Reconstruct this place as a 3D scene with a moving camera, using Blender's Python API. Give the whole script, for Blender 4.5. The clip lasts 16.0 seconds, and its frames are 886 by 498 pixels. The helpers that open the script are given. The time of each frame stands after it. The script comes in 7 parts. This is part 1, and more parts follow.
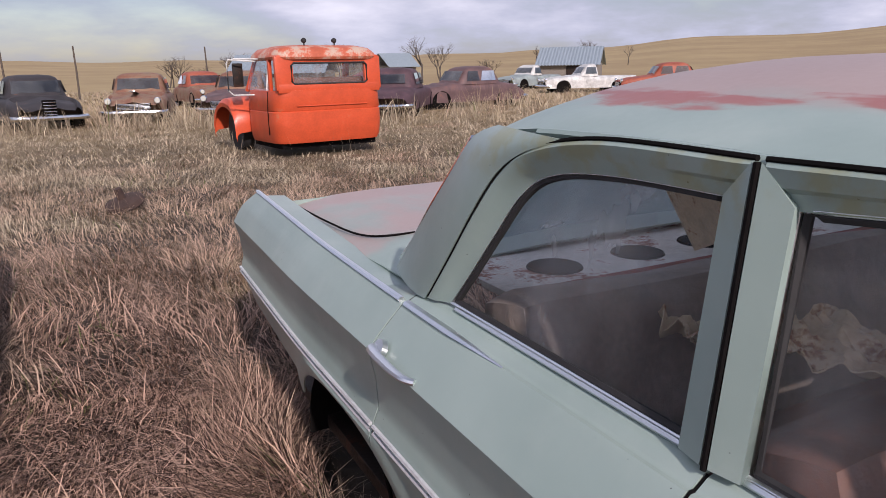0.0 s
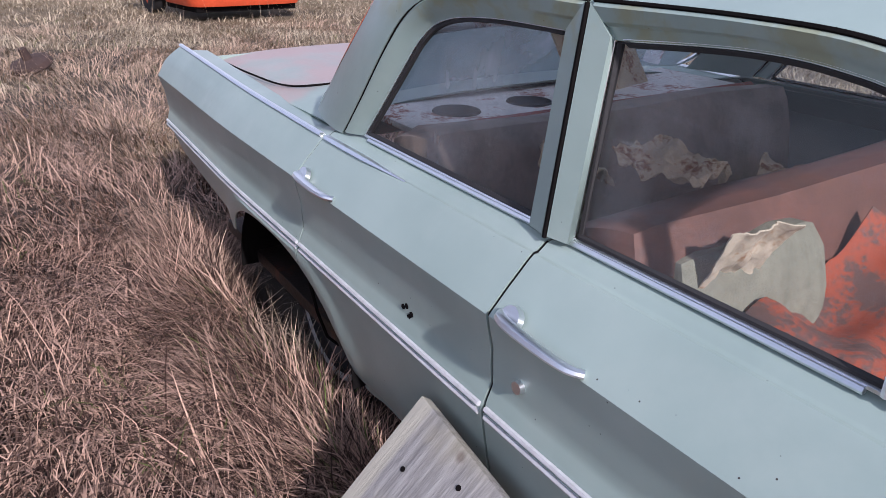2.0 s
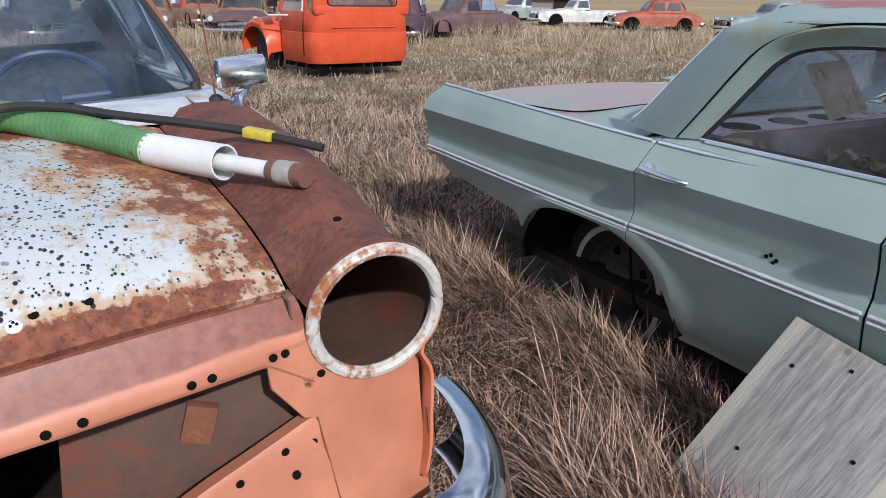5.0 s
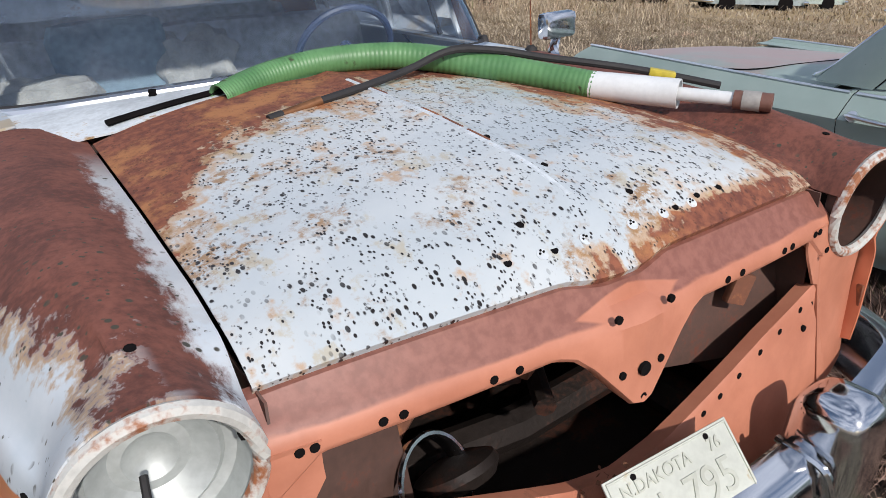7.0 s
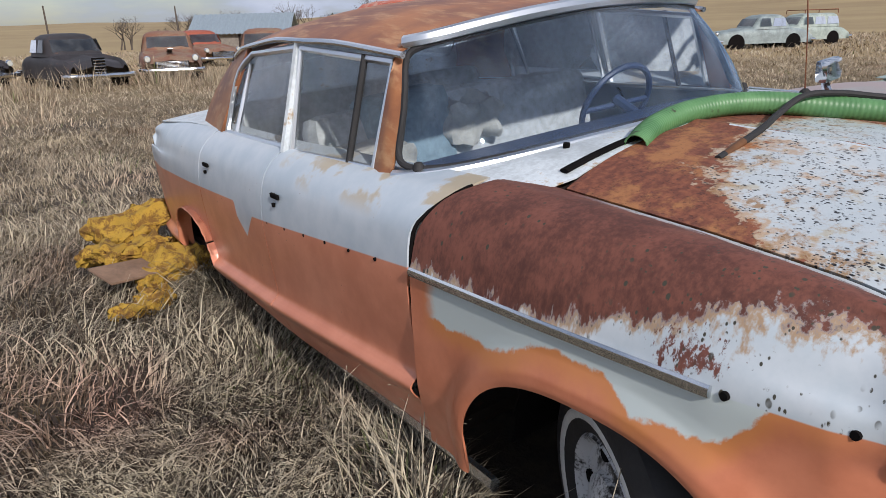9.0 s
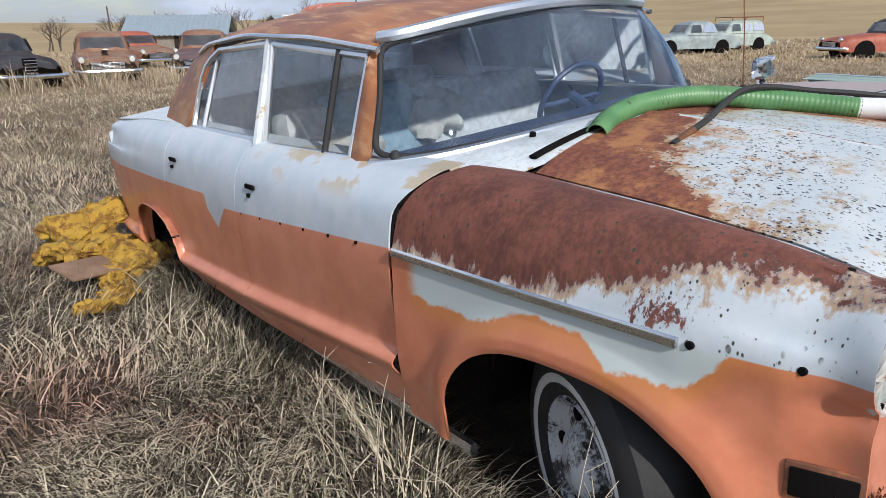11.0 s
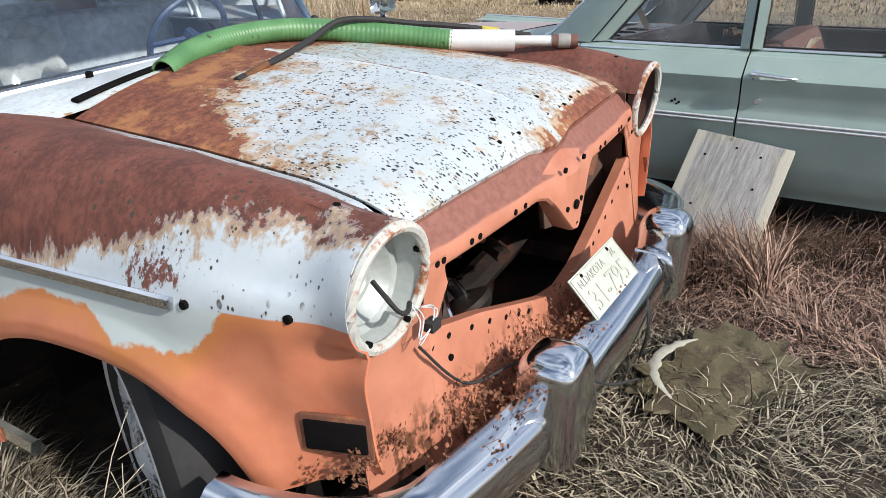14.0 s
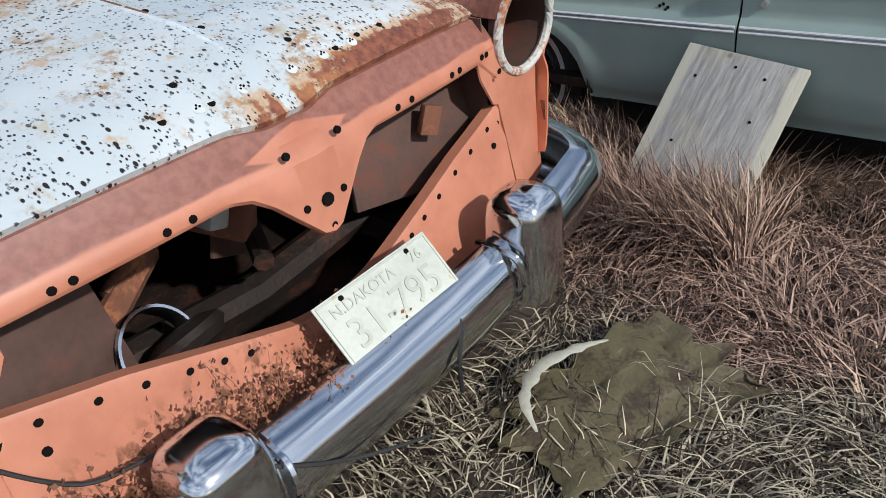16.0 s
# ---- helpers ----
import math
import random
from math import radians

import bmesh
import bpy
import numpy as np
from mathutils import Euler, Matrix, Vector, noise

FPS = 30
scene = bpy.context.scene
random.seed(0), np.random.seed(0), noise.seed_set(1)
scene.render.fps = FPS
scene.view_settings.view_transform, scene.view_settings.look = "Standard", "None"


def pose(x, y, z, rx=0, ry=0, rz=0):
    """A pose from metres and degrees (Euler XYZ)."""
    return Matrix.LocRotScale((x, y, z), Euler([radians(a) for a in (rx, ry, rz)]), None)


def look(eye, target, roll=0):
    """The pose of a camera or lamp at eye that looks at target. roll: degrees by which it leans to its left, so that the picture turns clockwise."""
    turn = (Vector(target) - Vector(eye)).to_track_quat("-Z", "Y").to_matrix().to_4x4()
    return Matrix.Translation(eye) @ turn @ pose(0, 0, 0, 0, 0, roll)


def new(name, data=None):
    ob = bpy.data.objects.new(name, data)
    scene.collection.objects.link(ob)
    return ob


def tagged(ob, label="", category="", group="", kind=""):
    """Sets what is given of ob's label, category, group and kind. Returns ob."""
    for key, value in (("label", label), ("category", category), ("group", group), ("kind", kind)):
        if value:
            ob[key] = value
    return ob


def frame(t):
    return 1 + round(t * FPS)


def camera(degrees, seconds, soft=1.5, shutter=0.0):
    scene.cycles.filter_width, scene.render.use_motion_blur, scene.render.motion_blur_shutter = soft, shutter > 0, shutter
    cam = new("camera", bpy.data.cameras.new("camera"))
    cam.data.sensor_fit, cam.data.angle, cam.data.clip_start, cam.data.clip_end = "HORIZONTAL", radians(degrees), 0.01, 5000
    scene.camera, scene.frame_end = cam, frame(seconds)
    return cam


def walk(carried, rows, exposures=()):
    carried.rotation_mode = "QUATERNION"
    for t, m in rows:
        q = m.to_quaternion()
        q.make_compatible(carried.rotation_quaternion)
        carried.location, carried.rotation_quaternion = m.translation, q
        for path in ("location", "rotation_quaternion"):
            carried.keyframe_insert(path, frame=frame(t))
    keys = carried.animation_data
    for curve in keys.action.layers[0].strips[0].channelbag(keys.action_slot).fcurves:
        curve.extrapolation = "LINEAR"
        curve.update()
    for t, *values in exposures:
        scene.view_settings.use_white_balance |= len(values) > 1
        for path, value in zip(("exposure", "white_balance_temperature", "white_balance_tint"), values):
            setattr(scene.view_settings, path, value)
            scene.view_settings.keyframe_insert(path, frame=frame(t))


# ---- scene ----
PATH = [
    (0, (1.547, 1.167, 1.467), (2.429, 2.892, 0.972), -1.1),
    (0.5, (1.571, 1.244, 1.472), (2.443, 2.934, 0.853), -0.6),
    (1, (1.593, 1.176, 1.472), (2.458, 2.814, 0.715), -0.2),
    (1.5, (1.59, 1.005, 1.469), (2.459, 2.62, 0.672), -0.3),
    (2, (1.422, 0.872, 1.448), (2.429, 2.397, 0.636), 1.3),
    (2.5, (1.223, 0.756, 1.459), (2.357, 2.175, 0.623), 3.8),
    (3, (1.079, 0.58, 1.459), (2.129, 2.065, 0.627), 3.3),
    (5.5, (-0.026, 0.831, 1.401), (0.904, 2.477, 0.749), 0.8),
    (6, (-0.356, 0.833, 1.394), (0.622, 2.432, 0.696), 1.2),
    (6.5, (-0.586, 0.93, 1.35), (0.408, 2.503, 0.619), 1.5),
    (7, (-0.846, 1.045, 1.366), (0.173, 2.6, 0.631), 1.9),
    (7.5, (-1.149, 1.085, 1.374), (-0.126, 2.641, 0.644), 1.5),
    (8, (-1.42, 1.146, 1.405), (-0.397, 2.714, 0.7), 1.2),
    (8.5, (-1.687, 1.307, 1.388), (-0.658, 2.908, 0.774), -1.8),
    (9, (-1.945, 1.39, 1.399), (-0.913, 2.994, 0.801), -1.6),
    (11.5, (-2.115, 1.31, 1.363), (-0.847, 2.736, 0.765), -0.8),
    (12, (-2.084, 1.291, 1.342), (-0.671, 2.546, 0.69), -0.3),
    (12.5, (-2.06, 1.266, 1.328), (-0.535, 2.371, 0.655), 0.9),
    (13, (-1.983, 1.226, 1.331), (-0.428, 2.282, 0.647), 1.4),
    (13.5, (-1.826, 1.138, 1.334), (-0.267, 2.188, 0.649), 1.3),
    (14, (-1.647, 1.069, 1.314), (-0.076, 2.072, 0.589), 0.1),
    (14.5, (-1.429, 1.063, 1.297), (0.15, 2.041, 0.555), -1.3),
    (15, (-1.191, 1.05, 1.305), (0.377, 2.021, 0.532), -2.1),
    (15.5, (-0.958, 0.949, 1.293), (0.467, 2.053, 0.427), -2.8),
    (16, (-0.74, 0.794, 1.287), (0.566, 1.96, 0.321), -4.1),
]
cam = camera(63.5, 16.0, soft=0.55)
walk(cam, [(t, look(eye, target, roll)) for t, eye, target, roll in PATH],
     exposures=[(0, 0.02, 6550, 24), (0.5, 0.10, 6600, 24), (1.0, 0.36, 6450, 24), (3.0, 0.32, 5800, 23), (5.3, 0.10, 6200, 14), (7.0, 0.02, 6350, 14), (8.3, 0.10, 6300, 14), (9.0, -0.05, 6350, 14), (11.5, 0.25, 6250, 11), (13.5, 0.40, 6350, 10), (14.6, 0.32, 6400, 9), (15.5, 0.08, 6400, 8), (16, 0.08, 6150, 9)])

# ---- world and sun ----
SUN_DIR = Vector((-0.115, -0.862, 0.56)).normalized()
world = bpy.data.worlds.new("sky")
scene.world = world
world.use_nodes = True
wt = world.node_tree
wt.nodes.clear()
sky = wt.nodes.new("ShaderNodeTexSky")
sky.sky_type = "NISHITA"
sky.sun_disc = False
sky.sun_elevation = math.asin(SUN_DIR.z)
sky.sun_rotation = math.atan2(SUN_DIR.x, SUN_DIR.y)
sky_coord = wt.nodes.new("ShaderNodeTexCoord")
sky_map = wt.nodes.new("ShaderNodeMapping")
sky_map.inputs["Scale"].default_value = (1.3, 1.3, 4.5)
sky_noise = wt.nodes.new("ShaderNodeTexNoise")
sky_noise.inputs["Scale"].default_value = 1.7
sky_noise.inputs["Detail"].default_value = 7
sky_noise.inputs["Roughness"].default_value = 0.55
sky_ramp = wt.nodes.new("ShaderNodeValToRGB")
sky_ramp.color_ramp.elements[0].position = 0.36
sky_ramp.color_ramp.elements[1].position = 0.52
sky_tone = wt.nodes.new("ShaderNodeValToRGB")
sky_tone.color_ramp.elements[0].position = 0.45
sky_tone.color_ramp.elements[0].color = (3.7, 4.4, 5.7, 1)
sky_tone.color_ramp.elements[1].position = 0.72
sky_tone.color_ramp.elements[1].color = (10.5, 11.0, 12.0, 1)
sky_mix = wt.nodes.new("ShaderNodeMix")
sky_mix.data_type = "RGBA"
sky_out = wt.nodes.new("ShaderNodeBackground")
sky_out.inputs["Strength"].default_value = 0.095
sky_end = wt.nodes.new("ShaderNodeOutputWorld")
wt.links.new(sky_coord.outputs["Generated"], sky_map.inputs["Vector"])
wt.links.new(sky_map.outputs["Vector"], sky_noise.inputs["Vector"])
wt.links.new(sky_noise.outputs["Fac"], sky_ramp.inputs["Fac"])
wt.links.new(sky_noise.outputs["Fac"], sky_tone.inputs["Fac"])
wt.links.new(sky_ramp.outputs["Color"], sky_mix.inputs["Factor"])
wt.links.new(sky.outputs["Color"], sky_mix.inputs["A"])
wt.links.new(sky_tone.outputs["Color"], sky_mix.inputs["B"])
wt.links.new(sky_mix.outputs["Result"], sky_out.inputs["Color"])
wt.links.new(sky_out.outputs["Background"], sky_end.inputs["Surface"])
sun_data = bpy.data.lights.new("sun", "SUN")
sun_data.energy = 3.7
sun_data.angle = radians(1.5)
sun_data.color = (1.0, 0.95, 0.87)
sun = new("sun", sun_data)
sun.matrix_world = look(SUN_DIR * 50, (0, 0, 0))


# ---- material helpers ----
class Val:
    """A shader socket with arithmetic."""

    def __init__(self, tree, socket):
        self.tree, self.socket = tree, socket

    def op(self, kind, a, b=None, c=None):
        n = self.tree.nodes.new("ShaderNodeMath")
        n.operation = kind
        for i, v in enumerate((a, b, c)):
            if isinstance(v, Val):
                self.tree.links.new(v.socket, n.inputs[i])
            elif v is not None:
                n.inputs[i].default_value = v
        return Val(self.tree, n.outputs[0])

    def __add__(self, o):
        return self.op("ADD", self, o)

    def __radd__(self, o):
        return self.op("ADD", self, o)

    def __sub__(self, o):
        return self.op("SUBTRACT", self, o)

    def __rsub__(self, o):
        return self.op("SUBTRACT", o, self)

    def __mul__(self, o):
        return self.op("MULTIPLY", self, o)

    def __rmul__(self, o):
        return self.op("MULTIPLY", self, o)

    def abs(self):
        return self.op("ABSOLUTE", self)

    def max(self, o):
        return self.op("MAXIMUM", self, o)

    def min(self, o):
        return self.op("MINIMUM", self, o)

    def step(self, lo, hi):
        """Smooth step from 0 at lo to 1 at hi (hi may be below lo)."""
        n = self.tree.nodes.new("ShaderNodeMapRange")
        n.interpolation_type = "SMOOTHSTEP"
        flip = hi < lo
        n.inputs["From Min"].default_value, n.inputs["From Max"].default_value = min(lo, hi), max(lo, hi)
        n.inputs["To Min"].default_value, n.inputs["To Max"].default_value = (1, 0) if flip else (0, 1)
        self.tree.links.new(self.socket, n.inputs["Value"])
        return Val(self.tree, n.outputs[0])


class Mat:
    """A node material with a Principled shader, in its thing's own coordinates."""

    def __init__(self, name, rough=0.6, metal=0.0, spec=0.5):
        self.m = bpy.data.materials.new(name)
        self.m.use_nodes = True
        self.t = self.m.node_tree
        self.b = self.t.nodes["Principled BSDF"]
        self.b.inputs["Roughness"].default_value = rough
        self.b.inputs["Metallic"].default_value = metal
        self.b.inputs["Specular IOR Level"].default_value = spec
        self.co = self.t.nodes.new("ShaderNodeTexCoord").outputs["Object"]
        sep = self.t.nodes.new("ShaderNodeSeparateXYZ")
        self.t.links.new(self.co, sep.inputs[0])
        self.x, self.y, self.z = (Val(self.t, sep.outputs[i]) for i in range(3))

    def noise(self, scale, detail=4, rough=0.55, stretch=(1, 1, 1), shift=(0, 0, 0)):
        mp = self.t.nodes.new("ShaderNodeMapping")
        mp.inputs["Scale"].default_value = stretch
        mp.inputs["Location"].default_value = shift
        self.t.links.new(self.co, mp.inputs["Vector"])
        n = self.t.nodes.new("ShaderNodeTexNoise")
        n.inputs["Scale"].default_value, n.inputs["Detail"].default_value, n.inputs["Roughness"].default_value = scale, detail, rough
        self.t.links.new(mp.outputs[0], n.inputs["Vector"])
        return Val(self.t, n.outputs["Fac"])

    def cells(self, scale, stretch=(1, 1, 1)):
        mp = self.t.nodes.new("ShaderNodeMapping")
        mp.inputs["Scale"].default_value = stretch
        self.t.links.new(self.co, mp.inputs["Vector"])
        n = self.t.nodes.new("ShaderNodeTexVoronoi")
        n.inputs["Scale"].default_value = scale
        self.t.links.new(mp.outputs[0], n.inputs["Vector"])
        return Val(self.t, n.outputs["Distance"])

    def island(self):
        return Val(self.t, self.t.nodes.new("ShaderNodeNewGeometry").outputs["Random Per Island"])

    def each(self):
        return Val(self.t, self.t.nodes.new("ShaderNodeObjectInfo").outputs["Random"])

    def mix(self, fac, a, b):
        n = self.t.nodes.new("ShaderNodeMix")
        n.data_type = "RGBA"
        for key, v in (("Factor", fac), ("A", a), ("B", b)):
            sock = [s for s in n.inputs if s.name == key and s.type == ("VALUE" if key == "Factor" else "RGBA")][0]
            if isinstance(v, Val):
                self.t.links.new(v.socket, sock)
            elif key == "Factor":
                sock.default_value = v
            else:
                sock.default_value = (*v, 1)
        return Val(self.t, [s for s in n.outputs if s.type == "RGBA"][0])

    def color(self, v):
        if isinstance(v, Val):
            self.t.links.new(v.socket, self.b.inputs["Base Color"])
        else:
            self.b.inputs["Base Color"].default_value = (*v, 1)
        return self

    def rough(self, v):
        self.t.links.new(v.socket, self.b.inputs["Roughness"])
        return self

    def metal(self, v):
        self.t.links.new(v.socket, self.b.inputs["Metallic"])
        return self

    def bump(self, v, depth=0.002, strength=0.6):
        n = self.t.nodes.new("ShaderNodeBump")
        n.inputs["Strength"].default_value, n.inputs["Distance"].default_value = strength, depth
        self.t.links.new(v.socket, n.inputs["Height"])
        self.t.links.new(n.outputs[0], self.b.inputs["Normal"])
        return self


WHITE, CORAL, RUST, RUST2, PALE = (0.62, 0.67, 0.70), (0.56, 0.185, 0.095), (0.135, 0.042, 0.026), (0.36, 0.13, 0.045), (0.50, 0.56, 0.55)


def plain(name, col, rough=0.6, metal=0.0, var=0.18, scale=9, bump=0.0, dirt=None, dirt_amount=0.5):
    """Paint, plastic, cloth or metal with two scales of variation."""
    m = Mat(name, rough, metal)
    n1, n2 = m.noise(scale, 5), m.noise(scale * 9, 3)
    dark = tuple(c * (1 - var * 1.6) for c in col)
    light = tuple(min(1, c * (1 + var)) for c in col)
    c = m.mix((n1 * 0.65 + n2 * 0.35).step(0.3, 0.7), dark, light)
    if dirt:
        c = m.mix((n1 + n2 * 0.5).step(1.02 - 0.5 * dirt_amount, 1.2 - 0.5 * dirt_amount), c, dirt)
    m.color(c)
    m.rough((n2 * 0.3 + (rough - 0.15)))
    if bump:
        m.bump(n2, bump)
    return m.m


def glass(name, tint=(0.80, 0.86, 0.88), haze=0.08, dirt=(0.35, 0.36, 0.36), ior=1.6, sheen=(1, 1, 1)):
    """A dusty pane: clear with a mirror sheen and a thin film of dirt and painted veil."""
    m = Mat(name)
    t = m.t
    clear = t.nodes.new("ShaderNodeBsdfTransparent")
    clear.inputs["Color"].default_value = (*tint, 1)
    gloss = t.nodes.new("ShaderNodeBsdfGlossy")
    gloss.inputs["Roughness"].default_value = 0.02
    gloss.inputs["Color"].default_value = (*sheen, 1)
    face = t.nodes.new("ShaderNodeBsdfDiffuse")
    face.inputs["Color"].default_value = (*dirt, 1)
    glow = t.nodes.new("ShaderNodeBsdfTranslucent")
    glow.inputs["Color"].default_value = (*dirt, 1)
    film = t.nodes.new("ShaderNodeMixShader")
    t.links.new(face.outputs[0], film.inputs[1])
    t.links.new(glow.outputs[0], film.inputs[2])
    fres = t.nodes.new("ShaderNodeFresnel")
    fres.inputs["IOR"].default_value = ior
    mix1, mix2 = t.nodes.new("ShaderNodeMixShader"), t.nodes.new("ShaderNodeMixShader")
    t.links.new(fres.outputs[0], mix1.inputs["Fac"])
    t.links.new(clear.outputs[0], mix1.inputs[1])
    t.links.new(gloss.outputs[0], mix1.inputs[2])
    n = m.noise(3.0, 5, 0.6, (1, 1, 0.5)).step(0.42, 0.75) * (haze * 2.2) + haze * 0.5
    t.links.new(n.socket, mix2.inputs["Fac"])
    t.links.new(mix1.outputs[0], mix2.inputs[1])
    t.links.new(film.outputs[0], mix2.inputs[2])
    t.links.new(mix2.outputs[0], t.nodes["Material Output"].inputs["Surface"])
    return m.m


def chrome(name, rough=0.08, rust=0.2, col=(0.66, 0.68, 0.71)):
    m = Mat(name, rough, 1.0)
    n, f = m.noise(14, 6, 0.65), m.noise(120, 3)
    spots = (n + f * 0.35).step(0.95 - 0.2 * rust, 1.02 - 0.2 * rust)
    m.color(m.mix(spots, col, RUST2))
    m.metal(1.0 - spots)
    m.rough(spots * 0.6 + (m.noise(5, 4) * 0.16 + (rough - 0.05)))
    m.bump(m.noise(3.5, 2), 0.012, 0.35)
    return m.m


# ---- mesh helpers ----
def link(name, bm, material, smooth=True):
    me = bpy.data.meshes.new(name)
    bmesh.ops.recalc_face_normals(bm, faces=bm.faces)
    bm.to_mesh(me)
    bm.free()
    if smooth:
        for p in me.polygons:
            p.use_smooth = True
    me.materials.append(material)
    return new(name, me)


def part(name, bm, material, parent, label="", smooth=True, thick=0.0, at=None):
    """One mesh as a part of a thing."""
    bm.edges.index_update()
    rim = [e.index for e in bm.edges if e.is_boundary] if thick else []
    ob = link(name, bm, material, smooth)
    ob.parent = parent
    if at is not None:
        ob.matrix_basis = at
    if label:
        ob["label"] = label
    if thick:
        s = ob.modifiers.new("thickness", "SOLIDIFY")
        s.thickness, s.offset = thick, 0
    if smooth:
        ob.data.set_sharp_from_angle(angle=radians(38))
    if rim:
        marks = ob.data.attributes.get("sharp_edge") or ob.data.attributes.new("sharp_edge", "BOOLEAN", "EDGE")
        for i in rim:
            marks.data[i].value = True
    return ob


def thing(name, label, category, m=None, group="", kind=""):
    ob = new(name)
    ob.empty_display_size = 0.1
    if m is not None:
        ob.matrix_basis = m
    return tagged(ob, label, category, group, kind)


def single(name, bm, material, label, category, m=None, group="", kind="", smooth=True, thick=0.0):
    """A thing that is one mesh."""
    ob = part(name, bm, material, None, "", smooth, thick)
    if m is not None:
        ob.matrix_basis = m
    return tagged(ob, label, category, group, kind)


def grid(rows, closed=False, wrap=False):
    """A sheet through rows of points. closed: each row is a ring; wrap: the last row meets the first."""
    bm = bmesh.new()
    vs = [[bm.verts.new(p) for p in r] for r in rows]
    n, k = len(vs), len(vs[0])
    for i in range(n if wrap else n - 1):
        for j in range(k if closed else k - 1):
            q = [vs[i][j], vs[i][(j + 1) % k], vs[(i + 1) % n][(j + 1) % k], vs[(i + 1) % n][j]]
            try:
                bm.faces.new(q)
            except ValueError:
                pass
    return bm


def caps(bm):
    """Closes open rings."""
    bmesh.ops.holes_fill(bm, edges=[e for e in bm.edges if e.is_boundary], sides=0)
    return bm


def curve(points, n, closed=False):
    """n points on a smooth line through the given ones."""
    pts = [Vector(p) for p in points]
    k = len(pts)
    out = []
    spans = k if closed else k - 1
    for i in range(n):
        s = i / (n if closed else n - 1) * spans
        a = min(int(s), spans - 1)
        f = s - a
        if closed:
            p0, p1, p2, p3 = (pts[(a + d) % k] for d in (-1, 0, 1, 2))
        else:
            p0, p1, p2, p3 = (pts[max(0, min(k - 1, a + d))] for d in (-1, 0, 1, 2))
        out.append(0.5 * (2 * p1 + (p2 - p0) * f + (2 * p0 - 5 * p1 + 4 * p2 - p3) * f * f + (3 * p1 - p0 - 3 * p2 + p3) * f ** 3))
    return out


def lerp(v, *pairs):
    """Piecewise smooth value: pairs of (key, value)."""
    if v <= pairs[0][0]:
        return pairs[0][1]
    for (a, p), (b, q) in zip(pairs, pairs[1:]):
        if v <= b:
            f = (v - a) / (b - a)
            return p + (q - p) * f
    return pairs[-1][1]


def soft(v, *pairs):
    """lerp() with rounded corners."""
    w = (pairs[-1][0] - pairs[0][0]) * 0.03
    return sum(lerp(v + d * w, *pairs) for d in (-1, -0.5, 0, 0.5, 1)) / 5


def tube(points, radius, seg=10, flat=1.0, closed=False, ends=True):
    """A round bar along a line; radius is a number or a function of 0..1; flat squeezes it upright."""
    pts = [Vector(p) for p in points]
    n = len(pts)
    rows = []
    for i, p in enumerate(pts):
        a, b = (pts[(i - 1) % n], pts[(i + 1) % n]) if closed else (pts[max(0, i - 1)], pts[min(n - 1, i + 1)])
        d = (b - a).normalized()
        side = d.cross(Vector((0, 0, 1)))
        side = side.normalized() if side.length > 0.05 else d.cross(Vector((0, 1, 0))).normalized()
        up = side.cross(d)
        r = radius(i / max(1, n - 1)) if callable(radius) else radius
        rows.append([p + r * (math.cos(q) * side + flat * math.sin(q) * up) for q in (2 * math.pi * j / seg for j in range(seg))])
    bm = grid(rows, True, closed)
    return bm if closed or not ends else caps(bm)


def box(sx, sy, sz, at=(0, 0, 0), bevel=0.01, turn=None):
    bm = bmesh.new()
    bmesh.ops.create_cube(bm, size=1)
    bmesh.ops.scale(bm, vec=(sx, sy, sz), verts=bm.verts)
    if bevel:
        bmesh.ops.bevel(bm, geom=list(bm.edges), offset=bevel, segments=2, affect="EDGES", profile=0.6)
    if turn is not None:
        bmesh.ops.transform(bm, matrix=turn, verts=bm.verts)
    bmesh.ops.translate(bm, vec=at, verts=bm.verts)
    return bm


def lathe(profile, seg=28, m=None):
    """A turned shape about the x axis: profile of (x, radius)."""
    rows = [[Vector((x, r * math.cos(a), r * math.sin(a))) for a in (2 * math.pi * j / seg for j in range(seg))] for x, r in profile]
    bm = grid(rows, True)
    if m is not None:
        bmesh.ops.transform(bm, matrix=m, verts=bm.verts)
    return bm


def disc(r, at, normal, seg=10, depth=0.004):
    """A short plug."""
    bm = bmesh.new()
    bmesh.ops.create_cone(bm, segments=seg, radius1=r, radius2=r * 0.95, depth=depth, cap_ends=True)
    m = Vector(normal).to_track_quat("Z", "Y").to_matrix().to_4x4()
    m.translation = at
    bmesh.ops.transform(bm, matrix=m, verts=bm.verts)
    return bm


def join(*bms):
    out = bmesh.new()
    for b in bms:
        me = bpy.data.meshes.new("tmp")
        b.to_mesh(me)
        b.free()
        out.from_mesh(me)
        bpy.data.meshes.remove(me)
    return out


def flip(bm):
    """The same, on the other side of the car."""
    bmesh.ops.scale(bm, vec=(-1, 1, 1), verts=bm.verts)
    return bm


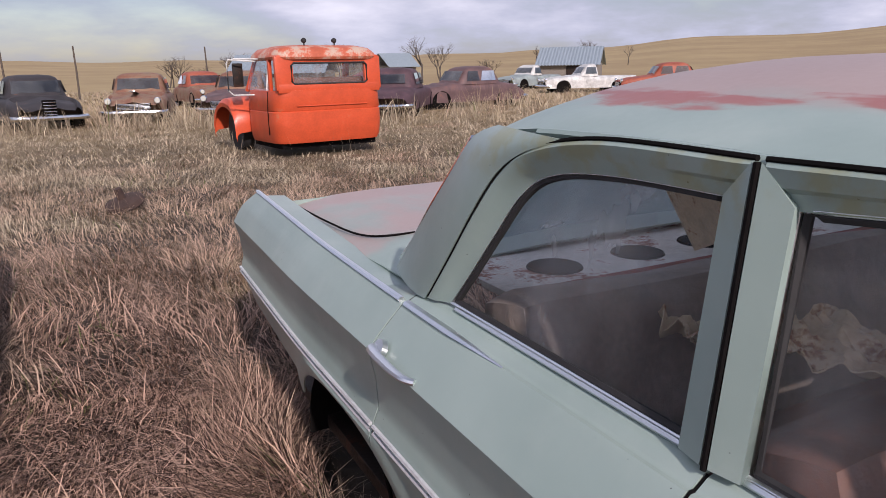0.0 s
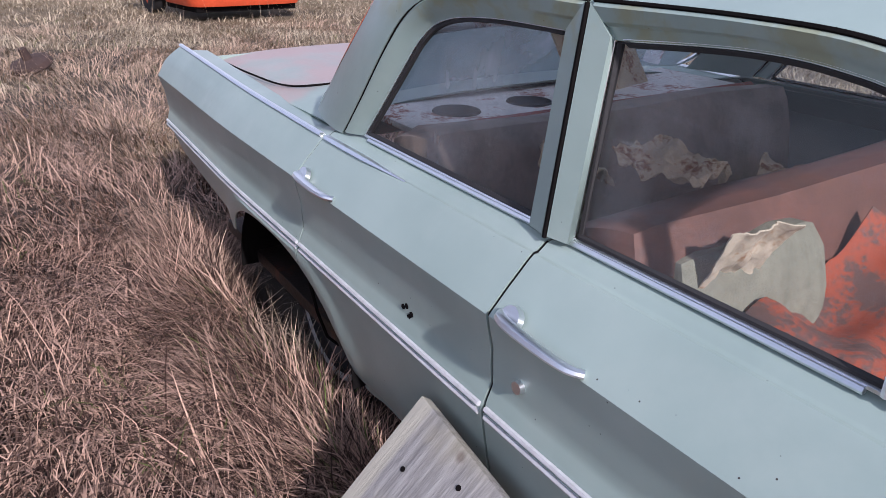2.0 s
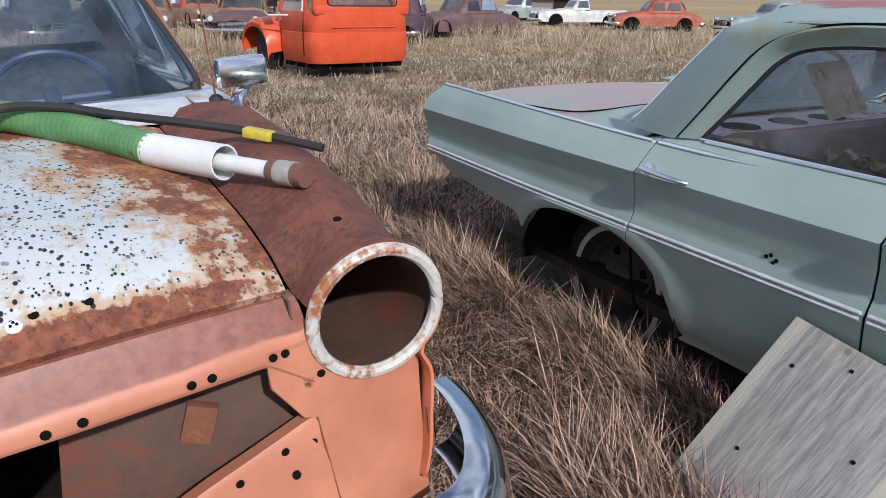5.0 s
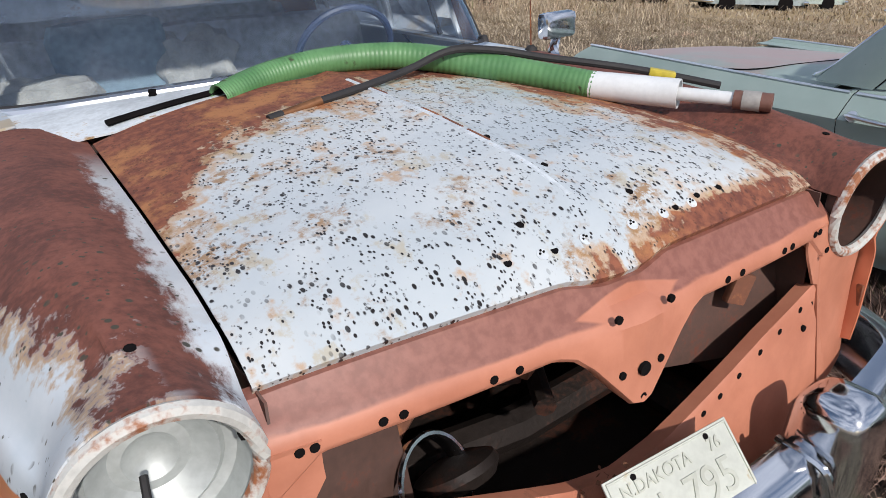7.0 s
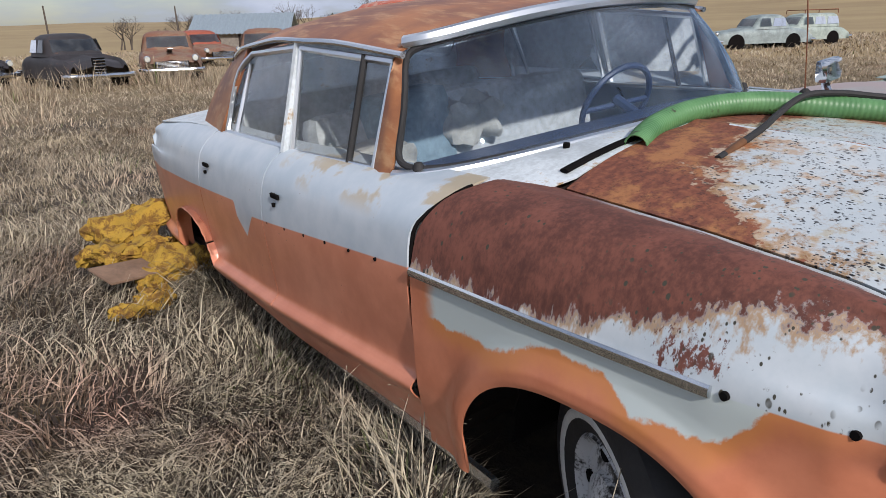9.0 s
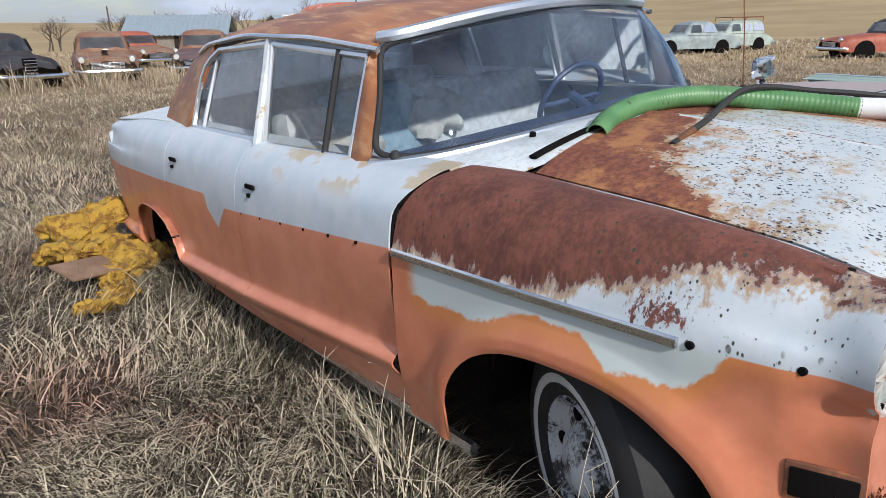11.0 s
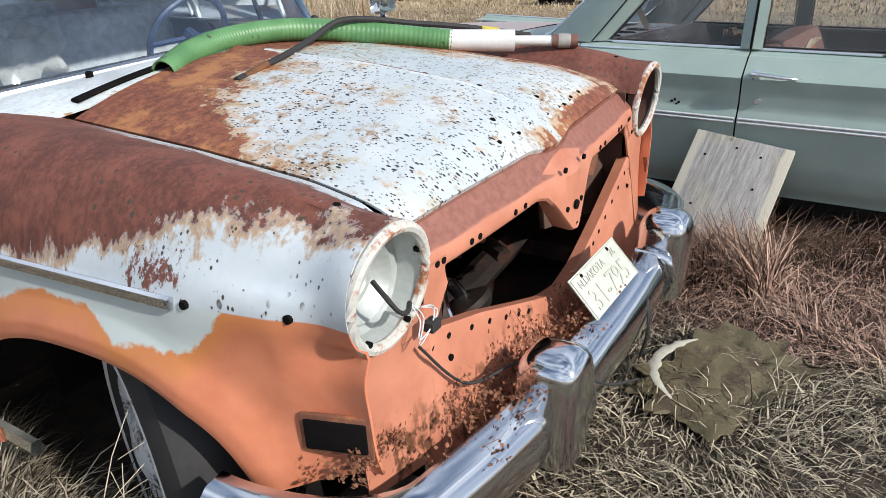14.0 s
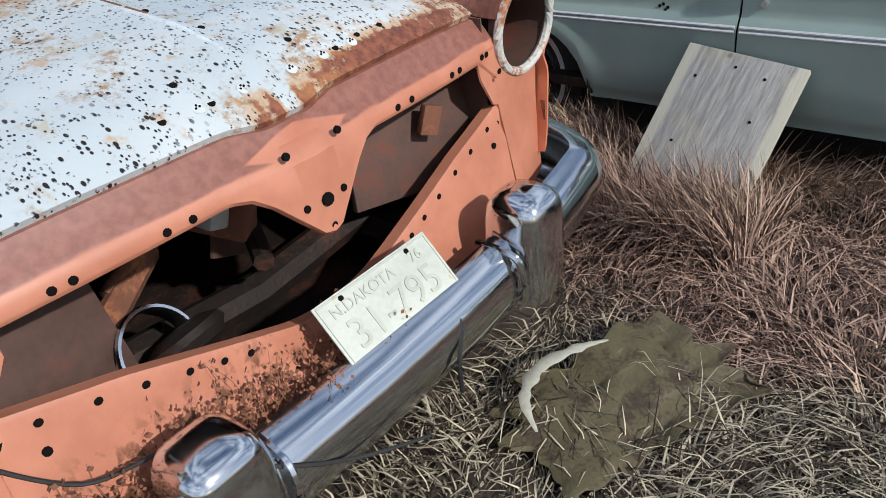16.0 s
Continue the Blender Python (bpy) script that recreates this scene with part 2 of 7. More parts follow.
# ---- materials ----
# pale and little metallic: the chrome's sky reflection is in the colour
STRIP = plain("sky_pale_strip", (0.72, 0.73, 0.75), 0.35, 0.3, var=0.1)
CHROME = chrome("chrome", 0.10, 0.15)
CHROME_OLD = chrome("pitted_chrome", 0.16, 0.45)
RUBBER = plain("rubber", (0.022, 0.021, 0.022), 0.75, bump=0.0015)
# near-black without gloss: gaps, holes, and the shade painted into wheel arches
BLACK = plain("gap_and_shade_black", (0.008, 0.007, 0.007), 0.9)
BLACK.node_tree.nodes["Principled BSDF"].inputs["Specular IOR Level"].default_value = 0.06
GLASS = glass("window_glass", (0.93, 0.96, 0.98), haze=0.15, dirt=(0.66, 0.69, 0.72))
# dusty, with the reflected sky's blue put into film and sheen
GLASS_WS = glass("dusty_sky_blue_windscreen_glass", (0.86, 0.93, 1.0), 0.065, (0.58, 0.68, 0.84), 1.75, (0.62, 0.80, 1.0))
CHROME_TRIM = chrome("dull_chrome_trim", 0.28, 0.0, (0.80, 0.82, 0.84))
GLASS_DARK = glass("old_glass", (0.45, 0.5, 0.54), 0.06)
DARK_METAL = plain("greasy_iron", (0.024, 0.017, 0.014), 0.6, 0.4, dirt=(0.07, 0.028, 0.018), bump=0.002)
RUSTY = plain("rusty_steel", (0.19, 0.075, 0.042), 0.85, dirt=(0.33, 0.13, 0.05), bump=0.002)


# ---- materials of the two-tone sedan ----
def hood_paint():
    m = Mat("flaking_white_hood_paint", 0.38)
    x, y, z = m.x, m.y, m.z
    n, big, fine = m.noise(9, 7, 0.62), m.noise(2.6, 5, 0.6), m.noise(48, 4, 0.6)
    streak = m.noise(7, 5, 0.6, (3.2, 0.7, 1), (3, 1, 0))
    # rust along the rear edge, the passenger rear corner and the driver side
    rear = (y + (x * -0.22)).step(0.72, 1.02)
    corner = ((x * -1.0) + y * 0.62).step(0.72, 1.05)
    driver = (x + (y - 0.62).abs() * -0.55).step(0.16, 0.44)
    spear = (x - 0.02).abs().step(0.012, 0.030)
    lip = (y - x.abs() * 0.07 + n * 0.05).step(0.118, 0.078) * (x + 0.12).step(-0.02, 0.06) * spear
    amount = (rear * 0.34).max(corner * 0.42).max(driver * 0.30).max(lip * 0.21)
    mask = (amount + n * 0.55 + big * 0.42 + streak * 0.36 + fine * 0.30).step(0.97, 1.035)
    stain = (amount + n * 0.58 + big * 0.44 + streak * 0.36 + fine * 0.30).step(0.885, 0.99)
    rust = m.mix(fine.step(0.35, 0.7), RUST, (0.26, 0.088, 0.045))
    rust = m.mix(m.noise(6, 6, 0.7, (1, 1, 1), (2, 5, 0)).step(0.5, 0.64) * 0.8, rust, (0.40, 0.175, 0.065))
    white = m.mix(big.step(0.35, 0.65), (0.46, 0.51, 0.535), (0.55, 0.585, 0.59))
    c = m.mix(stain * 0.75, white, (0.46, 0.27, 0.12))
    blots = m.noise(5.5, 7, 0.7, (1, 1, 1), (4, 9, 0)).step(0.525, 0.63) * m.noise(40, 4, 0.7).step(0.42, 0.56)
    yellow = m.noise(13, 6, 0.7, (1, 0.7, 1), (8, 1, 0)).step(0.56, 0.66)
    c = m.mix(yellow * 0.45, c, (0.42, 0.31, 0.12))
    c = m.mix(blots * 0.9, c, (0.30, 0.165, 0.06))
    c = m.mix(mask, c, rust)
    spots = m.cells(80, (1, 0.6, 0.6)).step(0.32, 0.22) * m.noise(34, 3).step(0.44, 0.50) * m.noise(5, 3, 0.5, (1, 1, 1), (7, 2, 0)).step(0.36, 0.52)
    spots = spots.max(m.cells(140, (1, 0.6, 0.6)).step(0.33, 0.22) * m.noise(26, 4, 0.6, (1, 1, 1), (3, 3, 0)).step(0.49, 0.56))
    spots2 = m.cells(55, (1, 0.7, 0.7)).step(0.175, 0.12) * m.noise(20, 3, 0.5, (1, 1, 1), (1, 8, 0)).step(0.50, 0.56)
    c = m.mix((spots.max(spots2)) * (1.0 - mask * 0.6), c, (0.014, 0.011, 0.010))
    m.color(c)
    m.rough(mask * 0.45 + 0.36)
    return m.bump((mask * -1.0 + fine * mask * 0.8) + spots * -0.8, 0.0016, 0.7).m


def fender_paint():
    m = Mat("white_coral_and_rust_fender_paint", 0.35)
    y, z, ax = m.y, m.z, m.x.abs()
    drip = m.noise(17, 6, 0.65, (1.0, 1.0, 0.17))
    n, fine = m.noise(8, 6, 0.6), m.noise(60, 4, 0.6)
    front = y.step(0.85, 0.22) * m.x.step(0.3, 0.0) * 0.125 - m.noise(46, 4, 0.6, (1.0, 1.0, 0.16)) * 0.075 + 0.037
    rust = (z - front + drip * 0.18 + n * 0.035 + ax * 0.0).step(0.952, 0.970)
    inner = (ax.step(0.74, 0.70)) * z.step(0.90, 0.94) * m.noise(5, 4).step(0.36, 0.5)
    rust = rust.max(inner * y.step(0.55, 0.2))
    strip = m.x.step(0.0, -0.1) * (ax + n * 0.05 + m.noise(32, 5, 0.7, (1, 0.5, 1)) * 0.12).step(0.745, 0.715) * y.step(1.0, 0.75)
    rust = rust * (1.0 - strip)
    edge = (z - front + drip * 0.18 + n * 0.035 + fine * 0.02).step(0.940, 0.966) * (1.0 - rust) * (1.0 - strip * 0.85)
    white = m.mix(n.step(0.3, 0.7), (0.46, 0.52, 0.56), (0.57, 0.61, 0.64))
    brown = m.mix((m.noise(70, 5, 0.65, (1, 1, 0.3)) * 0.5 + m.noise(9, 5, 0.6) * 0.5).step(0.35, 0.65), (0.085, 0.027, 0.018), (0.20, 0.068, 0.044))
    c = m.mix(edge * 0.85, white, (0.36, 0.20, 0.07))
    far = ((y - 0.42) * (y - 0.42) * 1.1 + (z - 0.885) * (z - 0.885) * 3.0).op("SQRT", (y - 0.42) * (y - 0.42) * 1.1 + (z - 0.885) * (z - 0.885) * 3.0)
    blot = (far + n * 0.22 + m.noise(46, 6, 0.8, (1, 1, 0.45)) * 0.52).step(0.408, 0.385)
    c = m.mix(rust.max(blot), c, brown)
    flecks = m.cells(34, (1, 1, 0.5)).step(0.20, 0.13) * m.noise(9, 3).step(0.46, 0.56)
    grains = m.cells(80, (1, 1, 0.45)).step(0.26, 0.17) * m.noise(26, 4, 0.6).step(0.50, 0.58) * y.step(0.9, 0.5)
    flecks = flecks.max(grains)
    c = m.mix(flecks, c, (0.05, 0.045, 0.03))
    # below the side moulding
    coral = m.mix(n.step(0.3, 0.72), (0.52, 0.175, 0.092), (0.64, 0.235, 0.132))
    low_edge = (y - 0.43).abs().step(0.16, 0.0) * 0.012 + y.step(0.93, 0.74) * y.step(0.50, 0.61) * 0.062 + y.step(0.37, 0.22) * 0.125 + 0.728
    core = z - low_edge + (m.noise(16, 6, 0.65) - 0.5) * 0.07
    patch = core.step(-0.004, 0.008) * y.step(0.20, 0.25) * (y + n * 0.1).step(1.25, 1.20)
    halo = core.step(-0.075, -0.005) * y.step(0.05, 0.25) * y.step(1.24, 1.15)
    low = m.mix(halo * 0.8, coral, (0.56, 0.215, 0.065))
    low = m.mix(patch, low, PALE)
    c = m.mix(z.step(0.840, 0.836), c, low)
    m.color(c)
    up = z.step(0.836, 0.842)
    m.rough(rust * up * 0.38 + 0.34)
    return m.bump(fine * rust * 0.7 + rust * -0.7 + m.noise(3, 2) * 0.8, 0.0016, 0.6).m


def side_paint():
    m = Mat("white_over_coral_side_paint", 0.3)
    y, z = m.y, m.z
    n, fine = m.noise(6, 6, 0.6), m.noise(70, 3)
    line = ((y - 1.27) * -0.066 + 0.847).max(y.step(2.52, 2.62) * 0.80 + (y - 2.6) * -0.045)
    notch = ((y - 2.52).abs() * -0.9 + 0.10).max(0.0)
    white = m.mix(n.step(0.3, 0.7), (0.45, 0.52, 0.58), (0.56, 0.61, 0.66))
    stain = z.step(0.93, 1.0) * n.step(0.50, 0.60) * y.step(2.45, 1.9)
    white = m.mix(stain * 0.7, white, (0.42, 0.30, 0.13))
    coral = m.mix(n.step(0.3, 0.72), (0.55, 0.198, 0.114), (0.66, 0.262, 0.158))
    c = m.mix((z - line + notch).step(-0.003, 0.003), coral, white)
    pits = m.cells(30).step(0.09, 0.06) * n.step(0.52, 0.6)
    c = m.mix(pits, c, RUST)
    m.color(c)
    m.rough(fine * 0.12 + 0.26)
    return m.bump(m.noise(2.2, 2), 0.006, 0.5).m


def front_paint():
    m = Mat("coral_and_primer_front_panel_paint", 0.5)
    y, z = m.y, m.z
    n, fine = m.noise(7, 6, 0.6), m.noise(55, 4)
    coral = m.mix(n.step(0.3, 0.7), (0.42, 0.158, 0.094), (0.53, 0.215, 0.132))
    primer = m.mix(fine.step(0.3, 0.7), (0.205, 0.078, 0.056), (0.275, 0.112, 0.082))
    wing = (m.x.abs() * 0.40 + (z - 0.874).abs() * 1.6 + n * 0.01).step(0.055, 0.048)
    c = m.mix((z + n * 0.02).step(0.872, 0.878) * (1.0 - wing), coral, primer)
    rust = (n + fine * 0.4).step(0.90, 0.97)
    c = m.mix(rust, c, RUST)
    grime = m.noise(30, 5, 0.65, (1, 1, 0.6)).step(0.5, 0.62) * z.step(0.62, 0.50) * m.x.step(0.0, -0.25)
    c = m.mix(grime, c, (0.11, 0.045, 0.022))
    m.color(c)
    return m.bump(fine, 0.001, 0.4).m


def roof_paint():
    m = Mat("rust_stained_roof_paint", 0.5)
    n, s = m.noise(3, 6, 0.6), m.noise(10, 5, 0.6, (2, 0.5, 1))
    c = m.mix(n.step(0.35, 0.65), (0.40, 0.16, 0.06), (0.20, 0.075, 0.04))
    c = m.mix(s.step(0.5, 0.7), c, (0.46, 0.25, 0.12))
    m.color(c)
    return m.bump(s, 0.001).m


HOOD, FENDER, SIDE, FRONT, ROOF = hood_paint(), fender_paint(), side_paint(), front_paint(), roof_paint()
WHITE_PAINT = plain("worn_white_paint", (0.60, 0.65, 0.68), 0.4, dirt=(0.36, 0.24, 0.12), dirt_amount=0.35)
BROWN_PAINT = plain("brown_inner_metal", (0.092, 0.048, 0.036), 0.7, bump=0.001, dirt=RUST)
BUCKET = plain("dull_zinc_bucket", (0.46, 0.49, 0.48), 0.45, 0.3, var=0.12)
RING = plain("rust_chipped_ring", (0.60, 0.60, 0.56), 0.5, dirt=(0.30, 0.11, 0.045), dirt_amount=0.62)
WHITEWALL = plain("whitewall", (0.62, 0.62, 0.60), 0.7, var=0.1)
HUB = plain("peeling_hubcap", (0.022, 0.020, 0.020), 0.4, 0.0, scale=11, dirt=(0.55, 0.56, 0.57), dirt_amount=0.80)
SEAT_GREY = plain("grey_seat_cloth", (0.52, 0.55, 0.56), 0.9, scale=30, bump=0.004)
SEAT_BLUE = plain("blue_knit_cover", (0.22, 0.32, 0.38), 0.95, scale=40, bump=0.006)
COTTON = plain("loose_cotton_wadding", (0.46, 0.46, 0.42), 0.95, scale=14, bump=0.01)
DASH = plain("dark_blue_dashboard", (0.03, 0.05, 0.11), 0.5)

# ---- two-tone sedan ----
CAR = pose(0.058, 1.75, 0, 0, 0, 1.2) @ pose(0, 0, 0, 0, -4.6, 0)
sedan = thing("sedan", "stripped white-over-coral vintage sedan with rust-brown fenders, parked in dry grass", "car", CAR)

HL = (0.735, 0.862)   # headlight centre: across, up


def hood_z(x, y):
    """Height of the hood."""
    edge = soft(y, (0.0, 0.86), (0.06, 0.905), (0.13, 0.945), (0.28, 0.975), (0.6, 1.0), (1.1, 1.022))
    mid = soft(y, (0.0, 0.885), (0.06, 0.945), (0.13, 0.995), (0.28, 1.035), (0.6, 1.065), (1.1, 1.088))
    u = min(1, abs(x) / 0.61)
    ridge = 0.010 * math.exp(-(x / 0.03) ** 2)
    return edge + (mid - edge) * (1 - u ** 2.4) + ridge


def hood_front(x):
    """Front edge of the hood in plan: a slight point at the middle."""
    return 0.045 + 0.035 * (abs(x) / 0.6) ** 2 - 0.02 * max(0, 1 - abs(x) / 0.12)


xs = [-0.605 + 1.21 * i / 44 for i in range(45)]
rows = []
for x in xs:
    y0, y1 = hood_front(x), 1.10 - 0.05 * (abs(x) / 0.6) ** 2
    rows.append([(x, y0 + 0.012, hood_z(x, y0) - 0.02)] + [(x, y0 + (y1 - y0) * j / 40, hood_z(x, y0 + (y1 - y0) * j / 40)) for j in range(41)])
part("hood", grid(rows), HOOD, sedan, "white hood with flaking paint, rust patches and dark specks", thick=0.006)
# raised centre moulding seat with its open slots
part("hood_crease", tube([(0, y, hood_z(0, y) + 0.001) for y in [0.16 + 0.82 * i / 24 for i in range(25)]], lambda s: 0.007, 6, 0.5), WHITE_PAINT, sedan)

for y0, y1 in ((0.40, 0.47), (0.49, 0.56), (0.58, 0.64), (0.80, 0.90)):
    part("trim_slot", tube([(0.010, y0 + (y1 - y0) * k / 4, hood_z(0.010, y0 + (y1 - y0) * k / 4) + 0.002) for k in range(5)], 0.005, 6, 0.5), RUSTY, sedan, "rusty open trim slot")


def arch_z(y, mid=0.645, half=0.425, top=0.692, low=0.29):
    u = abs(y - mid) / half
    return low if u >= 1 else low + (top - low) * (1 - u ** 2.6) ** 0.42


def fender_section(y):
    """Points from the hood seam over the crown and down the side, at y."""
    f = min(1, max(0, (y - 0.02) / 0.16))
    f = f * f * (3 - 2 * f)
    zs = hood_z(0.61, max(y, 0.08)) - 0.002
    zc = soft(y, (0.0, 0.985), (0.15, 1.0), (0.35, 1.025), (0.8, 1.045), (1.3, 1.05))
    w = soft(y, (0.0, 0.848), (0.15, 0.880), (0.35, 0.922), (0.8, 0.96), (1.3, 0.99))
    d = soft(y, (0.05, -0.042), (0.18, -0.030), (0.36, 0.0))
    body = [(0.612, zs), (0.65, zs + 0.012), (0.70, zc - 0.008), (0.745, zc), (w - 0.13, zc - 0.012), (w - 0.075, zc - 0.055), (w - 0.035, zc - 0.115),
            (w - 0.012, 0.87), (w, 0.825), (w + d * 0.4 + 0.004, 0.76), (w + d * 0.8 + 0.010, 0.68), (w + d + 0.012, 0.60), (w + d + 0.016, 0.50), (w + d + 0.008, 0.42), (w + d - 0.01, 0.33)]
    r = 0.121
    nose = [(HL[0] + r * math.cos(a), HL[1] + r * math.sin(a)) for a in (radians(d) for d in (160, 138, 112, 90, 66, 42, 18, -6, -30, -52))]
    nose += [(0.828, 0.72), (0.822, 0.64), (0.815, 0.56), (0.80, 0.50), (0.785, 0.45)]
    return [(a[0] + (b[0] - a[0]) * f, a[1] + (b[1] - a[1]) * f) for a, b in zip(nose, body)]


def arch_swell(y, z, mid, half, top, low, out=0.017):
    """Height of the rolled lip round a wheel opening."""
    v = max(0.0, (z - low) / (top - low))
    r = ((abs(y - mid) / half) ** 2.6 + v ** 2.38) ** 0.4
    return out * lerp(r, (0.98, 0.72), (1.03, 1.0), (1.09, 0.96), (1.15, 0.55), (1.21, 0.14), (1.27, 0.0))


def cut_below(line, keep, low):
    """The points up to keep, then the rest drawn up so that the last one ends at the height low."""
    head, tail = line[:keep + 1], line[keep:]
    count = len(line) - keep - 1
    top = tail[0].z
    out = list(head)
    for k in range(1, count + 1):
        z = top + (low - top) * k / count
        x = tail[-1].x
        for a, b in zip(tail, tail[1:]):
            if b.z <= z <= a.z:
                f = (a.z - z) / max(1e-6, a.z - b.z)
                x = a.x + (b.x - a.x) * f
                break
        out.append(Vector((x, tail[0].y, z)))
    return out


def seam_shift(z):
    """The fender seam leans forward over the shoulder."""
    f = min(1.0, max(0.0, (z - 0.93) / 0.12))
    return -0.075 * f * f


def fender():
    rows = []
    n = 170
    for i in range(n + 1):
        y = 0.02 + 1.25 * (i / n)
        line = curve([(px, y, pz) for px, pz in fender_section(y)], 46)
        low = max(arch_z(y), soft(y, (0.02, 0.50), (0.2, 0.46), (0.3, 0.40)) if y < 0.3 else 0.0)
        line = cut_below(line, 28, low)
        for p in line:
            if p.z < 0.80 and y > 0.15:
                p.x += arch_swell(y, p.z, 0.645, 0.425, 0.692, 0.29, 0.026)
            p.y = y + seam_shift(p.z) * (i / n) ** 5
        rows.append(line)
    bm = grid(rows)
    bmesh.ops.dissolve_degenerate(bm, dist=0.0004, edges=bm.edges)
    return bm


part("front_fender", flip(fender()), FENDER, sedan, "fender rusted brown over white and coral", thick=0.006)
part("front_fender", fender(), FENDER, sedan, "fender rusted brown on top", thick=0.006)
for s in (-1, 1):
    # headlight ring and bucket
    ring = [(HL[0] * s + 0.1125 * math.cos(a), 0.022 - 0.012 * math.sin(a), HL[1] + 0.1125 * math.sin(a)) for a in (2 * math.pi * i / 40 for i in range(40))]
    part("headlight_ring", tube(ring, 0.0115, 8, 1, True), RING, sedan, "chipped white headlight ring with rust")
    turn = pose(HL[0] * s, 0.026, HL[1], 0, 0, 90)
    if s < 0:
        prof = [(0.0, 0.110), (0.012, 0.107), (0.03, 0.104), (0.05, 0.100), (0.056, 0.085), (0.05, 0.078), (0.062, 0.066), (0.075, 0.05), (0.072, 0.035), (0.085, 0.02), (0.088, 0.0)]
        bucket = part("headlight_bucket", lathe(prof, 36, turn), BUCKET, sedan, "empty grey headlight bucket", thick=0.003)
        c0 = Vector((HL[0] * s, 0.014, HL[1]))
        part("black_cable", tube(curve([c0 + Vector((0.02, 0.0, -0.02)) + Vector(p) * 0.62 for p in ((-0.06, 0.05, 0.06), (-0.065, 0.0, 0.02), (-0.04, -0.02, -0.03), (0.0, -0.02, -0.05), (0.04, 0.0, -0.045))], 20), 0.005, 6), RUBBER, bucket)
        part("plug", box(0.032, 0.024, 0.022, c0 + Vector((0.085, -0.02, -0.11)), 0.005), RUBBER, bucket)
        for dx in (0, 0.02):
            part("white_wire", tube(curve([c0 + Vector((0.02, 0.0, -0.02)) + Vector(p) * 0.62 for p in ((0.04, 0.0, -0.045), (0.045 + dx, -0.03, -0.10), (0.02, -0.04, -0.15 - dx), (0.09, -0.04, -0.14), (0.12 + dx, -0.03, -0.09 - dx), (0.07, -0.02, -0.07))], 26), 0.0014, 5), WHITE_PAINT, bucket)
        for a in (20, 95, 160, 230, 300):
            p = c0 + Vector((0.102 * math.cos(radians(a)), 0.012, 0.102 * math.sin(radians(a))))
            part("bolt_hole", disc(0.006, p, (0, 1, 0), 8, 0.01), BLACK, bucket)
    else:
        part("headlight_tunnel", lathe([(0.0, 0.110), (0.03, 0.110), (0.12, 0.112), (0.40, 0.12), (0.42, 0.0)], 32, turn), BROWN_PAINT, sedan, "empty rusty headlight opening", thick=0.003)


# front panel with the wide mouth and the pointed plate
def mouth_top(x):
    a = abs(x)
    return 0.832 - 0.008 * (a / 0.6) - 0.135 * lerp(a, (0, 1.0), (0.02, 0.97), (0.10, 0.30), (0.135, 0.08), (0.17, 0.0))


def mouth_low(x):
    a = abs(x)
    return soft(a, (0.0, 0.520), (0.11, 0.540), (0.42, 0.652), (0.60, 0.70), (0.62, 0.705))


def bow(x):
    """Plan of the front: the middle stands forward."""
    return 0.035 * (abs(x) / 0.6) ** 2 - 0.005


xs = [-0.62 + 1.24 * i / 120 for i in range(121)]
rows = []
for x in xs:
    v = max(0, 1 - abs(x) / 0.18)
    zt = mouth_top(x) if abs(x) < 0.545 else mouth_top(x) - (abs(x) - 0.545) / 0.075 * 0.06
    rows.append([(x, hood_front(x) + 0.02, hood_z(x, hood_front(x)) - 0.012), (x, hood_front(x) - 0.004, hood_z(x, hood_front(x)) - 0.014), (x, 0.020 + bow(x), 0.874), (x, 0.008 + bow(x) - 0.01 * v, 0.864), (x, bow(x) - 0.018 * v, 0.848), (x, bow(x) - 0.022 * v, zt + (0.848 - zt) * 0.4),
                 (x, bow(x) - 0.030 * v, zt + 0.006), (x, bow(x) - 0.026 * v + 0.004, zt), (x, bow(x) + 0.03, zt + 0.004)])
part("grille_surround", grid(rows), FRONT, sedan, "coral upper grille bar with a pointed centre plate and bolt holes", thick=0.005)
rows = []
for x in [-0.68 + 1.36 * i / 120 for i in range(121)]:
    zl = mouth_low(x) - max(0, abs(x) - 0.61) * 1.2
    rows.append([(x, bow(x) + 0.035, zl - 0.006), (x, bow(x) + 0.004, zl), (x, bow(x), zl - 0.008), (x, bow(x) - 0.003, zl - 0.05), (x, bow(x) - 0.012, zl - 0.058 - 0.02), (x, bow(x) - 0.03, min(0.46, zl - 0.09)), (x, bow(x) - 0.05, 0.40)])
part("lower_grille_bar", grid(rows), FRONT, sedan, "coral lower valance panel", thick=0.005)
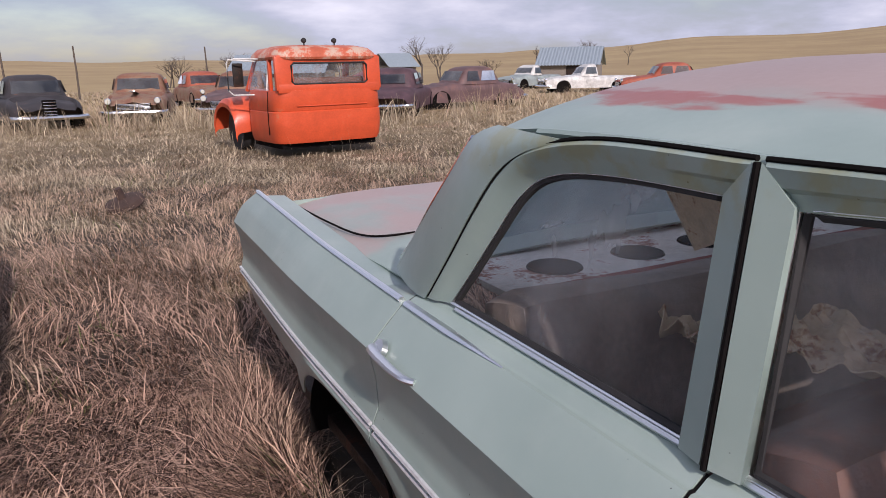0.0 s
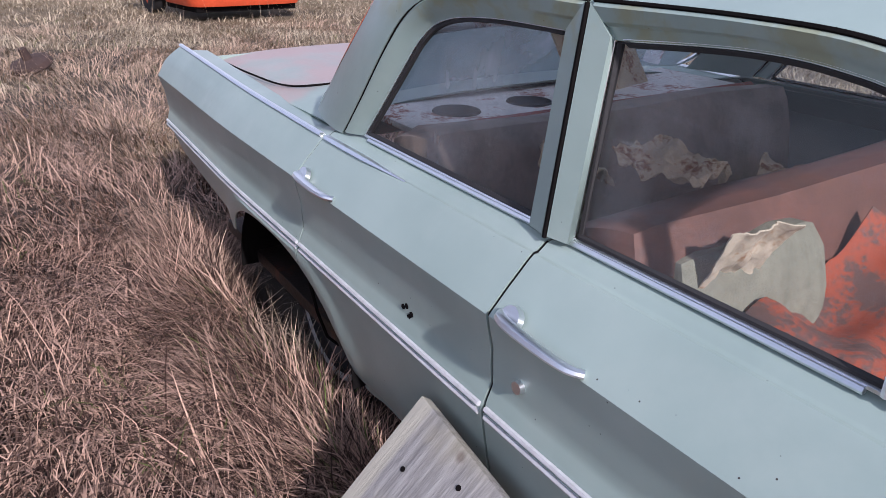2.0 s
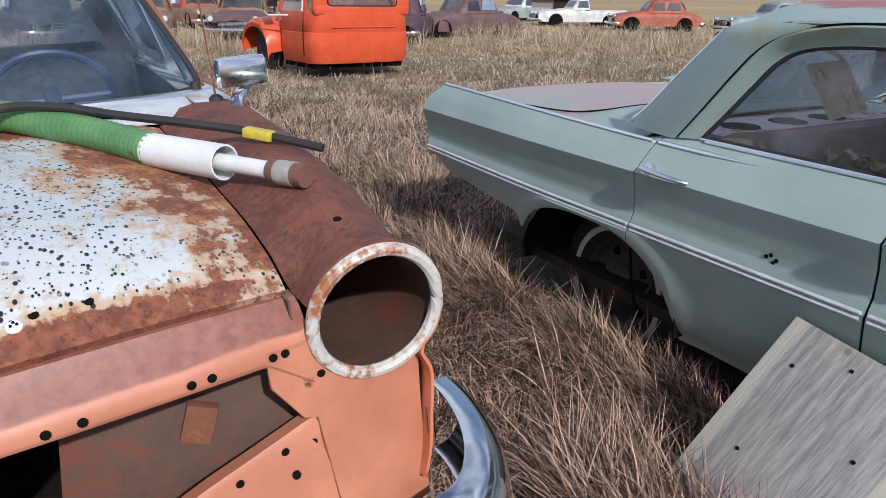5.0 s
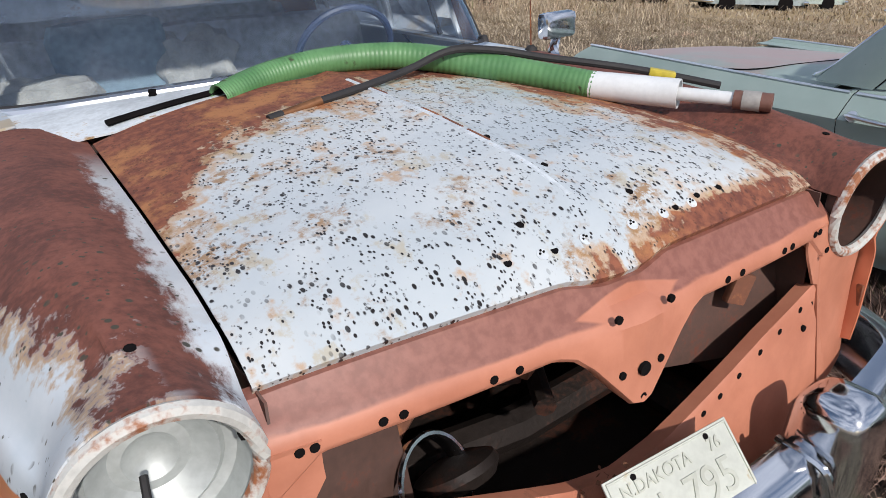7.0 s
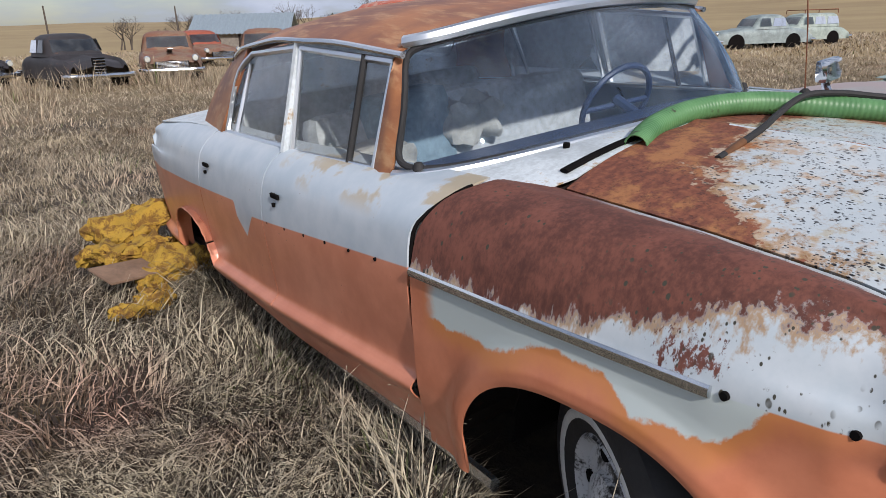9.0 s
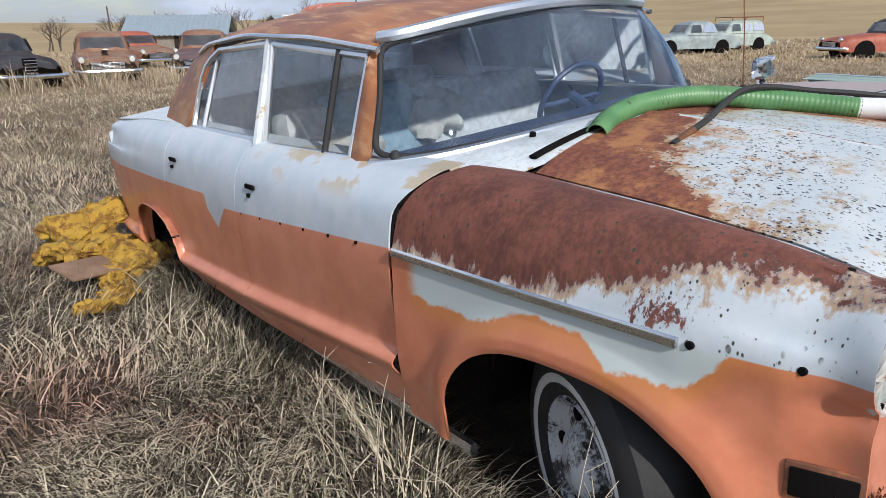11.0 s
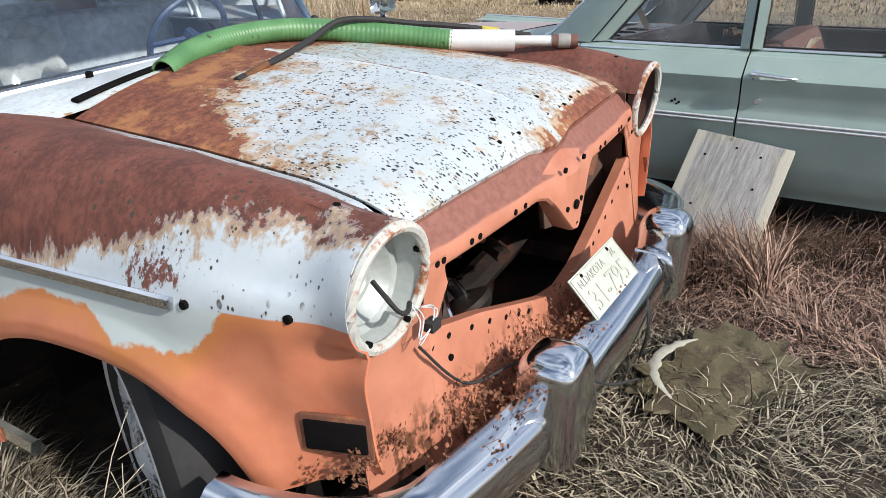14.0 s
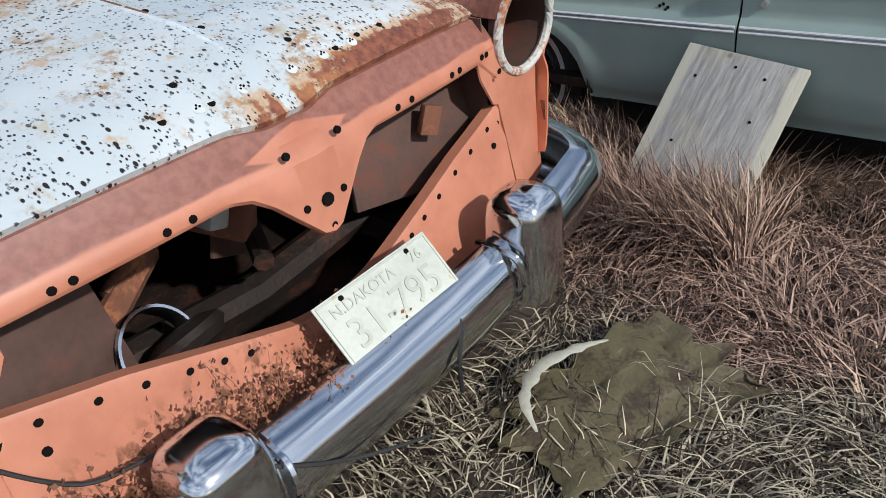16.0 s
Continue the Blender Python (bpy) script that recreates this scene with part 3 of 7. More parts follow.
for s in (-1, 1):
    rows = []
    for i in range(13):
        x = 0.545 + 0.272 * i / 12
        y = bow(min(x, 0.62)) + 0.02 * max(0, (x - 0.62) / 0.2) ** 2
        top = min(0.848, HL[1] - math.sqrt(max(0, 0.120 ** 2 - (x - HL[0]) ** 2))) if x > 0.60 else 0.848
        lo = max(0.40, mouth_low(0.62) - 0.05 - (x - 0.62)) if x > 0.62 else max(mouth_low(min(x, 0.62)), mouth_top(x) - (x - 0.545) * 1.6 - 0.04)
        lo = min(lo, top - 0.01) if x <= 0.62 else 0.44
        lean = 1.0 - max(0, x - 0.62) / 0.225
        zs_ = [top + (lo - top) * j / 8 for j in range(9)]
        rows.append([(x * s, y - 0.001 + 0.006 * math.sin(math.pi * j / 8) - lean * lerp(-z, (-0.65, 0.0), (-0.60, 0.012), (-0.46, 0.03), (-0.40, 0.05)), z) for j, z in enumerate(zs_)])
    part("grille_side", grid(rows), FRONT, sedan, thick=0.005)
    # side lamp hole beside the bumper
    part("lamp_hole_edge", box(0.140, 0.012, 0.088, (0.8410 * s, 0.088, 0.595), 0.006, pose(0, 0, 0, 0, 0, 71.4 * s)), RUSTY, sedan, "rusty torn edge of the lamp hole")
    part("parking_lamp_hole", box(0.122, 0.016, 0.068, (0.8430 * s, 0.0875, 0.595), 0.006, pose(0, 0, 0, 0, 0, 71.4 * s)), BLACK, sedan, "empty dark parking lamp hole")
holes = [(0.06, 0.872), (-0.06, 0.872), (0.0, 0.765), (0.0, 0.712), (0.045, 0.765), (-0.045, 0.765)]
for a, b in ((0.24, 0.842), (0.285, 0.842), (0.43, 0.841), (0.46, 0.841), (0.555, 0.838), (0.575, 0.838)):
    holes += [(a, b), (-a, b)]
for a in (0.22, 0.27, 0.33, 0.40, 0.47, 0.55):
    holes += [(a, mouth_low(a) - 0.022), (-a, mouth_low(a) - 0.022)]
for a, b in ((0.30, 0.50), (0.45, 0.54), (0.56, 0.62), (0.62, 0.58), (0.15, 0.47), (0.63, 0.78), (0.60, 0.66)):
    holes += [(a, b), (-a, b)]
for i, (a, b) in enumerate(holes):
    v = max(0, 1 - abs(a) / 0.18)
    y = bow(a) - 0.026 * v - (0.012 if b < mouth_low(a) - 0.05 else 0)
    part("bolt_hole", disc(0.013 if abs(a) < 0.01 and b > 0.75 else 0.0075, (a, y - 0.0015, b), (0, -1, 0), 9, 0.006), BLACK, sedan)
for a, y in ((-0.125, 0.14), (0.125, 0.14), (0.03, 0.26), (0.02, 0.42), (0.19, 0.09), (0.26, 0.10), (0.33, 0.105), (-0.19, 0.09), (-0.10, 0.085)):
    part("bolt_hole", disc(0.0075, (a, y, hood_z(a, y) + 0.001), (0, -0.35, 1), 9, 0.006), BLACK, sedan)
for s in (-1, 1):
    for y, dz in ((0.30, 0), (0.13, 0)):
        part("bolt_hole", disc(0.008, (0.725 * s, y, dict([(0.30, 1.012), (0.13, 0.992)])[y]), (0, -0.2, 1), 9, 0.012), BLACK, sedan)
    for y in (0.335, 0.135):
        part("bolt_hole", disc(0.009, ((fender_section(y)[8][0] + 0.003) * s, y, 0.842), (s, 0, 0.1), 9, 0.008), BLACK, sedan)

for a in (-0.125, -0.035, 0.075, 0.155, 0.235):
    y = 0.083 + 0.04 * (abs(a) / 0.6) ** 2
    clip = part("clip_plate", disc(0.011, (a, y, hood_z(a, y) + 0.002), (0, -0.75, 1), 12, 0.004), WHITE_PAINT, sedan, "pale round clip mark with pin holes")
    for dx, dy in ((-0.004, 0.0), (0.004, 0.001), (0.0, 0.004)):
        part("pin_hole", disc(0.0022, (a + dx, y + dy, hood_z(a + dx, y + dy) + 0.005), (0, -0.75, 1), 6, 0.003), BLACK, clip)

# side mouldings on the front fenders
for s in (-1, 1):
    pts = [((fender_section(y)[8][0] + 0.006) * s, y, 0.842) for y in [0.36 + 0.90 * i / 30 for i in range(31)]]
    part("side_moulding", tube(pts, 0.010, 8, 1.35), CHROME_OLD, sedan, "dull chrome side moulding")


# body sides from the door seam to the tail
def side_section(y):
    w = soft(y, (1.2, 0.99), (2.3, 1.03), (3.3, 1.025), (4.0, 1.0), (4.35, 0.95))
    b = soft(y, (1.2, 1.045), (1.7, 1.035), (3.2, 1.015), (3.8, 0.985), (4.35, 0.93))
    k = 0.05 * max(0.0, y - 1.25)
    bx = soft(y, (1.2, 0.83), (1.7, 0.865), (2.4, 0.90), (3.3, 0.885), (4.35, 0.86))
    return [(bx - 0.10, b + 0.012), (bx - 0.03, b + 0.004), (bx, b), (bx + 0.045, b - 0.022), (w - 0.045, b - 0.07), (w - 0.02, b - 0.13), (w - 0.005, 0.82), (w, 0.74), (w - 0.004, 0.62),
            (w - 0.010, 0.55 - k), (w - 0.006, 0.512 - k), (w + 0.022, 0.490 - k), (w + 0.028, 0.476 - k), (w + 0.016, 0.452 - k), (w - 0.010, 0.415 - k), (w - 0.022, 0.34), (w - 0.05, 0.27)]


def side(y0, y1, n=80):
    rows = []
    for i in range(n + 1):
        f = i / n
        y = y0 + (y1 - y0) * f
        line = curve([(px, y, pz) for px, pz in side_section(y)], 46)
        low = arch_z(y, 3.42, 0.36, 0.60, 0.27)
        lead = (1 - f) ** 5 if y0 < 1.3 else 0.0
        rows.append([Vector((p.x, p.y + lead * seam_shift(p.z), max(p.z, low))) for p in line])
    bm = grid(rows)
    bmesh.ops.dissolve_degenerate(bm, dist=0.0004, edges=bm.edges)
    return bm


for s in (-1, 1):
    turn = (lambda b: b) if s > 0 else flip
    for name, y0, y1, lab in (("front_door", 1.285, 2.29, "white and coral front door"), ("rear_door", 2.296, 3.12, "white and coral rear door"), ("rear_quarter", 3.126, 4.35, "white and coral rear quarter panel")):
        p = part(name, turn(side(y0, y1)), SIDE, sedan, lab, thick=0.006)
        if name != "rear_quarter":
            y = y1 - 0.14
            w = side_section(y)[5][0]
            part("handle_hole", box(0.012, 0.07, 0.018, ((w + 0.012) * s, y, 0.90), 0.004), BLACK, p)
            part("lock_hole", box(0.012, 0.016, 0.016, ((w + 0.016) * s, y + 0.015, 0.865), 0.004), BLACK, p)
    part("sill", tube([(0.955 * s, 1.0 + 2.1 * i / 10, 0.272) for i in range(11)], 0.018, 6, 1.4), CHROME_OLD, sedan, "bright sill strip")
    for y in [1.45 + 0.16 * i for i in range(7)]:
        part("trim_hole", disc(0.006, ((side_section(y)[6][0] + 0.003) * s, y, 0.842 - 0.066 * (y - 1.27)), (s, 0, 0), 7, 0.008), BLACK, sedan)
    for y in (1.281, 2.293, 3.123):
        part("door_gap", tube([((p.x - 0.008) * s, p.y + (seam_shift(p.z) if y < 1.3 else 0.0), p.z) for p in curve([(a, y, b) for a, b in side_section(y)[1:]], 30)], 0.006, 6), BLACK, sedan)
# tail and floor
rows = []
for i in range(15):
    u = -1 + 2 * i / 14
    sec = side_section(4.35)
    rows.append([(u * sec[5][0] * (1 if j else 0.9), 4.35 + 0.09 * (1 - u * u) * math.sin(math.pi * (j + 0.5) / 9), 0.945 + 0.02 * (1 - u * u) - 0.62 * j / 8) for j in range(9)])
part("tail_panel", grid(rows), SIDE, sedan, thick=0.006)
rows = [[(0.86 * (-1 + 2 * i / 16), y, soft(y, (3.1, 1.02), (3.7, 1.00), (4.35, 0.945)) + 0.035 * (1 - (-1 + 2 * i / 16) ** 2)) for y in [3.3 + 1.06 * j / 12 for j in range(13)]] for i in range(17)]
part("trunk_lid", grid(rows), WHITE_PAINT, sedan, thick=0.006)
part("floor_pan", box(1.84, 3.0, 0.05, (0, 2.75, 0.30)), DARK_METAL, sedan)

# cowl between hood and windscreen
WS = [(0.0, 1.27), (0.25, 1.285), (0.5, 1.325), (0.68, 1.385), (0.79, 1.465), (0.848, 1.56)]
TOP = [(0.0, 1.545), (0.25, 1.55), (0.45, 1.57), (0.58, 1.60), (0.65, 1.635), (0.685, 1.68)]


def ws_row(half, z0, z1, n=40):
    pts = [(-a, b) for a, b in reversed(half[1:])] + list(half)
    return curve([(a, b, z0 + (z1 - z0) * (abs(a) / half[-1][0]) ** 2) for a, b in pts], n)


base, upper = ws_row(WS, 1.075, 1.035), ws_row(TOP, 1.455, 1.40)
rows = []
for i in range(40):
    p = base[i]
    u = p.x / 0.845
    f = Vector((u * 0.63, 1.105 - 0.05 * abs(u) ** 2, hood_z(u * 0.60, 1.09) - 0.004))
    if abs(u) > 0.9:
        f = Vector((math.copysign(0.63 + 0.19 * (abs(u) - 0.9) / 0.1, u), 1.06 + 0.26 * (abs(u) - 0.9) / 0.1, 1.03))
    rows.append([f + (p - f) * (j / 8) + Vector((0, 0, 0.008 * math.sin(math.pi * j / 8))) for j in range(9)])
part("cowl", grid(rows), WHITE_PAINT, sedan, "white cowl panel with open vent slots", thick=0.005)
for s in (-1, 1):
    slot = [(s * (0.22 + 0.34 * i / 12), 1.135 - 0.02 * (i / 12) ** 2 - 0.01, 1.089 - 0.036 * (i / 12) ** 1.3) for i in range(13)]
    part("vent_slot", tube(slot, 0.016, 8, 0.45), BLACK, sedan, "open vent slot")
    part("wiper_pivot", lathe([(0, 0.0), (0, 0.02), (0.012, 0.018), (0.03, 0.012), (0.034, 0)], 12, pose(0.80 * s, 1.475, 1.045, 0, -90, 0)), RUBBER, sedan)
    part("wiper_hole", disc(0.011, (0.42 * s, 1.24, 1.079), (0, -0.2, 1), 9, 0.02), BLACK, sedan)
# windscreen
rows = [[base[i] + (upper[i] - base[i]) * (j / 8) + Vector((0, -0.035 * math.sin(math.pi * j / 8), 0)) for j in range(9)] for i in range(40)]
ws = part("windscreen", grid(rows), GLASS_WS, sedan, "dusty wrapped windscreen reflecting the sky")
ws.visible_shadow = False
part("lower_trim", tube([p + Vector((0, -0.012, 0)) for p in base], 0.019, 8, 0.9), CHROME_TRIM, ws, "chrome windscreen trim")
part("upper_trim", tube([p + Vector((0, -0.012, 0.008)) for p in upper], 0.024, 8, 0.9), CHROME_TRIM, ws, "chrome windscreen visor strip")
def on_screen(u, v):
    """A point of the windscreen, u across and v up, both 0 to 1."""
    a, b = u * 39, v * 8
    i, j = min(38, int(a)), min(7, int(b))
    f, g = a - i, b - j
    return rows[i][j].lerp(rows[i + 1][j], f).lerp(rows[i][j + 1].lerp(rows[i + 1][j + 1], f), g)


ring = []
for k in range(160):
    a = 2 * math.pi * k / 160
    cx, cy = math.cos(a), math.sin(a)
    ring.append(on_screen(0.5 + 0.494 * math.copysign(abs(cx) ** 0.22, cx), 0.5 + 0.475 * math.copysign(abs(cy) ** 0.34, cy)))
part("seal", tube(ring, 0.011, 8, 1, True), RUBBER, ws, "black windscreen rubber")
screen_edge = [tuple(p) for p in rows[39]]
# roof
rows = []
for i in range(33):
    u = -1 + 2 * i / 32
    row = []
    for j in range(25):
        f = j / 24
        y0 = upper[min(39, max(0, round((u * 0.5 + 0.5) * 39)))].y - 0.02
        y = y0 + (3.42 - 0.10 * u * u - y0) * f
        hw = soft(y, (1.5, 0.70), (2.2, 0.765), (2.9, 0.745), (3.45, 0.66))
        z = soft(y, (1.55, 1.455), (2.0, 1.505), (2.5, 1.515), (3.0, 1.47), (3.45, 1.36)) - 0.085 * abs(u) ** 3.2
        row.append((u * hw, y, z))
    rows.append(row)
part("roof", grid(rows), ROOF, sedan, "rust-stained orange roof", thick=0.008)
# rear window and pillars
rows = [[(u * (0.70 + 0.10 * f), 3.40 - 0.08 * u * u + 0.22 * f, 1.36 - 0.05 * abs(u) ** 3 - 0.34 * f) for f in (0, 0.33, 0.66, 1)] for u in [-1 + 2 * i / 20 for i in range(21)]]
part("rear_window", grid(rows), GLASS, sedan).visible_shadow = False


def roof_edge(y):
    return Vector((soft(y, (1.5, 0.70), (2.2, 0.765), (2.9, 0.745), (3.45, 0.66)) + 0.008, y, soft(y, (1.55, 1.455), (2.0, 1.505), (2.5, 1.515), (3.0, 1.47), (3.45, 1.36)) - 0.092))


for s in (-1, 1):
    m = Vector((s, 1, 1))

    def bar(name, pts, r, material, parent, flat=1.0, label=""):
        return part(name, tube([Vector(p) * m for p in pts], r, 8, flat), material, parent, label)

    pillar = []
    for k in range(9):
        f = k / 8
        a = Vector(screen_edge[k])
        b = Vector((side_section(1.66)[2][0] - 0.012, 1.662, 1.028)).lerp(roof_edge(1.665) - Vector((-0.008, 0, 0.012)), f)
        mid = a.lerp(b, 0.5) + Vector((0.010, 0, 0))
        pillar.append([a * m, a.lerp(mid, 0.6) * m, mid * m, b.lerp(mid, 0.5) * m, b * m])
    part("a_pillar", grid(pillar), ROOF, sedan, "rusty windscreen pillar", thick=0.012)
    bar("drip_rail", [roof_edge(1.62 + 1.55 * i / 16) + Vector((0.006, 0, 0.004)) for i in range(17)], 0.011, CHROME_OLD, sedan)
    # C pillar sheet
    rows = []
    for j in range(9):
        f = j / 8
        p, q = Vector((0.885, 3.06, 1.018)).lerp(roof_edge(2.86), f), Vector((0.80, 3.60, 1.0)).lerp(roof_edge(3.36), f)
        p.y -= 0.07 * math.sin(math.pi * f) * 0.6
        q.y += 0.05 * math.sin(math.pi * f)
        p.y += 0.05 * math.sin(math.pi * f)
        rows.append([p.lerp(q, k / 5) * m for k in range(6)])
    part("c_pillar", grid(rows), ROOF, sedan, "rust-stained rear roof pillar", thick=0.02)
    # door window frames and panes
    for y0, y1, rear in ((1.675, 2.265, False), (2.315, 3.03, True)):
        lo0, lo1 = Vector((side_section(y0)[2][0] - 0.02, y0, 1.035)), Vector((side_section(y1)[2][0] - 0.02, y1, 1.022))
        hi0, hi1 = roof_edge(y0), roof_edge(y1 - (0.20 if rear else 0))
        hi0.z -= 0.025
        hi1.z -= 0.025 if not rear else 0.03
        if rear:
            loop = [lo0, hi0] + [hi0.lerp(hi1, k / 4) for k in (1, 2, 3)] + curve([hi1, Vector((0.80, 2.95, 1.27)), lo1], 8) + [lo0]
        else:
            loop = [lo0, hi0, hi1, lo1, lo0]
        fr = part("window_frame", join(*[tube([Vector(a) * m, Vector(b) * m], 0.013, 6) for a, b in zip(loop, loop[1:])]), CHROME_TRIM, sedan, "bright window frame")
        d = (lo1 - lo0) / 8
        rows = []
        for k in range(9):
            a = lo0.lerp(lo1, k / 8)
            b = hi0.lerp(roof_edge(y1), k / 8)
            if rear and k > 5:
                b = a.lerp(b, (0.97, 0.88, 0.6)[k - 6])
            rows.append([a * m, b * m])
        part("pane", grid(rows), GLASS, fr).visible_shadow = False
        yb = y0 + (0.16 if not rear else (y1 - y0) * 0.80)
        bx = side_section(yb)[2][0] - 0.02
        top = roof_edge(yb)
        part("divider", tube([Vector((bx, yb, 1.035)) * m, Vector((top.x, yb, top.z - (0.02 if not rear else 0.07))) * m], 0.012, 6), CHROME_TRIM if rear else RUBBER, fr)
    bar("b_pillar", [(0.895, 2.29, 1.02), (0.83, 2.29, 1.22), (0.765, 2.29, 1.415)], 0.020, WHITE_PAINT, sedan, 1.0)


# wheels
def wheel(parent_name, at, face, cap, wall=True, turn=0.0, group="", parent=None):
    """A tyre and hub, the outer face towards face (+1/-1 in x)."""
    m = pose(*at, 0, 0, turn) @ Matrix.Diagonal((face, 1, 1, 1))
    w = new(parent_name)
    w.parent, w.matrix_basis = parent, m
    prof = [(-0.16, 0.21), (-0.17, 0.27), (-0.15, 0.335), (-0.11, 0.35), (-0.05, 0.35), (-0.012, 0.338), (0.008, 0.30), (0.012, 0.26), (0.004, 0.215), (-0.01, 0.195)]
    tyre = part("tyre", lathe(prof, 40), RUBBER, w, "black tyre with a whitewall band" if wall else "black tyre")
    if wall:
        part("whitewall", lathe([(0.0125, 0.262), (0.0155, 0.256), (0.0145, 0.244), (0.0105, 0.236)], 40), WHITEWALL, tyre, "thin white band")
    part("rim", lathe([(-0.01, 0.198), (0.0, 0.19), (-0.012, 0.178), (-0.03, 0.165), (-0.032, 0.14), (-0.02, 0.10), (-0.02, 0.0)], 36), cap, w, "peeling painted wheel disc")
    part("hub_cap", lathe([(-0.022, 0.105), (-0.005, 0.10), (0.012, 0.07), (0.02, 0.03), (0.022, 0.0)], 30), cap, w)
    for i in range(5):
        a = 2 * math.pi * i / 5
        part("slot", disc(0.02, (-0.028, 0.146 * math.cos(a), 0.146 * math.sin(a)), (1, 0, 0), 8, 0.012), BLACK, w)
    return w


wheel("wheel", (-0.865, 0.685, 0.325), -1, HUB, True, -23, parent=sedan)
wheel("wheel", (0.84, 0.655, 0.345), 1, HUB, True, -14, parent=sedan)
wheel("wheel", (-0.86, 3.42, 0.345), -1, HUB, True, parent=sedan)
wheel("wheel", (0.86, 3.42, 0.345), 1, HUB, True, parent=sedan)
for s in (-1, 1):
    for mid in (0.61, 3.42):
        # housings are black: the arch's shade is in their colour
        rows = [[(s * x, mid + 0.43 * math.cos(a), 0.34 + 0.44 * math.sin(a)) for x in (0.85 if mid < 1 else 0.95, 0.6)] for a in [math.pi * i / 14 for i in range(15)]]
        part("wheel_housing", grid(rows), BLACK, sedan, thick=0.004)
    # black sheet added before the inner wall to look like deep shade
    part("arch_shade_sheet", grid([[(s * 0.625, 0.05 + 1.1 * i / 10, 0.33 + 0.58 * j / 6) for j in range(7)] for i in range(11)]), BLACK, sedan, thick=0.004)
    rows = [[(s * 0.60, 0.05 + 1.1 * i / 10, 0.35 + 0.56 * j / 6) for j in range(7)] for i in range(11)]
    part("inner_fender", grid(rows), BROWN_PAINT, sedan, "brown inner fender wall", thick=0.004)

# engine bay seen through the mouth
part("radiator_baffle", box(0.44, 0.02, 0.25, (0.45, 0.14, 0.665), 0.004, pose(0, 0, 0, -12, 8, -10)), BROWN_PAINT, sedan, "brown sheet metal baffle")
part("radiator_baffle", box(0.25, 0.02, 0.30, (-0.48, 0.14, 0.66), 0.004, pose(0, 0, 0, -12, 0, 14)), BROWN_PAINT, sedan, "brown sheet metal baffle")
part("bracket", box(0.05, 0.02, 0.07, (0.44, 0.10, 0.72), 0.004, pose(0, 0, 0, 0, 20, -14)), RUSTY, sedan)
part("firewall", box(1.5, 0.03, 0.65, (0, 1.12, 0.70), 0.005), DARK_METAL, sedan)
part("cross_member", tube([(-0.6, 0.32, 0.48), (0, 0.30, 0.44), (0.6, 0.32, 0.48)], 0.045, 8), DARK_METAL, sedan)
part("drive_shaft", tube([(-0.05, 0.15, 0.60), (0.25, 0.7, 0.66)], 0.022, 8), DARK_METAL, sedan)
part("drive_shaft", tube([(-0.40, 0.22, 0.58), (-0.18, 0.35, 0.64)], 0.028, 8), RUSTY, sedan)
part("iron_bracket", box(0.07, 0.20, 0.12, (-0.05, 0.30, 0.70), 0.012, pose(0, 0, 0, 15, 0, 28)), RUSTY, sedan, "rusty engine mount")
part("iron_bracket", box(0.05, 0.08, 0.05, (-0.10, 0.22, 0.72), 0.01, pose(0, 0, 0, 5, 20, 10)), BUCKET, sedan)
part("steering_rod", tube([(-0.30, 0.30, 0.62), (-0.12, 0.36, 0.69)], 0.020, 10), RUSTY, sedan, "rusty steering rod")
part("support_plate", box(0.16, 0.012, 0.22, (0.03, 0.34, 0.64), 0.004, pose(0, 0, 0, 0, 28, 24)), BROWN_PAINT, sedan, "brown slanted support plate")
part("coil_bracket", box(0.06, 0.05, 0.09, (-0.02, 0.30, 0.69), 0.012, pose(0, 0, 0, 10, 24, 15)), BUCKET, sedan, "grey coil bracket")
part("fan_vane", grid([[(-0.24 + 0.022 * i, 0.40 + 0.012 * j, 0.60 + 0.018 * i - 0.035 * j + 0.01 * math.sin(i)) for j in range(4)] for i in range(8)]), RUSTY, sedan, "rusty curved vane", thick=0.004)
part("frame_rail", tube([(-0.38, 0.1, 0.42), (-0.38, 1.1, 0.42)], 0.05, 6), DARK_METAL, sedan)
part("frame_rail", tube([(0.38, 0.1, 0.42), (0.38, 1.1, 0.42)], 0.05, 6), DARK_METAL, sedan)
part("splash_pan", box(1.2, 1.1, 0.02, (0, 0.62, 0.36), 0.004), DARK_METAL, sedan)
trim_ring = thing("headlight_rim", "loose chrome headlight rim lying in the grille mouth", "car part", CAR @ pose(-0.31, 0.13, 0.565, 62, 8, 20))
part("rim_band", tube([(0.088 * math.cos(a), 0.088 * math.sin(a), 0) for a in (2 * math.pi * i / 36 for i in range(36))], 0.006, 6, 1, True), CHROME, trim_ring)
part("rim_lip", lathe([(0, 0.086), (0.012, 0.082), (0.03, 0.082)], 36, pose(0, 0, 0, 0, 90, 0)), CHROME_OLD, trim_ring, thick=0.002)
lamp = thing("sealed_beam_lamp", "old glass headlamp resting inside the grille mouth", "car part", CAR @ pose(-0.25, 0.16, 0.535, 0, -55, 100))
part("lens", lathe([(0.0, 0.085), (0.015, 0.08), (0.028, 0.05), (0.032, 0.0)], 30), DARK_METAL, lamp)
part("shell", lathe([(0.0, 0.085), (-0.02, 0.07), (-0.03, 0.02), (-0.03, 0)], 30), DARK_METAL, lamp)


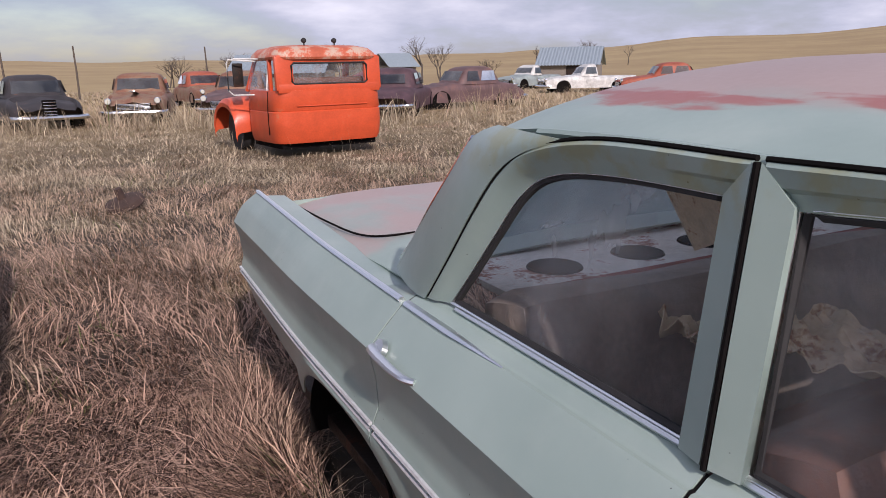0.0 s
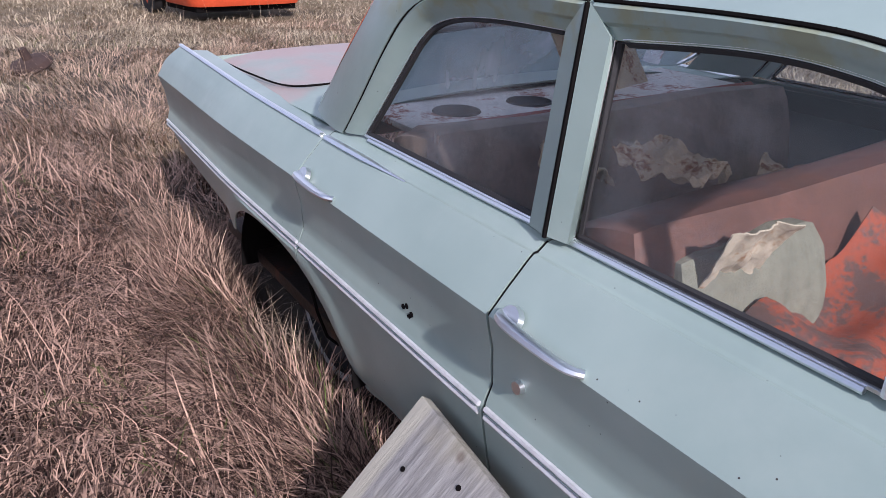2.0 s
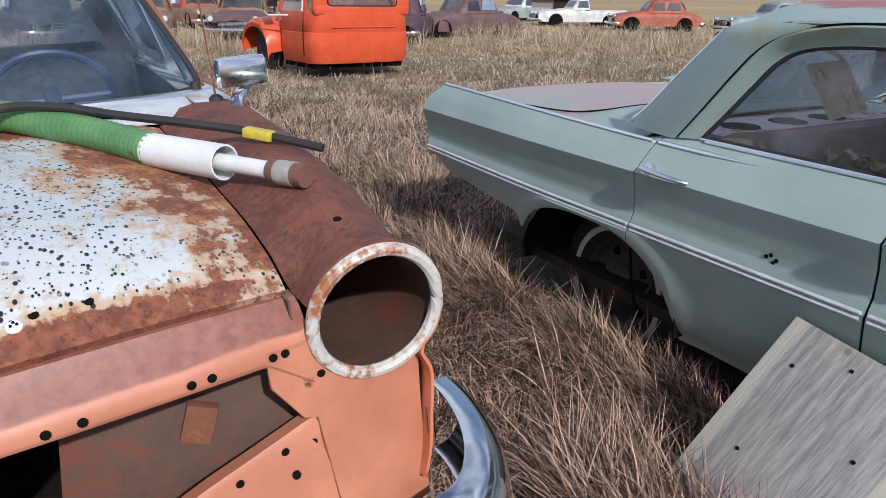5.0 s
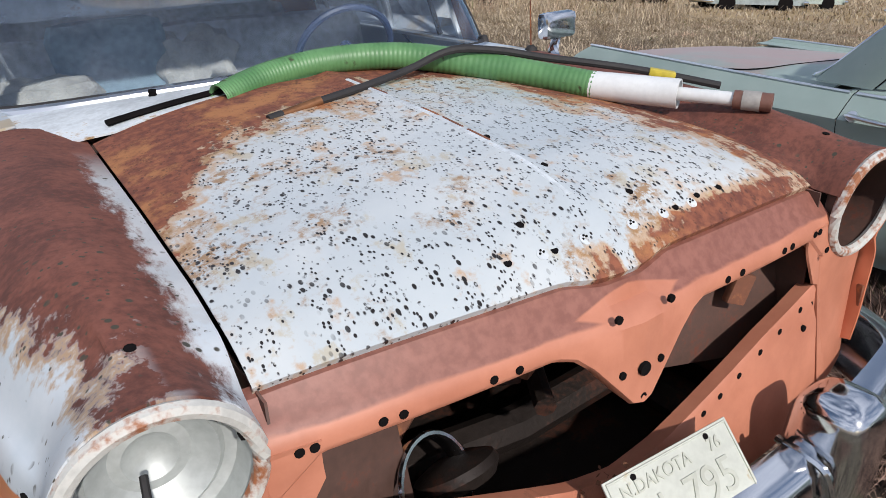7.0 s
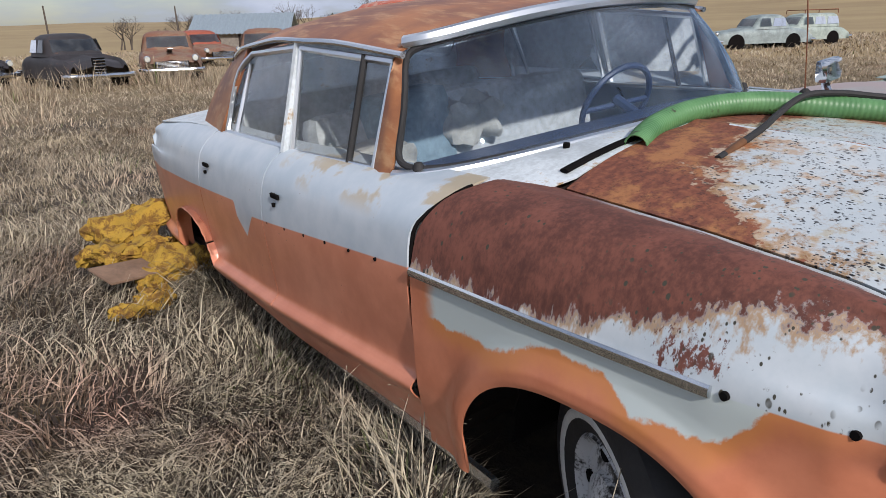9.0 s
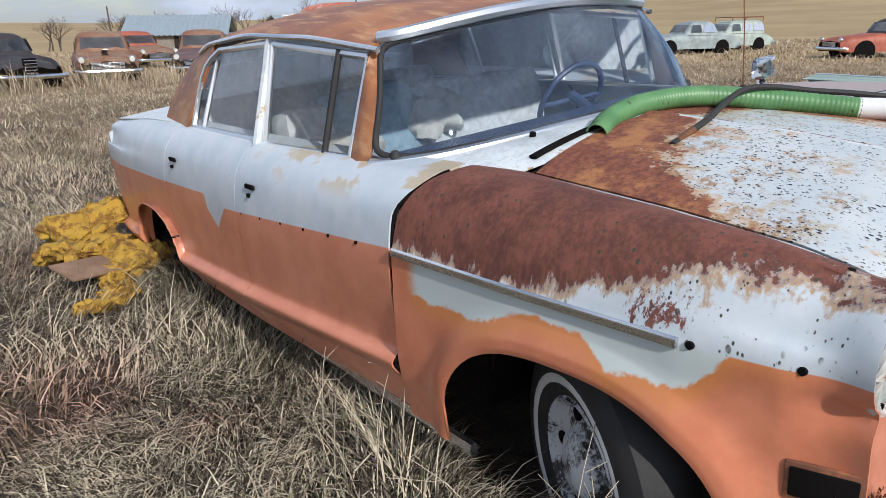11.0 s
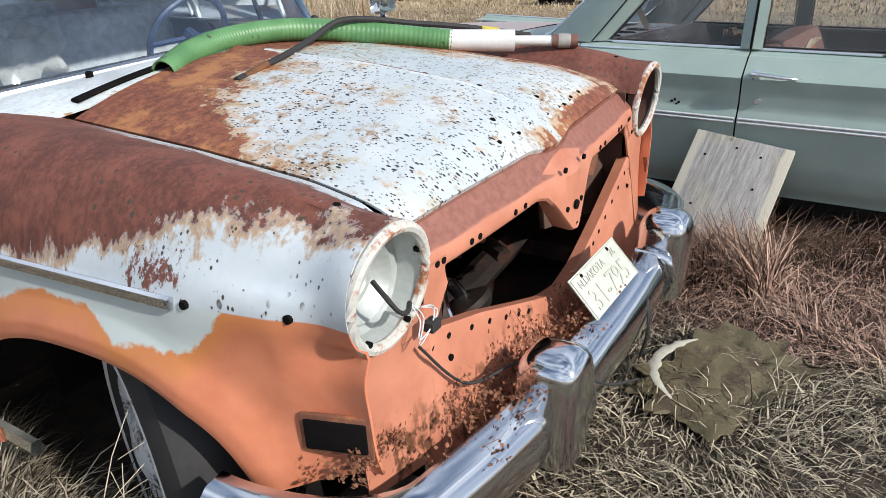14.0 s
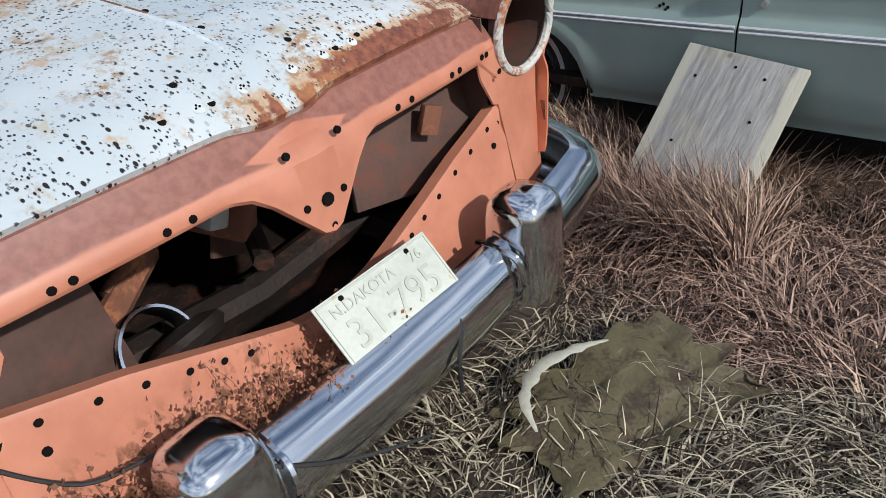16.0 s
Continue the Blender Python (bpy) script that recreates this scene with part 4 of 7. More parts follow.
# bumper
def bumper_plan(u):
    """Across the front and round the corners, u from -1 to 1."""
    a = abs(u)
    if a < 0.72:
        x = 0.80 * a / 0.72
        y = -0.155 + 0.075 * (x / 0.80) ** 2.4
    else:
        q = (a - 0.72) / 0.28
        x = 0.80 + 0.185 * math.sin(q * math.pi / 2)
        y = -0.08 + 0.36 * (1 - math.cos(q * math.pi / 2)) ** 0.9
    return Vector((math.copysign(x, u), y, 0))


rows = []
for i in range(81):
    u = -1 + i / 40
    p = bumper_plan(u)
    d = (bumper_plan(min(1, u + 0.01)) - bumper_plan(max(-1, u - 0.01))).normalized()
    n = Vector((d.y, -d.x, 0))
    prof = [(-0.03, 0.085), (0.012, 0.082), (0.040, 0.058), (0.054, 0.02), (0.052, -0.02), (0.036, -0.062), (0.008, -0.09), (-0.03, -0.098)]
    rows.append([p + n * a + Vector((0, 0, 0.43 + b)) for a, b in prof])
bumper = part("bumper", grid(rows), CHROME, sedan, "dented chrome front bumper", thick=0.004)
for s in (-1, 1):
    rows = []
    for f, k in ((0, 0.92), (0.15, 0.97), (0.35, 1.0), (0.6, 0.98), (0.78, 0.94), (0.88, 0.87), (0.94, 0.76), (0.98, 0.55), (1.0, 0.25), (1.0, 0.01)):
        ring = []
        for q in range(28):
            a = 2 * math.pi * q / 28
            cx, cy = math.cos(a), math.sin(a)
            ring.append((s * 0.42 + 0.078 * k * math.copysign(abs(cx) ** 0.55, cx), -0.150 - 0.012 * f + 0.078 * k * math.copysign(abs(cy) ** 0.6, cy), 0.350 + 0.265 * f))
        rows.append(ring)
    part("bumper_guard", grid(rows, True), CHROME, bumper, "chrome bumper guard", thick=0.003)
    part("guard_band", tube(curve([(s * 0.32, -0.10, 0.515), (s * 0.325, -0.195, 0.50), (s * 0.33, -0.217, 0.43), (s * 0.335, -0.195, 0.36)], 16), 0.008, 6), CHROME, bumper)

# licence plate
PLATE = plain("cream_plate_enamel", (0.50, 0.52, 0.46), 0.55, var=0.08, dirt=(0.40, 0.33, 0.2), dirt_amount=0.3)
PLATE_TEXT = plain("faded_plate_lettering", (0.45, 0.465, 0.40), 0.6, var=0.1)
plate = thing("licence_plate", "cream embossed licence plate tilted back on the bumper", "licence plate", CAR @ pose(0.035, -0.115, 0.548, 47, 0, -1))
part("plate_sheet", box(0.305, 0.152, 0.004, (0, 0, 0), 0.0015), PLATE, plate)
part("embossed_rim", tube([(0.146, 0.07, 0.002), (-0.146, 0.07, 0.002), (-0.146, -0.07, 0.002), (0.146, -0.07, 0.002)], 0.0025, 6, 1, True), PLATE, plate)


def writing(text, size, at, material, parent, name="lettering"):
    c = bpy.data.curves.new(name, "FONT")
    c.body, c.size, c.align_x, c.align_y, c.extrude = text, size, "CENTER", "CENTER", 0.0015
    ob = new(name, c)
    dg = bpy.context.evaluated_depsgraph_get()
    me = bpy.data.meshes.new_from_object(ob.evaluated_get(dg))
    bpy.data.objects.remove(ob)
    me.materials.append(material)
    t = new(name, me)
    t.parent, t.matrix_basis = parent, pose(*at)
    return t


writing("N.DAKOTA", 0.032, (-0.045, 0.045, 0.003), PLATE_TEXT, plate)
writing("76", 0.032, (0.10, 0.045, 0.003), PLATE_TEXT, plate)
writing("31-795", 0.085, (0.0, -0.012, 0.003), PLATE_TEXT, plate)
for a, b in ((-0.09, 0.062), (0.09, 0.062), (-0.09, -0.062), (0.09, -0.062)):
    part("bolt_hole", disc(0.006, (a, b, 0.002), (0, 0, 1), 8, 0.004), BLACK, plate)
part("black_wire", tube(curve([(-0.66, 0.02, 0.70), (-0.55, -0.02, 0.56), (-0.42, -0.09, 0.56), (-0.34, -0.19, 0.50), (-0.20, -0.215, 0.40), (-0.05, -0.24, 0.33)], 40), 0.0035, 6), RUBBER, sedan, "black cable hanging over the bumper")
part("black_wire", tube(curve([(0.13, -0.16, 0.50), (0.12, -0.20, 0.47), (0.08, -0.22, 0.40), (0.10, -0.20, 0.30)], 20), 0.005, 6), RUBBER, sedan)

# mirror and aerial on the driver fender
mirror = part("door_mirror", box(0.15, 0.05, 0.085, (0.872, 1.165, 1.130), 0.018, pose(0, 0, 0, 0, 0, 8)), CHROME, sedan, "square chrome fender mirror")
part("mirror_arm", tube(curve([(0.835, 1.13, 1.030), (0.845, 1.15, 1.055), (0.885, 1.18, 1.085), (0.895, 1.175, 1.115)], 12), lambda s: 0.020 - 0.008 * s, 8), CHROME, mirror)
part("aerial", tube([(0.80, 1.21, 1.03), (0.80, 1.22, 1.30), (0.79, 1.24, 1.62)], lambda s: 0.004 - 0.002 * s, 6), RUSTY, sedan, "thin whip aerial")
part("aerial_base", lathe([(0, 0.0), (0, 0.022), (0.012, 0.02), (0.022, 0.01), (0.024, 0)], 14, pose(0.80, 1.21, 1.045, 0, -90, 0)), RUBBER, sedan)

# interior
dash = part("dashboard", box(1.5, 0.22, 0.18, (0, 1.60, 0.93), 0.04), DASH, sedan)
sw = [(0.40 + 0.19 * math.cos(a), 1.80 - 0.07 * math.sin(a), 1.03 + 0.16 * math.sin(a)) for a in (2 * math.pi * i / 32 for i in range(32))]
wheel_s = part("steering_wheel", tube(sw, 0.013, 8, 1, True), DASH, sedan, "dark steering wheel")
part("spoke", tube([(0.22, 1.80, 1.03), (0.58, 1.80, 1.03)], 0.012, 6), DASH, wheel_s)
part("column", tube([(0.40, 1.80, 1.05), (0.40, 1.60, 0.95)], 0.025, 8), DASH, wheel_s)


def lumpy(bm, amount, scale, seed=0):
    """Uneven outline."""
    for v in bm.verts:
        o = Vector((seed, seed * 0.7, 0))
        v.co += v.normal * (noise.noise(v.co * scale + o) * amount) if v.normal.length > 0 else Vector()
    return bm


def soft_block(sx, sy, sz, at, bevel=0.08, amount=0.03, scale=6, seed=0, turn=None):
    bm = box(sx, sy, sz, (0, 0, 0), bevel)
    bmesh.ops.subdivide_edges(bm, edges=bm.edges, cuts=3, use_grid_fill=True)
    bm.normal_update()
    lumpy(bm, amount, scale, seed)
    bmesh.ops.transform(bm, matrix=Matrix.Translation(at) @ (turn or Matrix()), verts=bm.verts)
    return bm


bench = part("front_seat", soft_block(1.5, 0.20, 0.55, (0, 2.38, 0.85), 0.07, 0.02, 6, 1, pose(0, 0, 0, -10)), SEAT_GREY, sedan, "worn grey bench seat")
part("seat_cover", soft_block(0.42, 0.23, 0.42, (-0.32, 2.36, 0.96), 0.07, 0.02, 8, 3, pose(0, 0, 0, -10)), SEAT_BLUE, bench, "blue-green knitted seat cover")
part("wadding", soft_block(0.30, 0.26, 0.20, (-0.02, 2.34, 1.00), 0.07, 0.06, 14, 5), COTTON, bench, "torn pale seat wadding")
part("wadding", soft_block(0.36, 0.24, 0.16, (-0.58, 2.20, 0.92), 0.06, 0.05, 14, 9), COTTON, bench, "torn pale seat wadding")
part("rear_seat", soft_block(1.5, 0.22, 0.55, (0, 3.25, 0.84), 0.07, 0.02, 6, 7, pose(0, 0, 0, -12)), SEAT_GREY, sedan, "worn grey rear seat")
part("seat_cushion", soft_block(1.5, 0.55, 0.2, (0, 2.15, 0.58), 0.07, 0.02, 6, 8), SEAT_GREY, sedan)


# dried weeds caught on the bumper and standing by the wheel
WEED = plain("dry_weed", (0.20, 0.085, 0.045), 0.9)
STALK = plain("pale_stalk", (0.46, 0.40, 0.30), 0.8)


def weed(rnd, n, spread, height, leaf):
    """Tangled thin twigs with small leaf flakes."""
    bits = []
    for _ in range(n):
        p = Vector((rnd.gauss(0, spread[0]), rnd.gauss(0, spread[1]), 0))
        d = Vector((rnd.gauss(0, 0.5), rnd.gauss(0, 0.5), rnd.uniform(0.3, 1.0))).normalized()
        pts = [p]
        for k in range(4):
            d = (d + Vector((rnd.gauss(0, 0.35), rnd.gauss(0, 0.35), rnd.gauss(0, 0.2)))).normalized()
            pts.append(pts[-1] + d * height * rnd.uniform(0.15, 0.3))
        bits.append(tube(pts, lambda s: 0.0011 * (1.3 - s), 3))
        flakes = bmesh.new()
        for q in pts[1:]:
            for _k in range(leaf):
                c = q + Vector((rnd.gauss(0, 0.008), rnd.gauss(0, 0.008), rnd.gauss(0, 0.008)))
                a = Vector((rnd.gauss(0, 1), rnd.gauss(0, 1), rnd.gauss(0, 1))).normalized() * rnd.uniform(0.003, 0.007)
                b = a.orthogonal() * 0.6
                flakes.faces.new([flakes.verts.new(c + v) for v in (a, b, -a, -b)])
        bits.append(flakes)
    return join(*bits)


rnd = random.Random(4)
single("dried_weed", weed(rnd, 90, (0.14, 0.025), 0.14, 3), WEED, "tangled rust-brown dried weed caught behind the bumper", "weed", CAR @ pose(-0.44, -0.075, 0.47), smooth=False)
single("dried_weed", weed(rnd, 45, (0.10, 0.02), 0.11, 3), WEED, "tangled rust-brown dried weed caught behind the bumper", "weed", CAR @ pose(-0.10, -0.085, 0.46), smooth=False)
single("dried_weed", weed(rnd, 25, (0.05, 0.02), 0.05, 3), WEED, "dry leaf litter in the empty lamp hole", "weed", CAR @ pose(-0.78, 0.05, 0.53), smooth=False)
for i in range(9):
    x, y = rnd.uniform(-1.25, -1.05), rnd.uniform(0.1, 1.6)
    h = rnd.uniform(0.3, 0.62)
    bend = Vector((rnd.gauss(-0.04, 0.10), rnd.gauss(0, 0.12), 0))
    stem = [tube(curve([(0, 0, 0), bend * 0.3 + Vector((0, 0, h * 0.4)), bend + Vector((0, 0, h * 0.8)), bend * 2.1 + Vector((0, 0, h))], 10), lambda s: 0.0022 - 0.0014 * s, 4)]
    for k in range(4):
        p = bend * (0.5 + 0.3 * k) + Vector((0, 0, h * (0.5 + 0.13 * k)))
        stem.append(tube([p, p + Vector((rnd.gauss(0, 0.06), rnd.gauss(0, 0.06), 0.04))], 0.0009, 3))
    m = CAR @ pose(x, y, 0)
    single("dead_stalk", join(*stem), STALK, "pale dead weed stalk standing beside the sedan", "weed", pose(m.translation.x, m.translation.y, 0), group="dead stalks by the wheel")


# ---- materials of the green sedan ----
def green_paint(top=False):
    m = Mat("weathered_green_roof_paint" if top else "weathered_green_paint", 0.35)
    n, big, fine = m.noise(5, 6, 0.6), m.noise(1.6, 4, 0.55), m.noise(60, 3)
    c = m.mix(big.step(0.3, 0.7), (0.255, 0.335, 0.308), (0.325, 0.412, 0.378))
    c = m.mix(n.step(0.45, 0.8) * 0.4, c, (0.39, 0.46, 0.42))
    if top:
        fade = (big * 0.55 + m.noise(4, 5, 0.6, (1.5, 0.5, 1)) * 0.35 + m.z.step(1.37, 1.44) * 0.30 + m.y.step(1.25, 1.5) * 0.20).step(0.50, 0.70)
        c = m.mix(fade * 0.75, c, (0.43, 0.27, 0.25))
        band = ((m.z - 1.408).abs() * -1.0 + m.noise(7, 5, 0.6, (1.6, 0.5, 1)) * 0.055).step(0.018, 0.026)
        c = m.mix(band * 0.9, c, (0.34, 0.11, 0.095))
    else:
        chips = m.cells(40).step(0.07, 0.05) * n.step(0.52, 0.62)
        c = m.mix(chips, c, (0.03, 0.025, 0.02))
        lichen = m.z.step(1.24, 1.31) * m.noise(14, 5).step(0.45, 0.65)
        c = m.mix(lichen * 0.55, c, (0.27, 0.26, 0.11))
    m.color(c)
    m.rough(fine * 0.12 + (0.36 if top else 0.27))
    return m.bump(m.noise(2.0, 2), 0.005, 0.4).m


GREEN, GREEN_TOP = green_paint(), green_paint(True)
SEAT_BROWN = plain("dark_brown_seat_vinyl", (0.13, 0.060, 0.044), 0.6, bump=0.003, dirt=(0.16, 0.07, 0.05))
SEAT_DUST = plain("dusty_grey_brown_seat_cloth", (0.29, 0.235, 0.205), 0.9, scale=8, bump=0.004)
SEAT_TAN = plain("faded_olive_seat_cloth", (0.21, 0.215, 0.165), 0.9, scale=18, bump=0.004)
SHELF = plain("peeling_white_shelf", (0.80, 0.78, 0.75), 0.7, dirt=(0.30, 0.11, 0.08), dirt_amount=0.5)
RAG = plain("stained_cream_rag", (0.52, 0.46, 0.35), 0.95, bump=0.004, dirt=(0.30, 0.17, 0.08), dirt_amount=0.4)
RED_TARP = plain("orange_red_cloth", (0.42, 0.085, 0.038), 0.8, bump=0.004, dirt=(0.12, 0.07, 0.06), dirt_amount=0.75)
PAPER = plain("torn_brown_paper", (0.66, 0.53, 0.37), 0.85, dirt=(0.25, 0.11, 0.06), dirt_amount=0.5)
HEADLINER = plain("grey_blue_lining", (0.26, 0.29, 0.35), 0.9)
# strong pale film: dust plus a painted veil of reflected light
GLASS_SIDE = glass("veiled_side_window_glass", (0.95, 0.97, 0.97), 0.18, (0.60, 0.61, 0.64), 1.28, (0.88, 0.93, 1.0))
BARE_WHEEL = plain("bare_wheel", (0.06, 0.05, 0.05), 0.7)

GCAR = pose(3.10, 1.75, 0)
saloon = thing("green_sedan", "grey-green four-door finned sedan with faded roof, sitting in tall dry grass", "car", GCAR)


def g_section(y):
    """Right-hand side outline, from the inner top down to the sill."""
    w = soft(y, (-2.7, 0.90), (-2.2, 0.965), (-1.2, 0.99), (0.0, 1.0), (1.5, 1.0), (2.55, 0.965)) - 1.0
    ze = soft(y, (-2.7, 0.86), (-1.2, 0.925), (0.9, 0.928), (2.5, 0.962))
    zc = soft(y, (-2.7, 0.79), (-1.2, 0.832), (1.5, 0.830), (2.57, 0.826))
    f = min(1, max(0, (y - 0.85) / 0.25))
    i0 = (0.845 - 0.06 * f, ze + 0.026 - 0.062 * f)
    i1 = (0.878 - 0.0 * f, ze + 0.016 - 0.042 * f)
    out = [i0, i1, (0.899, ze - 0.004 * f), (0.907, ze), (0.918, ze - 0.010), (0.958, ze - 0.035 - (ze - zc - 0.035) * 0.25), (0.979, ze - 0.0175 - (ze - zc - 0.035) * 0.125 - (ze - zc) * 0.5), (1.0, zc), (0.9965, zc - 0.018), (0.985, 0.76), (0.981, 0.68), (0.994, 0.648),
           (1.0, 0.622), (0.994, 0.58), (0.980, 0.50), (0.962, 0.40), (0.935, 0.31), (0.90, 0.27)]
    return [(a + w, b) for a, b in out]


def g_arch(y):
    return max(arch_z(y, 1.14, 0.47, 0.598, 0.25), arch_z(y, -1.78, 0.47, 0.598, 0.25), lerp(y, (1.52, 0.25), (1.60, 0.485), (2.3, 0.54), (2.56, 0.65)))


def g_side(y0, y1, n, slant=0.0):
    rows = []
    for i in range(n + 1):
        y = y0 + (y1 - y0) * i / n
        sec = g_section(y)
        fine = []
        for a, b in zip(sec, sec[1:]):
            fine += [Vector((a[0] + (b[0] - a[0]) * k / 3, y, a[1] + (b[1] - a[1]) * k / 3)) for k in range(3)]
        fine.append(Vector((sec[-1][0], y, sec[-1][1])))
        row = cut_below(fine, 37, g_arch(y))
        for p in row:
            if p.z < 0.62:
                p.x += arch_swell(y, p.z, 1.14, 0.47, 0.598, 0.25, 0.012) + arch_swell(y, p.z, -1.78, 0.47, 0.598, 0.25, 0.012)
            p.y -= slant * (i / n) ** 8 * (0.10 * max(0, (p.z - 0.87) / 0.09) ** 1.5 + 0.13 * max(0, (0.80 - p.z) / 0.35))
            p.x = -p.x
        rows.append(row)
    bm = grid(rows)
    bmesh.ops.dissolve_degenerate(bm, dist=0.0004, edges=bm.edges)
    return bm


for s in (-1, 1):
    turn = (lambda b: b) if s < 0 else flip
    for name, y0, y1, n, lab in (("rear_fender", 0.888, 2.56, 130, "green rear quarter with a pointed tail fin"), ("rear_door", 0.004, 0.882, 20, "green rear door"), ("front_door", -1.10, -0.004, 20, "green front door"), ("front_fender", -2.72, -1.106, 40, "green front fender")):
        d = part(name, turn(g_side(y0, y1, n, 1.0 if name == "rear_fender" else 0)), GREEN, saloon, lab, thick=0.005)
        if "door" in name:
            y = y1 - 0.045
            hx = 0.992
            h = part("door_handle", tube(curve([(s * (hx + 0.004), y + 0.012, 0.852), (s * (hx + 0.026), y - 0.015, 0.856), (s * (hx + 0.027), y - 0.10, 0.850), (s * (hx + 0.021), y - 0.165, 0.846), (s * (hx + 0.004), y - 0.190, 0.842)], 22), lambda q: 0.0125 - 0.006 * abs(q - 0.3), 8, 0.8), CHROME_TRIM, d, "chrome pull handle")
            part("escutcheon", disc(0.024, (s * (hx + 0.006), y - 0.012, 0.852), (s, 0, 0.6), 18, 0.014), CHROME_TRIM, h)
            part("button", disc(0.009, (s * (hx + 0.010), y - 0.006, 0.838), (s, 0, 0.4), 12, 0.018), BLACK, h)
            if name == "front_door":
                part("lock", disc(0.013, (s * 0.988, y - 0.035, 0.725), (s, 0, 0), 14, 0.016), CHROME_TRIM, d, "round chrome lock")
        pts = [(s * (g_section(y)[12][0] + 0.003), y, 0.628) for y in [y0 + 0.006 + (min(y1, 2.50) - y0 - 0.012) * k / 16 for k in range(17)]]
        for dz in (-0.009, 0.009):
            part("side_strip", tube([Vector(p) + Vector((0, 0, dz)) for p in pts], 0.0060, 6), STRIP, d, "thin chrome side strip")
    pts = [(s * (g_section(y)[3][0]), y, g_section(y)[3][1] + 0.004) for y in [0.90 + 1.57 * k / 20 for k in range(21)]]
    part("fin_strip", tube(pts, 0.010, 6, 0.7), CHROME_TRIM, saloon, "chrome strip along the fin")
    pts = [(s * (g_section(y)[3][0]), y, g_section(y)[3][1] + 0.003) for y in [0.45 + 0.42 * k / 10 for k in range(11)]]
    part("fin_strip", tube(pts, lambda q: 0.002 + 0.010 * min(1, q * 2), 6, 0.7), CHROME_TRIM, saloon, "chrome strip along the fin")
    part("belt_strip", tube([(s * 0.862, y, 0.958) for y in [-0.56 + 1.27 * k / 12 for k in range(13)]], 0.006, 6), CHROME_TRIM, saloon, "chrome window sill strip")
    for y in (0.885, 0.0, -1.103):
        part("door_gap", tube([(s * (a - 0.006), y, b) for a, b in g_section(y)[1:]], 0.005, 6), BLACK, saloon)
# a few deep paint scratches on the rear door
for y, z in ((0.31, 0.70), (0.29, 0.688), (0.325, 0.692), (0.30, 0.677), (0.34, 0.755)):
    part("rust_pit", disc(0.0075, (-0.984, y, z), (-1, 0, 0), 6, 0.004), BLACK, saloon)

# trunk lid, tail, hood
rows = []
for i in range(25):
    u = -1 + 2 * i / 24
    rows.append([(u * 0.80, y, soft(y, (1.0, 0.955), (1.3, 0.952), (2.2, 0.925), (2.5, 0.90)) + 0.018 * (1 - u * u) - 0.045 * abs(u) ** 6) for y in [1.05 + 1.45 * j / 24 for j in range(25)]])
part("trunk_lid", grid(rows), GREEN_TOP, saloon, "faded green trunk lid with a pink rust bloom", thick=0.006)
part("lid_gap", tube(curve([(-0.74, 2.40, 0.905), (-0.755, 1.9, 0.920), (-0.74, 1.6, 0.930), (-0.66, 1.48, 0.945), (-0.45, 1.44, 0.962), (0, 1.43, 0.972)], 40), 0.004, 5), BLACK, saloon)
rows = [[(u * 0.86, 2.44 + 0.05 * (1 - u * u) - 0.25 * max(0, j - 3) / 7, 0.91 - 0.040 * j) for j in range(11)] for u in [-1 + 2 * i / 16 for i in range(17)]]
part("tail_panel", grid(rows), GREEN, saloon, thick=0.006)
part("rear_bumper", tube(curve([(-0.84, 2.25, 0.56), (-0.82, 2.42, 0.56), (-0.65, 2.49, 0.56), (0.65, 2.49, 0.56), (0.82, 2.42, 0.56), (0.84, 2.25, 0.56)], 50), 0.045, 10, 1.1), CHROME_OLD, saloon, "old chrome rear bumper")
rows = [[(u * 0.86, y, soft(y, (-2.72, 0.83), (-2.3, 0.90), (-1.1, 0.955)) + 0.03 * (1 - u * u)) for y in [-2.72 + 1.62 * j / 16 for j in range(17)]] for u in [-1 + 2 * i / 16 for i in range(17)]]
part("hood", grid(rows), GREEN_TOP, saloon, thick=0.006)
rows = [[(u * 0.9, -2.70 - 0.06 * (1 - u * u), 0.84 - 0.05 * j) for j in range(11)] for u in [-1 + 2 * i / 16 for i in range(17)]]
part("front_panel", grid(rows), CHROME_OLD, saloon, thick=0.006)
part("floor_pan", box(1.8, 3.9, 0.05, (0, 0, 0.30)), DARK_METAL, saloon)


# roof and pillars
def g_roof(u, y):
    hw = soft(y, (-0.6, 0.775), (0.0, 0.800), (0.72, 0.775))
    z = soft(y, (-0.6, 1.42), (-0.3, 1.462), (0.2, 1.475), (0.50, 1.470), (0.68, 1.452), (0.80, 1.420)) - 0.119 * abs(u) ** 2.3
    return Vector((u * hw, y, z))


rows = [[g_roof(u, -0.61 - 0.06 * (1 - u * u) + (1.31 + 0.14 * (1 - u * u)) * j / 24) for j in range(25)] for u in [-1 + 2 * i / 32 for i in range(33)]]
part("roof", grid(rows), GREEN_TOP, saloon, "green roof faded to pink with a rusty edge", thick=0.008)
rows = [[g_roof(u * 0.97, -0.5 + 1.15 * j / 8) - Vector((0, 0, 0.03)) for j in range(9)] for u in [-1 + 2 * i / 12 for i in range(13)]]
part("roof_lining", grid(rows), HEADLINER, saloon, "blue-grey roof lining", thick=0.004)
rows = []
for i in range(21):
    u = -1 + 2 * i / 20
    a, b = g_roof(u, 0.68 + 0.08 * (1 - u * u)), Vector((u * 0.77, 1.12 + 0.10 * (1 - u * u), 0.965))
    rows.append([a.lerp(b, j / 5) for j in range(6)])
rear_glass = part("rear_window", grid(rows), GLASS_SIDE, saloon, "curved rear window")
rear_glass.visible_shadow = False
rows = []
